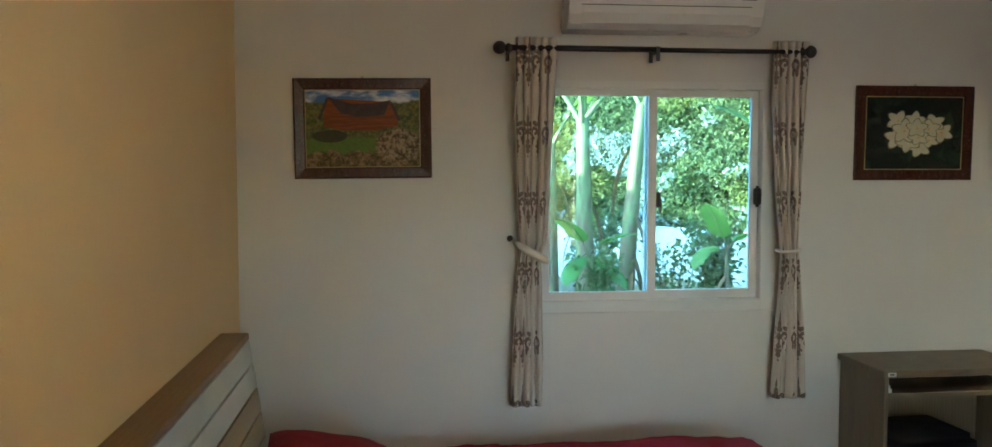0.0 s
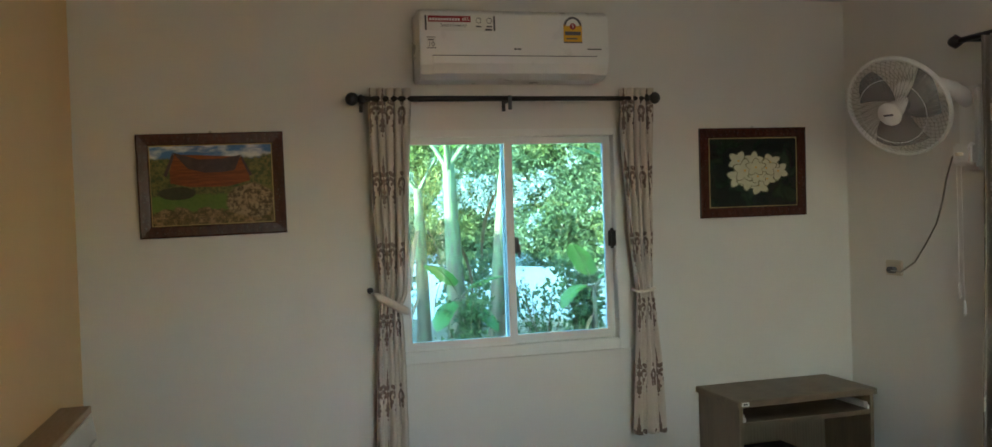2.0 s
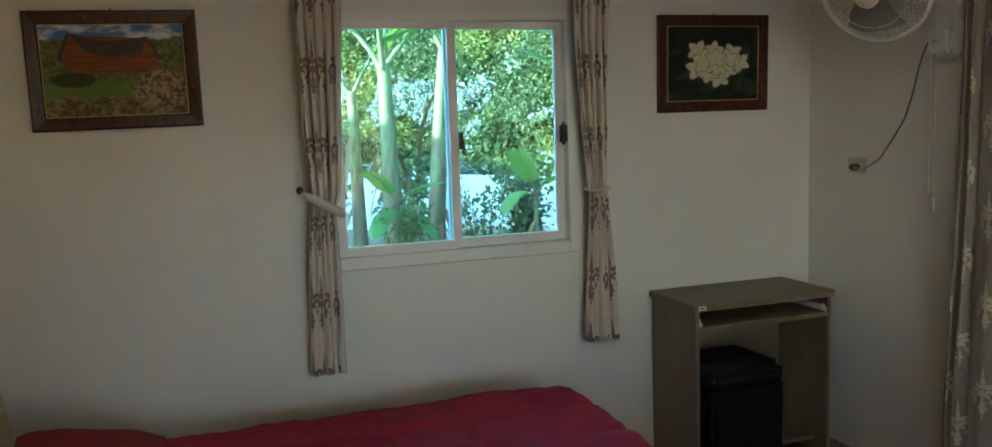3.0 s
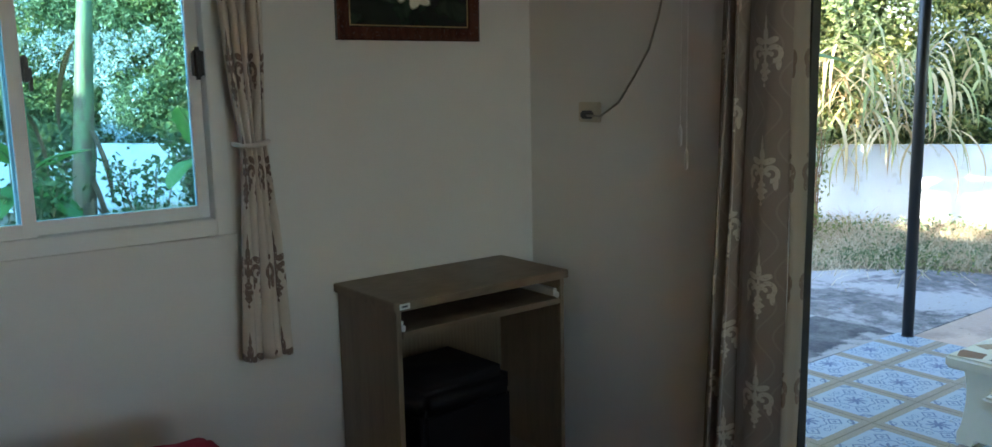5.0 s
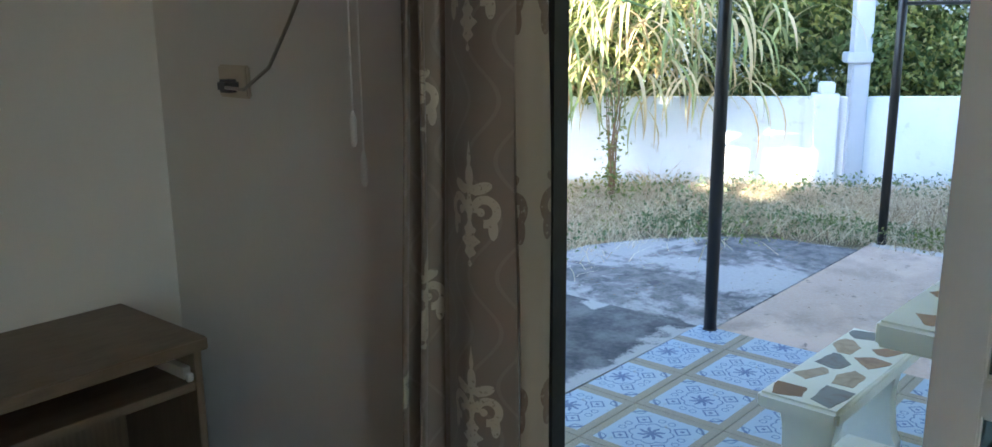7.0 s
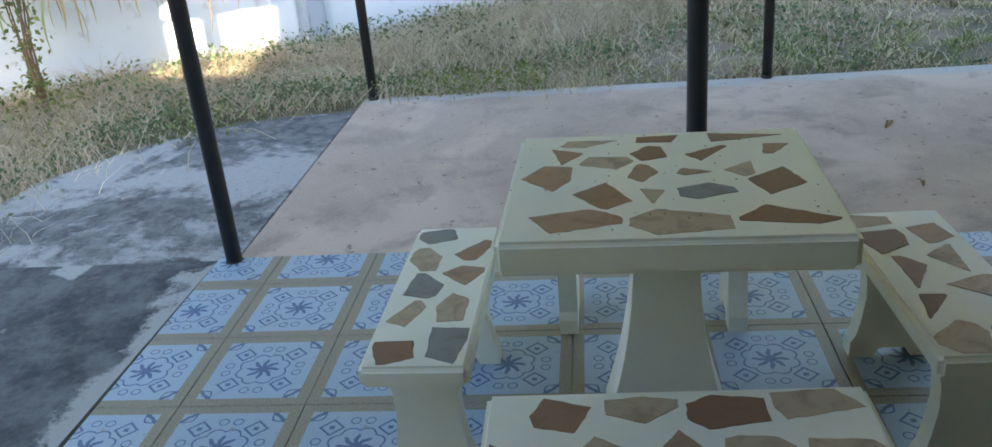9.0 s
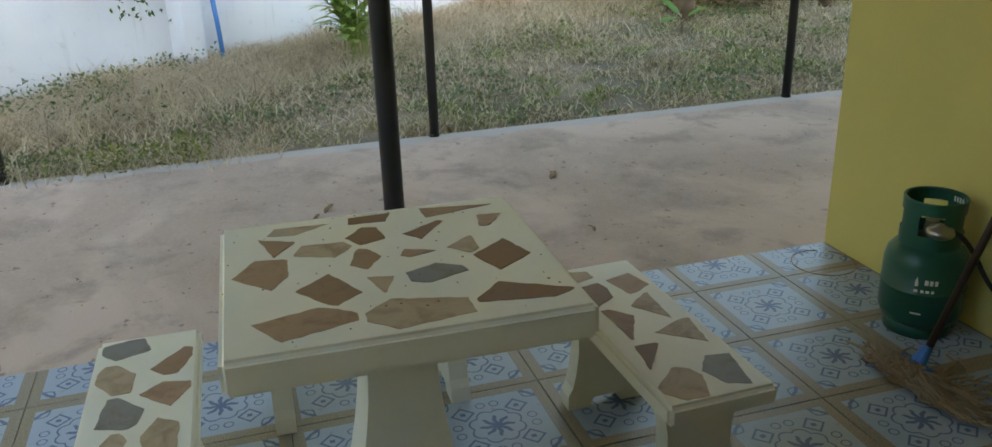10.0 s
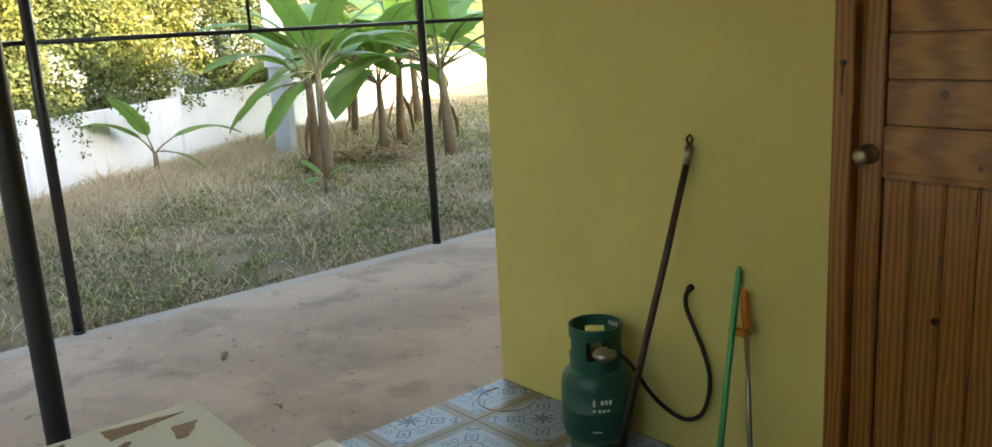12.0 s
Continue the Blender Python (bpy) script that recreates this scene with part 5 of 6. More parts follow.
crazy_stones(th, [((0.5 - v) * 0.66, (0.5 - u) * 0.70, d * 0.66 * 1.12, w * 0.70 * 1.08) for u, v, w, d in TABLE_STONES], 0.705, 0.74, 0.729, rs)


def leg_panel(w, h, thick):
    """A scalloped bench leg."""
    half = [(w * 0.5, 0.0), (w * 0.5, 0.05), (w * 0.44, 0.075), (w * 0.40, 0.12), (w * 0.36, 0.20), (w * 0.37, 0.26), (w * 0.43, h - 0.02), (w * 0.44, h)]
    out = [(w * 0.22, 0.0)] + half + [(-x, z) for x, z in half[::-1]] + [(-w * 0.22, 0.0), (-w * 0.15, 0.03), (w * 0.15, 0.03)]
    bm = bmesh.new()
    prism(bm, out, "y", -thick / 2, thick / 2)
    bmesh.ops.transform(bm, matrix=pose(0, 0, 0, 0, 0, 90), verts=bm.verts[:])
    return bm


def bench(at, rz, width, seed, length=0.80):
    th = thing("stone_bench", "cream concrete garden bench with brown stone inlays", "bench", (*at, ZT), rz, "benches round the table")
    part("seat", top_slab(length, width, 0.348, 0.405), M["set_concrete"], th)
    for sx in (-1, 1):
        part("leg", leg_panel(width * 0.84, 0.348, 0.06), M["set_concrete"], th).location.x = sx * (length / 2 - 0.13)
    r = random.Random(seed)
    spots = []
    for row in (0, 1):
        for k in range(5 - row):
            big = r.uniform(0.7, 1.2)
            spots.append((-length / 2 + length * (k + 0.5 + 0.25 * row) / 4.75 + r.uniform(-0.02, 0.02), (-0.23 if row else 0.22) * width + r.uniform(-0.03, 0.03) * width, length / 5 * big, width * 0.42 * r.uniform(0.75, 1.15)))
    crazy_stones(th, spots, length, width, 0.405, r)


bench((5.375, -1.058), -1, 0.265, 21)
bench((5.375, -2.358), 1.5, 0.295, 22)
bench((4.735, -1.642), 91, 0.29, 23)
bench((5.90, -1.66), 89, 0.29, 24)
# ---- gas cylinder ----
th = thing("gas_cylinder", "green steel gas cylinder with regulator standing on the tiles", "gas cylinder", (5.70, -3.60, ZT))
GR = 0.138
part("body", lathe(bmesh.new(), [(0.0, 0.03), (0.09, 0.032), (0.125, 0.05), (GR, 0.085), (GR, 0.172), (GR + 0.002, 0.174), (GR + 0.002, 0.180), (GR, 0.182), (GR, 0.26), (0.130, 0.295), (0.105, 0.325), (0.06, 0.343), (0.0, 0.348)], 36), M["green_tank"], th, smooth=True)
bm = bmesh.new()
lathe(bm, [(0.108, 0.0), (0.112, 0.0), (0.108, 0.05), (0.104, 0.05)], 32)
part("foot_ring", bm, M["green_tank"], th, smooth=True)


def collar():
    bm = bmesh.new()
    R0, z0, z1, n_ = 0.098, 0.322, 0.488, 48
    for k in range(n_):
        a0, a1 = 6.2832 * k / n_, 6.2832 * (k + 1) / n_
        window = (k % 12) in (3, 4, 5, 6, 7, 8)
        spans = [(z0, 0.375), (0.448, z1)] if window else [(z0, z1)]
        for lo, hi in spans:
            v = [bm.verts.new(((R0 + o) * math.cos(a), (R0 + o) * math.sin(a), z)) for o in (0.0, 0.0035) for a in (a0, a1) for z in (lo, hi)]
            for q in ((0, 2, 3, 1), (4, 5, 7, 6), (0, 1, 5, 4), (2, 6, 7, 3), (0, 4, 6, 2), (1, 3, 7, 5)):
                bm.faces.new([v[i] for i in q])
    tube(bm, [(R0 * math.cos(a), R0 * math.sin(a), z1) for a in np.linspace(0, 6.2832, 41)], 0.0055, 8, False)
    return bm


part("collar", collar(), M["green_tank"], th, "pierced green carrying collar")
bm = boxes(((-0.018, -0.018, 0.345), (0.018, 0.018, 0.385)))
lathe(bm, [(0.016, 0.38), (0.022, 0.385), (0.022, 0.405), (0.012, 0.41)], 16)
tube(bm, [(0, 0, 0.375), (-0.05, 0.02, 0.378)], 0.01, 10)
part("valve", bm, M["steel_dull"], th)
bm = bmesh.new()
lathe(bm, [(0.02, 0.375), (0.040, 0.385), (0.046, 0.395), (0.046, 0.403), (0.038, 0.414), (0.018, 0.419), (0.016, 0.424), (0, 0.425)], 20, (-0.085, 0.045, 0.0))
part("regulator", bm, M["steel_dull"], th, "dull grey gas regulator", True)
for k, (u, z, w, h) in enumerate(((0.0, 0.225, 0.010, 0.026), (0.03, 0.228, 0.012, 0.018), (0.045, 0.228, 0.010, 0.018), (0.06, 0.228, 0.010, 0.018), (0.0, 0.195, 0.012, 0.010), (0.02, 0.195, 0.010, 0.010), (0.036, 0.195, 0.012, 0.010), (0.052, 0.195, 0.009, 0.010), (0.01, 0.11, 0.035, 0.006))):
    bm = bmesh.new()
    a = math.radians(128) + u / GR
    c_, s_ = math.cos(a), math.sin(a)
    t_ = Vector((-s_, c_, 0))
    p = Vector((c_, s_, 0)) * (GR + 0.0028) + Vector((0, 0, z))
    q = [p - t_ * w / 2 - Vector((0, 0, h / 2)), p + t_ * w / 2 - Vector((0, 0, h / 2)), p + t_ * w / 2 + Vector((0, 0, h * (0.2 if k == 0 else 0.5))), p + (Vector((0, 0, h * 0.8)) if k == 0 else t_ * w / 4 + Vector((0, 0, h / 2))), p - t_ * w / 2 + Vector((0, 0, h * (0.2 if k == 0 else 0.5)))]
    bm.faces.new([bm.verts.new(v) for v in q])
    part("marking", bm, M["white_print"], th)
part("collar_marking", boxes(*[((-0.05 + 0.012 * k, -0.0945, 0.456), (-0.043 + 0.012 * k, -0.0935, 0.474)) for k in range(6)]), M["white_print"], th)
th = thing("gas_hose", "black rubber gas hose running from regulator into the wall", "hose", (0, 0, 0))
part("tube", tube(bmesh.new(), rounded([(5.60, -3.57, 0.255), (5.575, -3.60, 0.245), (5.55, -3.64, 0.19), (5.52, -3.69, 0.09), (5.47, -3.73, 0.02), (5.40, -3.745, -0.005), (5.33, -3.745, 0.03), (5.295, -3.745, 0.10), (5.285, -3.745, 0.19), (5.31, -3.745, 0.28), (5.35, -3.745, 0.36), (5.385, -3.745, 0.43), (5.39, -3.75, 0.48), (5.384, -3.775, 0.505)]), 0.0085, 10), M["dark_rubber"], th, smooth=True)
part("wall_grommet", tube(bmesh.new(), [(5.384, -3.758, 0.50), (5.384, -3.774, 0.505)], 0.013, 12), M["dark_rubber"], th, smooth=True)

bm = tube(bmesh.new(), [(0.128 * math.cos(0.1 * k - 0.4), 0.128 * math.sin(0.1 * k - 0.4), 0.0002 * math.sin(k)) for k in range(60)], [0.0022 + 0.001 * math.sin(k * 0.7) for k in range(60)], 6)
M["rust_stain"] = plain("rust_stain", (0.33, 0.20, 0.09), (0.24, 0.14, 0.06), 9, 60, 0.6)
rust = thing("rust_ring", "round rusty ring stain on the patterned tiles", "stain", (6.27, -3.63, ZT + 0.001))
part("ring", bm, M["rust_stain"], rust)

# ---- mop, broom, dustpan ----
th = thing("string_mop", "string mop with long dark brown handle leaning on the wall", "mop", (0, 0, 0))
part("handle", tube(bmesh.new(), [(5.40, -3.36, -0.06), (5.385, -3.62, 0.62), (5.379, -3.745, 0.965)], 0.0125, 12), M["brown_handle"], th, smooth=True)
part("grip", tube(bmesh.new(), [(5.379, -3.742, 0.955), (5.378, -3.758, 1.02)], 0.0145, 12), M["steel_dull"], th, "grey plastic grip end", True)
part("loop", tube(bmesh.new(), [(5.378, -3.757, 1.015), (5.364, -3.76, 1.045), (5.378, -3.761, 1.056), (5.392, -3.76, 1.045), (5.378, -3.757, 1.015)], 0.004, 6), M["dark_rubber"], th)
bm = bmesh.new()
tube(bm, [(5.40, -3.365, -0.03), (5.40, -3.34, -0.08)], [0.016, 0.024], 12)
box(bm, (5.33, -3.345, -0.118), (5.47, -3.30, -0.075), 0.01)
part("clamp", bm, M["blue_plastic"], th, "blue plastic mop clamp")
rm = random.Random(8)
bm = bmesh.new()
for k in range(240):
    a = rm.uniform(-2.4, 0.5) + math.pi
    L = rm.uniform(0.12, 0.30)
    x0, y0 = 5.40 + rm.uniform(-0.06, 0.06), -3.31 + rm.uniform(-0.02, 0.02)
    px, py, ang = x0, y0, a + rm.uniform(-0.5, 0.5)
    pts = []
    for q in range(7):
        z = ZT + 0.006 + max(0.0, 0.045 * (1 - q / 3)) + rm.uniform(0, 0.028)
        pts.append((px, py, z))
        ang += rm.uniform(-0.7, 0.7)
        px += math.cos(ang) * L / 6
        py += -abs(math.sin(ang)) * L / 12 + math.sin(ang) * L / 9
    tube(bm, pts, 0.0042, 4)
tagged(part("strands", bm, M["straw_mop"], th), "tangled beige mop strands spread on the tiles", "", "", "stuff")
th = thing("broom", "broom with a green handle leaning on the wall", "broom", (0, 0, 0))
part("handle", tube(bmesh.new(), [(5.10, -3.52, -0.09), (5.14, -3.64, 0.26), (5.175, -3.757, 0.605), (5.176, -3.76, 0.622)], [0.011, 0.011, 0.011, 0.004], 10), M["green_plastic"], th, smooth=True)
part("head", boxes(((5.02, -3.55, -0.135), (5.17, -3.50, -0.085)), bevel=0.012), M["green_plastic"], th)
bm = bmesh.new()
for k in range(90):
    x0 = 5.025 + 0.14 * k / 90
    tube(bm, [(x0, -3.525 + rm.uniform(-0.015, 0.015), -0.12), (x0 + rm.uniform(-0.02, 0.02), -3.525 + rm.uniform(-0.04, 0.04), ZT + 0.002)], 0.002, 4)
part("bristles", bm, M["green_plastic"], th)
th = thing("dustpan", "orange long-handled dustpan leaning on the wall", "dustpan", (0, 0, 0))
part("handle", tube(bmesh.new(), [(4.99, -3.56, -0.06), (5.12, -3.72, 0.44)], 0.009, 10), M["steel_dull"], th, "thin grey metal handle", True)
part("grip", tube(bmesh.new(), [(5.115, -3.715, 0.42), (5.15, -3.752, 0.535), (5.152, -3.755, 0.548)], [0.014, 0.014, 0.009], 10), M["orange_plastic"], th, smooth=True)
part("clip", boxes(((5.105, -3.735, 0.395), (5.18, -3.70, 0.415)), bevel=0.004), M["orange_plastic"], th)
bm = bmesh.new()
prism(bm, [(-3.62, ZT + 0.002), (-3.42, ZT + 0.002), (-3.42, ZT + 0.008), (-3.60, ZT + 0.012), (-3.60, ZT + 0.10), (-3.62, ZT + 0.10)], "x", 4.86, 5.06)
part("pan", bm, M["orange_plastic"], th)

# ---- wooden door in the yellow wall ----
th = thing("wooden_door", "closed varnished pine plank door with a round brass knob", "door", kind="structure")
part("door_frame", boxes(((4.80, YY - 0.10, ZT), (4.862, YY + 0.006, 1.95)), ((3.95, YY - 0.10, ZT), (4.01, YY + 0.006, 1.95)), ((4.01, YY - 0.10, 1.89), (4.80, YY + 0.006, 1.95)), bevel=0.003), M["door_wood_up"], th)
D0 = YY - 0.035
for x0, x1 in ((4.725, 4.797), (4.013, 4.085)):
    part("stile", box(bmesh.new(), (x0, D0 - 0.03, ZT + 0.02), (x1, D0, 1.885), 0.003), M["door_wood_up"], th)
for z0, z1 in ((0.96, 1.115), (1.78, 1.885), (ZT + 0.02, 0.07)):
    part("rail", box(bmesh.new(), (4.087, D0 - 0.03, z0), (4.723, D0 - 0.002, z1), 0.004), M["door_wood"], th)
    for gz in (z0 + 0.012, z1 - 0.016):
        part("moulding", boxes(((4.087, D0 - 0.003, gz), (4.723, D0 + 0.002, gz + 0.006)), bevel=0.001), M["door_wood"], th)
for k in range(5):
    z0 = 1.118 + k * 0.1325
    part("plank", box(bmesh.new(), (4.087, D0 - 0.028, z0), (4.723, D0 - 0.010, z0 + 0.129), 0.005), M["door_wood"], th)
for k in range(7):
    x0 = 4.089 + k * 0.0907
    part("plank", box(bmesh.new(), (x0, D0 - 0.028, 0.073), (x0 + 0.087, D0 - 0.010, 0.957), 0.005), M["door_wood_up"], th)
part("backing", boxes(((4.02, D0 - 0.05, ZT + 0.02), (4.79, D0 - 0.031, 1.885))), M["brown_frame"], th)
for kx, kz, kr in ((4.56, 1.21, 0.013), (4.45, 1.012, 0.007), (4.55, 0.55, 0.012)):
    part("knot", tube(bmesh.new(), [(kx, D0 - 0.012, kz), (kx, D0 - (0.0085 if kr > 0.01 else 0.0005), kz)], kr, 12), M["brown_frame"], th)
bm = bmesh.new()
tube(bm, [(4.762, D0 - 0.002, 1.03), (4.762, D0 + 0.006, 1.03), (4.762, D0 + 0.010, 1.03), (4.762, D0 + 0.03, 1.03), (4.762, D0 + 0.035, 1.03), (4.762, D0 + 0.05, 1.03), (4.762, D0 + 0.062, 1.03), (4.762, D0 + 0.066, 1.03)], [0.031, 0.031, 0.02, 0.014, 0.022, 0.027, 0.022, 0.014], 24)
part("door_handle", bm, M["brass"], th, "worn brass knob on a round plate", True)
bm = bmesh.new()
tube(bm, [(4.83, YY + 0.004, 1.30), (4.83, YY + 0.014, 1.30), (4.83, YY + 0.016, 1.30)], [0.009, 0.009, 0.004], 12)
tube(bm, [(4.83, YY + 0.012, 1.295), (4.832, YY + 0.012, 1.21)], 0.002, 6)
part("hook", bm, M["brown_handle"], th, "small dark iron hook")

# ---- plants ----
rng = np.random.default_rng(5)
D2, N2, O2 = np.array((0.5787, -0.8155)), np.array((0.8155, 0.5787)), np.array((1.6, 12.93))


def leaves(name, pts, size, material, droop=0.3, wide=0.26, parent=None, facing=None):
    """One folded leaf at each point."""
    n = len(pts)
    d = rng.normal(size=(n, 3))
    d[:, 2] -= droop
    if facing is not None:
        d[:, :2] += np.asarray(facing) * 0.5
    d /= np.linalg.norm(d, axis=1, keepdims=True)
    s = np.cross(d, rng.normal(size=(n, 3)))
    s /= np.linalg.norm(s, axis=1, keepdims=True)
    u = np.cross(s, d)
    L = (size * rng.uniform(0.55, 1.35, n))[:, None]
    W = L * wide
    tip = pts + d * L - u * L * 0.12
    l = pts + d * L * 0.45 + s * W + u * W * 0.3
    r = pts + d * L * 0.45 - s * W + u * W * 0.3
    V = np.stack([pts, l, tip, r], 1).reshape(-1, 3)
    i = np.arange(n)[:, None] * 4
    F = np.concatenate([i + [[0, 1, 2]], i + [[0, 2, 3]]], 1).reshape(-1, 3)
    return raw(name, V, F, material, False, parent)


def bank(n, s0, s1, lo, hi, seed, base=0.25, rough=0.6, lean=0.3, thick=0.3, clump=0.9):
    """Points over an uneven leafy bank that rises behind the garden wall."""
    r = np.random.default_rng(seed)
    s = r.uniform(s0, s1, n)
    z = lo + (hi - lo) * r.uniform(0, 1, n) ** 0.95
    b = np.array([noise.noise((p * clump, q * clump, 3.0)) + 0.5 * noise.noise((p * 2.6, q * 2.6, 8.0)) + 0.25 * noise.noise((p * 6, q * 6, 5.0)) for p, q in zip(s, z)])
    off = base - rough * b + lean * np.maximum(z - 1.5, 0) + np.abs(r.normal(0, 1, n)) * thick
    return np.column_stack([O2 + s[:, None] * D2 + off[:, None] * N2, z])


tagged(leaves("hedge", bank(260000, -4, 36, 0.6, 4.4, 3), 0.068, M["leaf_bush"], facing=-N2), "dense sunlit climbing bushes above the garden wall", "bushes", "", "stuff")
# inner leaves coloured dark to paint the shade inside the hedge
tagged(leaves("hedge_inside", bank(60000, -4, 36, 0.4, 5.2, 4, 0.75, 0.5, 0.35, 0.5), 0.20, M["leaf_dark"]), "inner foliage of the bushes, shade put into its dark leaf colour", "bushes", "", "stuff")
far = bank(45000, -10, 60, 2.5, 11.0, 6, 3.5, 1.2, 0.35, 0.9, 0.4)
tagged(leaves("far_trees", far, 0.26, M["leaf_sun_tinted"]), "woodland rising behind the bushes, sunlight put into its yellow leaf colour", "trees", "", "stuff")
bl = np.concatenate([bank(60000, -4, 30, 0.85, 2.6, 9, 0.12, 0.6, 0.25, 0.12), bank(26000, -3, 9, 0.75, 2.15, 19, 0.10, 0.6, 0.25, 0.10)])
keep = np.array([noise.noise((p[0] * 1.3, p[1] * 1.3, p[2] * 1.8)) > 0.2 for p in bl])
tagged(leaves("blossom", bl[keep], 0.032, M["blossom"], 0.0, 0.5), "clusters of small pale blossom on the bushes", "flowers", "", "stuff")
# slabs added behind the leaves; their dark colour paints shade into the gaps
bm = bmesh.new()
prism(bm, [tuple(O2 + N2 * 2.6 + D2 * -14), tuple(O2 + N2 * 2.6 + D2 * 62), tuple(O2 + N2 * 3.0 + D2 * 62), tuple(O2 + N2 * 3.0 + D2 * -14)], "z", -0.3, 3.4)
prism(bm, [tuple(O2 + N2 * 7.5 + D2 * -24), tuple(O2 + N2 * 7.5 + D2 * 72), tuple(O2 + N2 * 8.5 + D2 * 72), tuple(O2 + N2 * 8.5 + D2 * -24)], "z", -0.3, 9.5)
M["thicket"] = plain("painted_thicket_shade", (0.13, 0.15, 0.06), (0.06, 0.085, 0.03), 3, 14, 0.95, 1.0, 0.1)
setting("backdrop", bm, M["thicket"], "added slabs behind the bushes, dark colour painting shade in the gaps", "backdrop")
# runners hanging over the wall top
hang = []
rh = np.random.default_rng(12)
for k in range(90):
    s = rh.uniform(16.5, 30)
    drop = rh.uniform(0.05, 0.28) if rh.uniform() < 0.85 else rh.uniform(0.35, 0.65)
    m = int(drop * 75)
    t = rh.uniform(0, 1, m)
    p = O2 + (s + 0.10 * rh.normal(size=m) * (1 - 0.5 * t))[:, None] * D2 - (0.05 + 0.05 * rh.uniform(0, 1, m))[:, None] * N2
    hang.append(np.column_stack([p, WTOP + 0.08 - t * drop]))
tagged(leaves("wall_creeper", np.concatenate(hang), 0.046, M["leaf_dark"], 0.8, 0.3), "green creeper runners hanging over the garden wall", "creeper", "", "stuff")


def blades(name, xy, zs, h, width, material, lean=0.5):
    """Bent grass blades, three points each side."""
    n = len(xy)
    a = rng.uniform(0, 6.283, n)
    side = np.column_stack([np.cos(a), np.sin(a), np.zeros(n)])
    b = rng.uniform(0, 6.283, n)
    bend = np.column_stack([np.cos(b), np.sin(b), np.zeros(n)]) * (lean * rng.uniform(0.2, 1.4, n))[:, None]
    H = (h * rng.uniform(0.4, 1.5, n))[:, None]
    base = np.column_stack([xy, zs])
    up = np.array([[0, 0, 1.0]])
    mid = base + up * H * 0.55 + bend * H * 0.3
    tip = base + up * H * 0.8 + bend * H
    w = width * rng.uniform(0.6, 1.4, n)[:, None]
    V = np.stack([base - side * w, base + side * w, mid + side * w * 0.7, tip, mid - side * w * 0.7], 1).reshape(-1, 3)
    i = np.arange(n)[:, None] * 5
    F = np.concatenate([i + [[0, 1, 2]], i + [[0, 2, 4]], i + [[4, 2, 3]]], 1).reshape(-1, 3)
    return raw(name, V, F, material)


def lawn(n, seed, keep):
    r = np.random.default_rng(seed)
    p = np.column_stack([r.uniform(7.4, 24, n), r.uniform(-14, 4.5, n)])
    rel = p - O2
    off = rel @ N2
    ok = (off < -0.02) & ((p[:, 0] > 8.9) | (p[:, 1] > 0.4)) & ~((p[:, 0] < 8.62) & (p[:, 1] < 1.5)) & (r.uniform(0, 1, n) < np.clip(14 / (1 + (p[:, 0] - 6) ** 1.5), 0.12, 1))
    p, off = p[ok], off[ok]
    g = np.array([noise.noise((x * 0.8, y * 0.8, 2.0)) + 0.5 * noise.noise((x * 3, y * 3, 6.0)) for x, y in p])
    m = keep(g, off)
    return p[m], off[m]


GZ = -0.20


def soil(p, sink=-0.004):
    """Height of the soil at each point."""
    return np.array([-0.19 - sink + 0.025 * noise.noise((x * 0.9, y * 0.9, 0)) for x, y in p])


p, off = lawn(420000, 31, lambda g, off: g > -0.30)
tall = 0.042 * np.array([0.55 + 1.5 * max(0.0, noise.noise((x * 1.7, y * 1.7, 4.0)) + 0.6 * noise.noise((x * 6, y * 6, 9.0)) + 0.25) for x, y in p])
tagged(blades("grass", p, soil(p), tall, 0.0058, M["grass"], 1.5), "short patchy green and brown grass", "grass", "", "stuff")
p, off = lawn(200000, 32, lambda g, off: (g < 0.15) & (np.random.default_rng(1).uniform(0, 1, len(g)) < 0.3 + 0.9 * np.exp(off / 0.7)))
tagged(blades("dry_grass", p, soil(p), 0.075, 0.0042, M["dry_grass"], 2.2), "dry straw lying on the ground", "straw", "", "stuff")
r = np.random.default_rng(33)
p, off = lawn(90000, 34, lambda g, off: (g > 0.05) & (off < -0.4))
tagged(leaves("lawn_weeds", np.column_stack([p, soil(p) + r.uniform(0.006, 0.06, len(p))]), 0.040, M["leaf_bush"], -0.2, 0.32), "low creeping broad-leaved weeds in the grass", "weeds", "", "stuff")
# weeds and straw heaped along the foot of the wall
r = np.random.default_rng(40)
m = 60000
s = r.uniform(5, 26, m)
o = -np.abs(r.normal(0, 0.55, m)) - 0.03
p = O2 + s[:, None] * D2 + o[:, None] * N2
hh = np.array([noise.noise((a * 1.1, 0.3, 1.0)) for a in s])
tagged(blades("straw_heap", p, soil(p, -0.012) + np.clip(0.02 + 0.05 * hh + 0.05 * o, 0, 0.07), 0.19, 0.0046, M["dry_grass"], 2.0), "dry straw heaped along the foot of the wall", "straw", "", "stuff")
m = 12000
s = r.uniform(8, 26, m)
o = -np.abs(r.normal(0, 0.38, m)) - 0.05
p = O2 + s[:, None] * D2 + o[:, None] * N2
tagged(blades("dry_stalks", p, soil(p, -0.01), 0.26 * np.clip(0.9 + np.array([noise.noise((a * 1.7, 2.0, 1.0)) for a in s]), 0.35, 1.5), 0.0042, M["dry_stalk"], 1.3), "tangle of dry brown weed stalks along the wall", "dry weeds", "", "stuff")
m = 9000
s = r.uniform(9, 19, m)
o = -np.abs(r.normal(0, 0.5, m)) - 0.1
p = O2 + s[:, None] * D2 + o[:, None] * N2
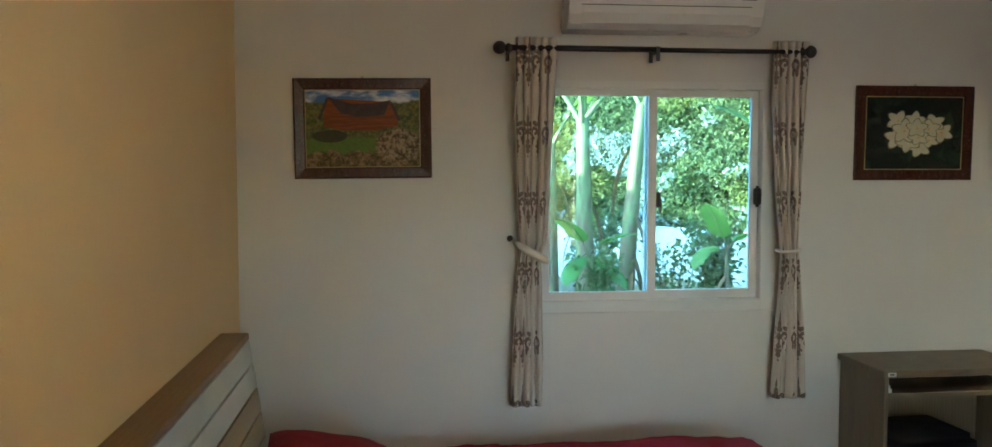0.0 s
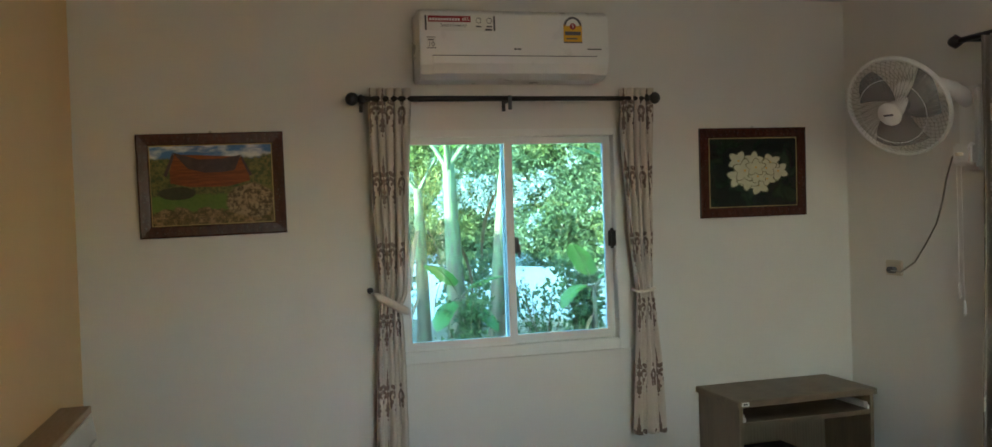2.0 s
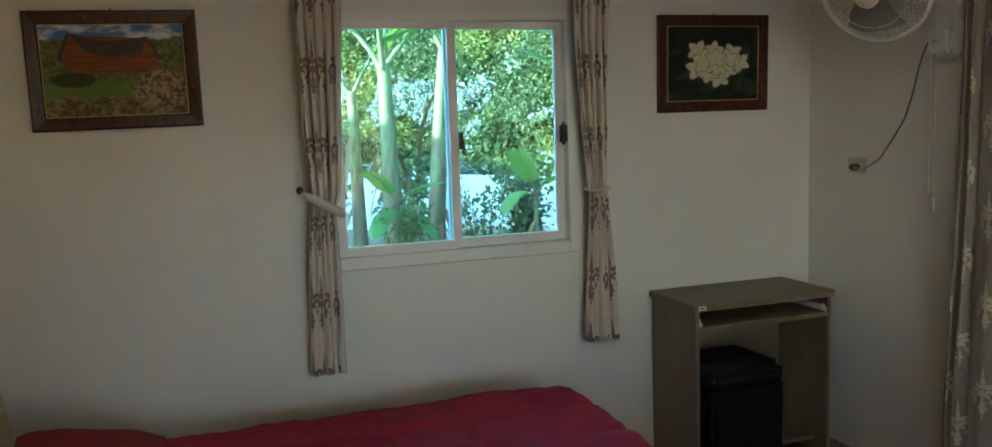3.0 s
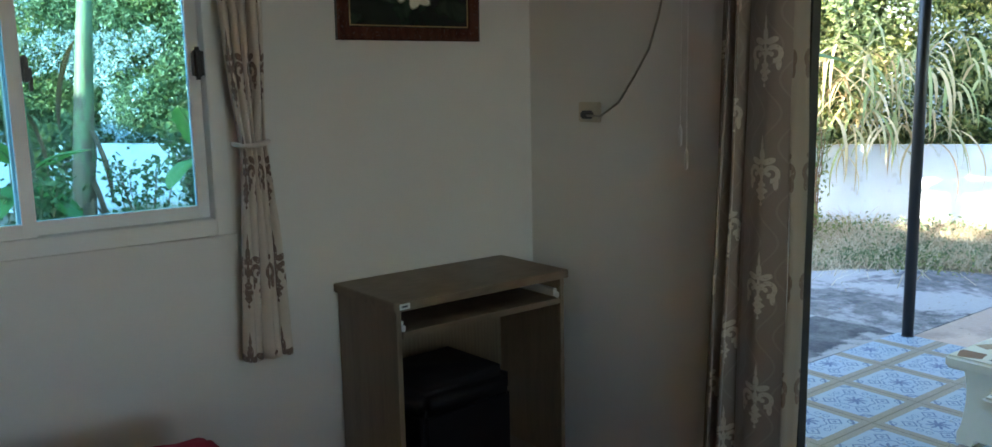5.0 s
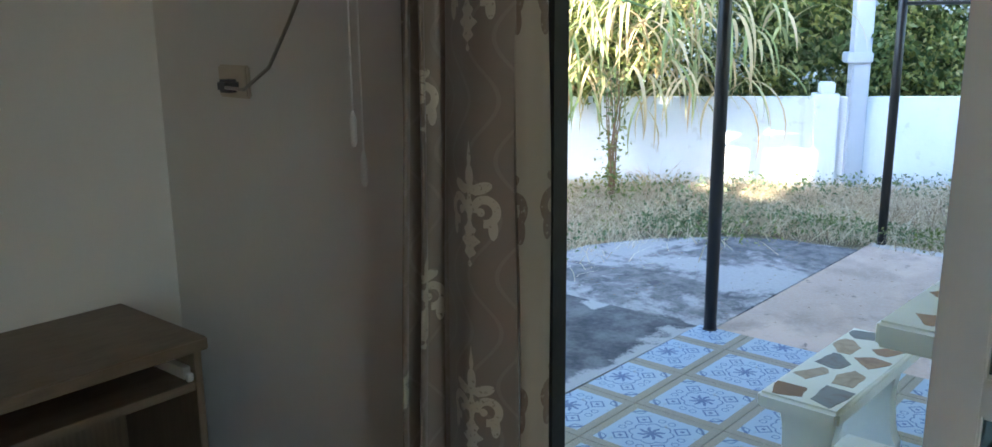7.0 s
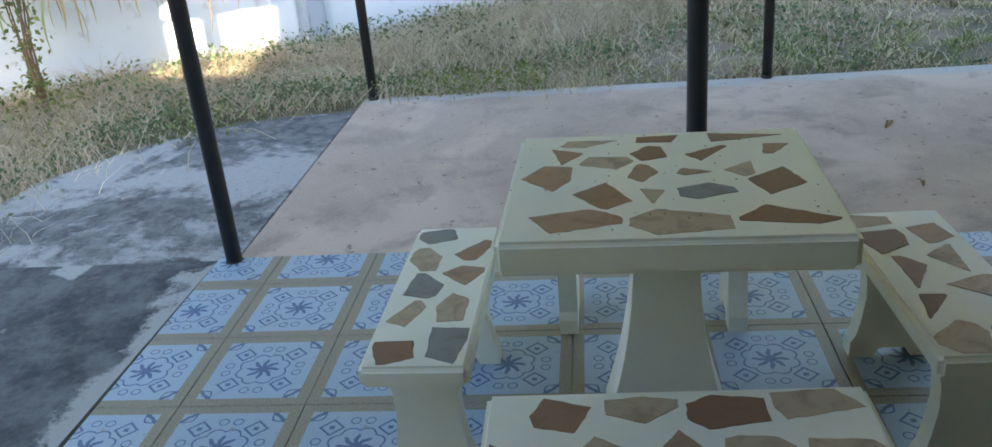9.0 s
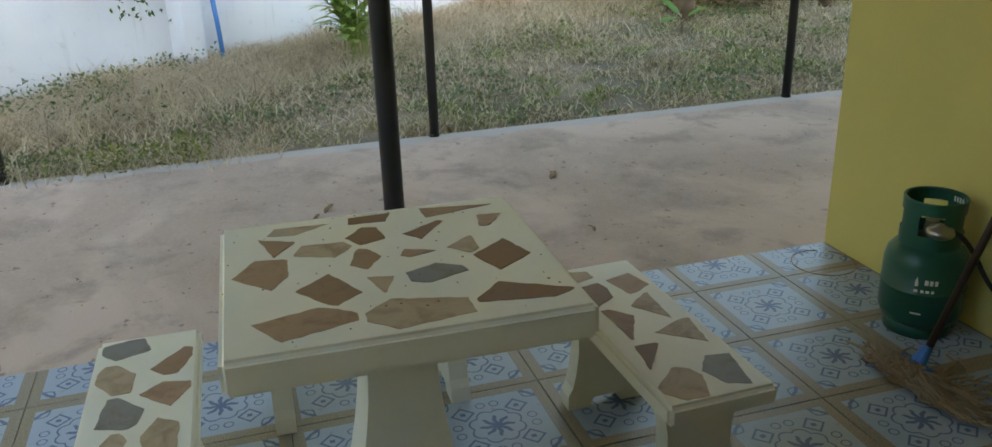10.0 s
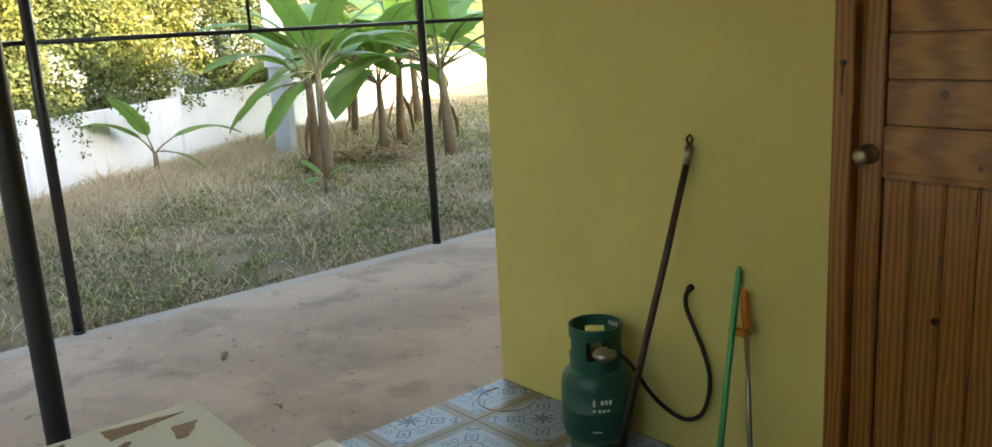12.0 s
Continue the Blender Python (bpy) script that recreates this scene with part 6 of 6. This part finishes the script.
g = np.array([noise.noise((a * 0.9, b * 0.9, 9.0)) for a, b in p])
p, g = p[g > 0.0], g[g > 0.0]
tagged(leaves("weeds", np.column_stack([p, GZ + r.uniform(0.02, 0.30, len(p))]), 0.04, M["leaf_bush"], -0.3), "low leafy weeds at the foot of the wall", "weeds", "", "stuff")
# the sunny tufts and the weeds at the slab edges
edge = np.concatenate([np.column_stack([r.uniform(8.0, 9.6, 2500), r.normal(1.15, 0.28, 2500)]), np.column_stack([r.normal(8.95, 0.10, 1600), r.uniform(-1.2, 0.8, 1600)]), np.column_stack([r.uniform(5.5, 7.6, 2200), r.normal(2.0, 0.28, 2200)])])
tagged(leaves("edge_weeds", np.column_stack([edge, GZ + r.uniform(0.02, 0.16, len(edge))]), 0.032, M["leaf_bush"], -0.4), "small weeds growing over the slab edge", "weeds", "", "stuff")
edge2 = np.concatenate([np.column_stack([r.uniform(5.0, 9.4, 7000), r.normal(2.0, 0.35, 7000)]), np.column_stack([r.normal(8.95, 0.12, 1500), r.uniform(-1.6, 0.9, 1500)])])
tagged(blades("edge_straw", edge2, np.full(len(edge2), GZ), 0.12, 0.003, M["dry_grass"], 1.5), "dry straw spilling over the slab edge", "straw", "", "stuff")


def banana_leaf(bm, root, heading, length, width, rise, fall, fold=0.25, cols=5, rows=14):
    """An arched blade with a midrib; heading in degrees, rise and fall shape the arc."""
    h = Vector((math.sin(radians(heading)), math.cos(radians(heading)), 0))
    sd = Vector((h.y, -h.x, 0))
    prev, pos, ang = [], Vector(root), radians(rise)
    step = length / rows
    mids = []
    for i in range(rows + 1):
        t = i / rows
        w = width / 2 * min(1.0, (t / 0.18) ** 0.6 if t < 0.18 else 1.0) * (1 - max(0.0, (t - 0.62) / 0.38) ** 2.2)
        nrm = Vector((0, 0, 1)) * math.cos(ang) - h * math.sin(ang)
        line = []
        for j in range(-cols, cols + 1):
            u = j / cols
            rag = 1 + 0.05 * math.sin(i * 2.3 + j)
            line.append(bm.verts.new(pos + sd * (w * u * rag) + nrm * (fold * w * abs(u) - 0.35 * w * u * u)))
        if prev:
            for k in range(2 * cols):
                bm.faces.new((prev[k], prev[k + 1], line[k + 1], line[k]))
        prev = line
        mids.append(pos - nrm * 0.004)
        pos = pos + (h * math.cos(ang) + Vector((0, 0, 1)) * math.sin(ang)) * step
        ang -= radians(fall) / rows
    return mids


n = Nodes("banana_leaf")
co = n.coord()
ribs = n.noise(n.coord("Object", (26, 26, 6)), 1.0, 3)
c = n.mix(n.noise(co, 2.5, 4), (0.09, 0.22, 0.05), (0.17, 0.31, 0.08))
c = n.mix(n.math("MULTIPLY", n.step(n.noise(co, 7, 5), 0.62, 0.74), 0.5), c, (0.30, 0.26, 0.07))
n.finish(c, 0.35, ribs, 0.15, 0.004)
tr = n.t.nodes.new("ShaderNodeBsdfTranslucent")
n.put(tr.inputs["Color"], n.mix(0.5, c, (0.25, 0.40, 0.05)))
mx = n.t.nodes.new("ShaderNodeMixShader")
mx.inputs[0].default_value = 0.4
n.t.links.new(n.b.outputs[0], mx.inputs[1])
n.t.links.new(tr.outputs[0], mx.inputs[2])
n.t.links.new(mx.outputs[0], n.t.nodes["Material Output"].inputs[0])
M["banana_leaf"] = n.m
n = Nodes("banana_stem")
co = n.coord()
z = n.xyz(co)[2]
f = n.step(n.math("ADD", n.math("MULTIPLY", z, 0.28), n.math("MULTIPLY", n.noise(n.coord("Object", (5, 5, 1.4)), 3.0, 6), 1.7)), 1.12, 1.38)
c = n.mix(f, n.mix(n.noise(co, 12, 5), (0.24, 0.17, 0.10), (0.10, 0.065, 0.04)), n.mix(n.noise(co, 6, 4), (0.15, 0.20, 0.075), (0.27, 0.29, 0.14)))
M["banana_stem"] = n.finish(c, 0.55, n.noise(n.coord("Object", (30, 30, 2)), 1.0, 4), 0.3, 0.01)
M["dead_leaf"] = plain("dead_banana_leaf", (0.26, 0.16, 0.08), (0.14, 0.085, 0.045), 4, 30, 0.85, 0.4, 0.01)


def banana(x, y, h, r, specs, lean=(0, 0), dead=3, seed=1, label="banana plant with broad arching green leaves"):
    th = thing("banana_plant", label, "banana plant", (x, y, GZ - 0.02))
    rb = random.Random(seed)
    pts = [(lean[0] * (k / 6) ** 1.3 * h, lean[1] * (k / 6) ** 1.3 * h, h * k / 6) for k in range(7)]
    part("trunk", tube(bmesh.new(), pts, [r * (1.15 - 0.55 * k / 6) for k in range(7)], 12), M["banana_stem"], th, smooth=True)
    top = Vector(pts[-1])
    for hd, ln, wd, rise, fall in specs:
        bm = bmesh.new()
        h_ = Vector((math.sin(radians(hd)), math.cos(radians(hd)), 0))
        st = top + h_ * r * 0.4
        en = st + (h_ * math.cos(radians(rise)) + Vector((0, 0, 1)) * math.sin(radians(rise))) * ln * 0.28
        mids = banana_leaf(bm, en, hd, ln, wd, rise - 8, fall)
        lf = part("leaf", bm, M["banana_leaf"], th, smooth=True)
        bm = bmesh.new()
        path = [top - Vector((0, 0, 0.25 * min(1, h))), st, (st + en) / 2 + Vector((0, 0, 0.01))] + mids
        tube(bm, path, [r * 0.45, r * 0.32, r * 0.25] + [max(0.004, r * 0.2 * (1 - k / len(mids))) for k in range(len(mids))], 6)
        part("midrib", bm, M["banana_stem"], lf, smooth=True)
    for k in range(dead):
        bm = bmesh.new()
        a = rb.uniform(0, 360)
        zz = h * rb.uniform(0.25, 0.85)
        banana_leaf(bm, (pts[3][0], pts[3][1], zz), a, rb.uniform(0.3, 0.6) * min(1.5, h), 0.055, -50, 45, 0.6, 2, 8)
        part("dead_leaf", bm, M["dead_leaf"], th, "dry brown hanging leaf", True)
    return th


# seen over the yard
banana(12.3, -6.3, 1.25, 0.064, [(352, 1.25, 0.40, 48, 62), (335, 1.0, 0.36, 72, 40), (5, 0.85, 0.30, 2, 60), (350, 0.8, 0.28, -22, 35), (25, 0.9, 0.34, 66, 50), (185, 1.25, 0.42, 40, 72), (165, 1.15, 0.42, 24, 70), (210, 1.1, 0.38, 62, 50), (120, 1.2, 0.40, 58, 55), (270, 1.0, 0.36, 74, 45)], (0.0, 0.02), 2, 3)
banana(12.9, -6.5, 1.1, 0.07, [(350, 1.2, 0.38, 40, 70), (60, 1.1, 0.36, 60, 70), (170, 1.2, 0.38, 50, 70), (250, 1.0, 0.36, 60, 60), (15, 0.9, 0.3, 0, 60)], (0.02, 0.0), 3, 4)
for k, (bx, by, bh) in enumerate(((13.7, -8.0, 0.95), (14.3, -8.7, 1.35), (12.6, -8.3, 1.15), (15.4, -8.6, 1.2), (16.2, -10.4, 1.5))):
    sp = [(40 * j + 17 * k, 1.35 + 0.12 * (j % 3), 0.42, 22 + 15 * (j % 4), 68) for j in range(10)]
    banana(bx, by, bh, 0.06 + 0.008 * (k % 3), sp, (0.07 * (-1) ** k, 0.03 * (k % 3 - 1)), 5, 10 + k, "banana plant with tattered leaves and a dry brown stem")
banana(13.9, -4.95, 0.42, 0.04, [(350, 0.8, 0.26, 52, 60), (330, 0.75, 0.26, 70, 40), (175, 0.95, 0.26, 32, 60), (200, 0.6, 0.2, -5, 60)], (0, 0), 1, 7, "young banana plant with few broad leaves")
banana(11.7, -5.9, 0.14, 0.02, [(330, 0.32, 0.12, 30, 50), (60, 0.3, 0.12, 60, 40), (190, 0.25, 0.1, 50, 50)], (0, 0), 0, 9, "small banana shoot in the grass")
# seen through the north window
banana(2.66, 5.5, 2.35, 0.105, [(300, 1.3, 0.4, 55, 60), (20, 1.4, 0.42, 60, 60), (80, 1.3, 0.4, 50, 70), (200, 1.2, 0.4, 65, 60)], (-0.02, 0.0), 6, 21)
banana(2.36, 5.9, 2.1, 0.08, [(270, 1.3, 0.4, 50, 70), (330, 1.2, 0.4, 60, 60), (120, 1.2, 0.4, 60, 60)], (-0.01, 0.0), 5, 22)
banana(3.03, 5.35, 2.5, 0.095, [(60, 1.3, 0.4, 60, 60), (150, 1.2, 0.4, 60, 60), (330, 1.2, 0.4, 55, 60)], (0.075, 0.0), 7, 23)
banana(3.89, 4.60, 1.02, 0.030, [(228, 0.50, 0.25, 60, 15), (140, 0.42, 0.20, 50, 60), (240, 0.45, 0.18, 15, 80), (60, 0.4, 0.16, 40, 70)], (0, 0), 1, 24, "young banana plant with few broad leaves")
banana(2.58, 5.0, 0.95, 0.030, [(140, 0.52, 0.24, 40, 35), (225, 0.55, 0.24, 55, 40), (150, 0.5, 0.2, -12, 30), (215, 0.5, 0.2, -5, 40)], (0, 0), 0, 25, "young banana plant with few broad leaves")
banana(4.95, 5.3, 1.6, 0.09, [(30, 1.2, 0.4, 60, 60), (200, 1.1, 0.4, 60, 60), (300, 1.2, 0.4, 65, 50)], (0.05, 0.0), 5, 26)
# one whose leaf reaches over the slab
banana(5.7, 1.6, 1.60, 0.08, [(149.7, 1.12, 0.36, 24, 40), (20, 1.2, 0.36, 60, 60), (300, 1.2, 0.36, 50, 60), (240, 1.1, 0.36, 55, 60)], (0.0, 0.0), 4, 27)


def shrub(x, y, h, spread, n_leaf, size, material, seed, label, name="shrub", stems=9, lean=0.35):
    th = thing(name, label, "shrub", (x, y, GZ))
    rb = random.Random(seed)
    pts = []
    for k in range(stems):
        a, t_ = rb.uniform(0, 6.283), rb.uniform(0.1, lean)
        path = []
        for q in range(6):
            f = q / 5
            path.append(Vector((math.cos(a) * spread * t_ * 2 * f + rb.uniform(-0.02, 0.02), math.sin(a) * spread * t_ * 2 * f + rb.uniform(-0.02, 0.02), h * f * rb.uniform(0.93, 1.0))))
        part("stem", tube(bmesh.new(), path, [0.012, 0.010, 0.008, 0.006, 0.004, 0.002], 5), M["dead_leaf"], th)
        for q in range(n_leaf // stems):
            f = rb.uniform(0.15, 1.0)
            i = min(4, int(f * 5))
            p = path[i].lerp(path[i + 1], f * 5 - i)
            pts.append(p + Vector((rb.gauss(0, 1), rb.gauss(0, 1), rb.gauss(0, 0.7))) * spread * 0.16)
    leaves("foliage", np.array(pts), size, material, 0.1, 0.3, th)
    return th


shrub(2.58, 4.7, 1.0, 0.42, 900, 0.062, M["leaf_dark"], 51, "leafy green shrub at the foot of the banana plants")
shrub(3.48, 5.0, 1.05, 0.42, 700, 0.060, M["leaf_dark"], 52, "leafy green shrub outside the window")
shrub(2.1, 7.2, 1.2, 0.6, 1500, 0.085, M["leaf_bush"], 55, "leafy shrub before the garden wall")
shrub(3.2, 7.8, 1.3, 0.6, 1500, 0.085, M["leaf_bush"], 56, "leafy shrub before the garden wall")
shrub(4.6, 6.9, 1.3, 0.6, 1500, 0.085, M["leaf_dark"], 57, "leafy shrub before the garden wall")
shrub(8.25, 2.75, 1.5, 0.30, 420, 0.05, M["leaf_bush"], 53, "thin tall weed with bare grey stems", "tall_weed", 7, 0.2)
shrub(8.66, 2.12, 1.25, 0.30, 330, 0.045, M["leaf_bush"], 54, "thin tall weed with bare grey stems", "tall_weed", 7, 0.2)


def reeds(x, y, n_, h, material, seed, label, name):
    """A clump of arching stems, each with strap leaves in two rows."""
    th = thing(name, label, "plant", (x, y, GZ))
    rb = random.Random(seed)
    for k in range(n_):
        a, tilt = rb.uniform(0, 6.283), rb.uniform(0.1, 0.55)
        hh = h * rb.uniform(0.6, 1.0)
        bx, by = rb.gauss(0, 0.06), rb.gauss(0, 0.06)
        path = [Vector((bx + math.cos(a) * tilt * hh * f * f, by + math.sin(a) * tilt * hh * f * f, hh * f * (1 - 0.12 * f))) for f in (0, 0.25, 0.5, 0.75, 1)]
        bm = tube(bmesh.new(), path, [0.007, 0.006, 0.005, 0.004, 0.002], 5)
        for q in range(11):
            f = 0.25 + 0.75 * q / 11
            i = min(3, int(f * 4))
            p = path[i].lerp(path[i + 1], f * 4 - i)
            hd = math.degrees(math.atan2(math.cos(a), math.sin(a))) + (75 if q % 2 else -75) + rb.uniform(-15, 15)
            banana_leaf(bm, p, hd, 0.38 * rb.uniform(0.7, 1.15), 0.055, 45, 75, 0.3, 1, 6)
        part("stalk", bm, material, th)


reeds(11.46, -2.50, 17, 1.4, M["reed_leaf"], 61, "green ginger-like plant with narrow leaves by the wall", "ginger_plant")
bm = bmesh.new()
rb = random.Random(70)
for k in range(330):
    p = wall_point(rb.uniform(12.2, 13.9) if k % 3 else rb.uniform(11.2, 14.4), rb.uniform(-0.05, 0.4))
    banana_leaf(bm, (p.x, p.y, rb.uniform(0.65, 1.6)), rb.choice((230, 250, 235, 300, 140, 180)) + rb.uniform(-40, 40), rb.uniform(0.6, 1.25), rb.uniform(0.014, 0.034), rb.uniform(20, 70), rb.uniform(120, 170), 0.3, 1, 10)
M["cane_leaf"] = leafy("dry_cane_leaf", (0.60, 0.48, 0.28), (0.26, 0.32, 0.12), (0.42, 0.29, 0.15), 0.6, 0.4)
tagged(link("cane_clump", bm, M["cane_leaf"]), "tall cane grass with dry leaves drooping over the wall", "cane grass", "", "stuff")
# stump litter under the banana plants
th = thing("leaf_pile", "heap of dead banana leaves and stalks on the grass", "leaf pile", (13.1, -7.3, GZ))
for k in range(26):
    bm = bmesh.new()
    banana_leaf(bm, (rb.gauss(0, 0.2), rb.gauss(0, 0.2), rb.uniform(0.02, 0.16)), rb.uniform(0, 360), rb.uniform(0.3, 0.6), 0.09, rb.uniform(-5, 25), 40, 0.5, 2, 7)
    part("dead_leaf", bm, M["dead_leaf"], th, smooth=True)
for lx, ly, sz in ((7.73, -1.78, 0.05), (7.62, -1.70, 0.035), (7.80, -3.02, 0.05), (7.0, -2.9, 0.03)):
    bm = bmesh.new()
    banana_leaf(bm, (0, 0, 0.012), 40 * lx, sz * 1.6, sz * 0.6, 12, 60, 0.6, 2, 5)
    banana_leaf(bm, (0, 0, 0.010), 40 * lx + 130, sz * 1.2, sz * 0.5, 14, 60, 0.6, 2, 5)
    th = thing("fallen_leaf", "curled brown fallen leaf on the concrete", "leaf", (lx, ly, ZC - 0.012), group="fallen leaves")
    part("blade", bm, M["dead_leaf"], th)
bm = bmesh.new()
for k in range(420):
    x, y = (rb.uniform(6.6, 8.75), rb.uniform(-5.5, -0.1)) if k % 3 else (rb.uniform(6.6, 8.4), rb.uniform(0.05, 1.1))
    sz, a = rb.uniform(0.004, 0.014), rb.uniform(0, 6.28)
    q = [Vector((x + math.cos(a + t) * sz * f, y + math.sin(a + t) * sz * f, ZC - 0.004 + rb.uniform(0, 0.004))) for t, f in ((0, 1), (1.6, 0.4), (3.1, 0.9), (4.6, 0.45))]
    bm.faces.new([bm.verts.new(v) for v in q])
for k in range(60):
    x, y = rb.uniform(4.93, 5.65), rb.uniform(-2.02, -1.28)
    sz, a = rb.uniform(0.002, 0.006), rb.uniform(0, 6.28)
    q = [Vector((x + math.cos(a + t) * sz, y + math.sin(a + t) * sz * 0.6, ZT + 0.7315)) for t in (0, 1.6, 3.1, 4.6)]
    bm.faces.new([bm.verts.new(v) for v in q])
tagged(link("litter", bm, M["dead_leaf"]), "scattered crumbs of dry leaf and grit", "litter", "", "stuff")

# ---- floor pieces ----
tile_meshes = {}
tiles = bpy.data.objects["pavement"]


def tile_mesh(x0, x1, y0, y1):
    key = tuple(round(v, 3) for v in (x0, x1, y0, y1))
    if key not in tile_meshes:
        bm = bmesh.new()
        g = 0.0012
        b = 0.0016
        lo = [(x0 + g, y0 + g), (x1 - g, y0 + g), (x1 - g, y1 - g), (x0 + g, y1 - g)]
        hi = [(x0 + g + b, y0 + g + b), (x1 - g - b, y0 + g + b), (x1 - g - b, y1 - g - b), (x0 + g + b, y1 - g - b)]
        a = [bm.verts.new((*p, -0.012)) for p in lo]
        m_ = [bm.verts.new((*p, -b)) for p in lo]
        c_ = [bm.verts.new((*p, 0.0)) for p in hi]
        for i in range(4):
            j = (i + 1) % 4
            bm.faces.new((a[i], a[j], m_[j], m_[i]))
            bm.faces.new((m_[i], m_[j], c_[j], c_[i]))
        bm.faces.new(c_)
        me = bpy.data.meshes.new("tile")
        bm.to_mesh(me)
        bm.free()
        me.materials.append(M["tile"])
        tile_meshes[key] = me
    return tile_meshes[key]


TX, TY = 6.413, 0.001          # centre of the first tile by the corner post
for i in range(8):
    for j in range(11):
        cx, cy = TX - 0.4 * i, TY - 0.4 * j
        x0, x1 = max(cx - 0.2, OUT_X + 0.05), min(cx + 0.2, XT)
        y0, y1 = max(cy - 0.2, YY), min(cy + 0.2, 0.075)
        if x1 - x0 < 0.02 or y1 - y0 < 0.02:
            continue
        ob = new("tile", tile_mesh(x0 - cx, x1 - cx, y0 - cy, y1 - cy))
        ob.parent = tiles
        ob.location = (cx, cy, ZT)
floor = bpy.data.objects["floor"]
plank_meshes = {}
for i in range(24):
    x0 = 0.15 * i
    x1 = min(x0 + 0.1485, XE - 0.002)
    y = YS - (0.37 * i) % 1.2
    while y < 0:
        y0, y1 = max(y, YS), min(y + 1.2, 0.0)
        if y1 - y0 > 0.03 and x1 - x0 > 0.02:
            key = (round(x1 - x0, 3), round(y1 - y0, 3))
            if key not in plank_meshes:
                bm = box(bmesh.new(), (0, 0, -0.0115), (x1 - x0, y1 - y0 - 0.0015, 0.0), 0.0012, 1)
                me = bpy.data.meshes.new("plank")
                bm.to_mesh(me)
                bm.free()
                me.materials.append(M["floor_plank"])
                plank_meshes[key] = me
            ob = new("plank", plank_meshes[key])
            ob.parent = floor
            ob.location = (x0, y0, 0.0)
        y += 1.2
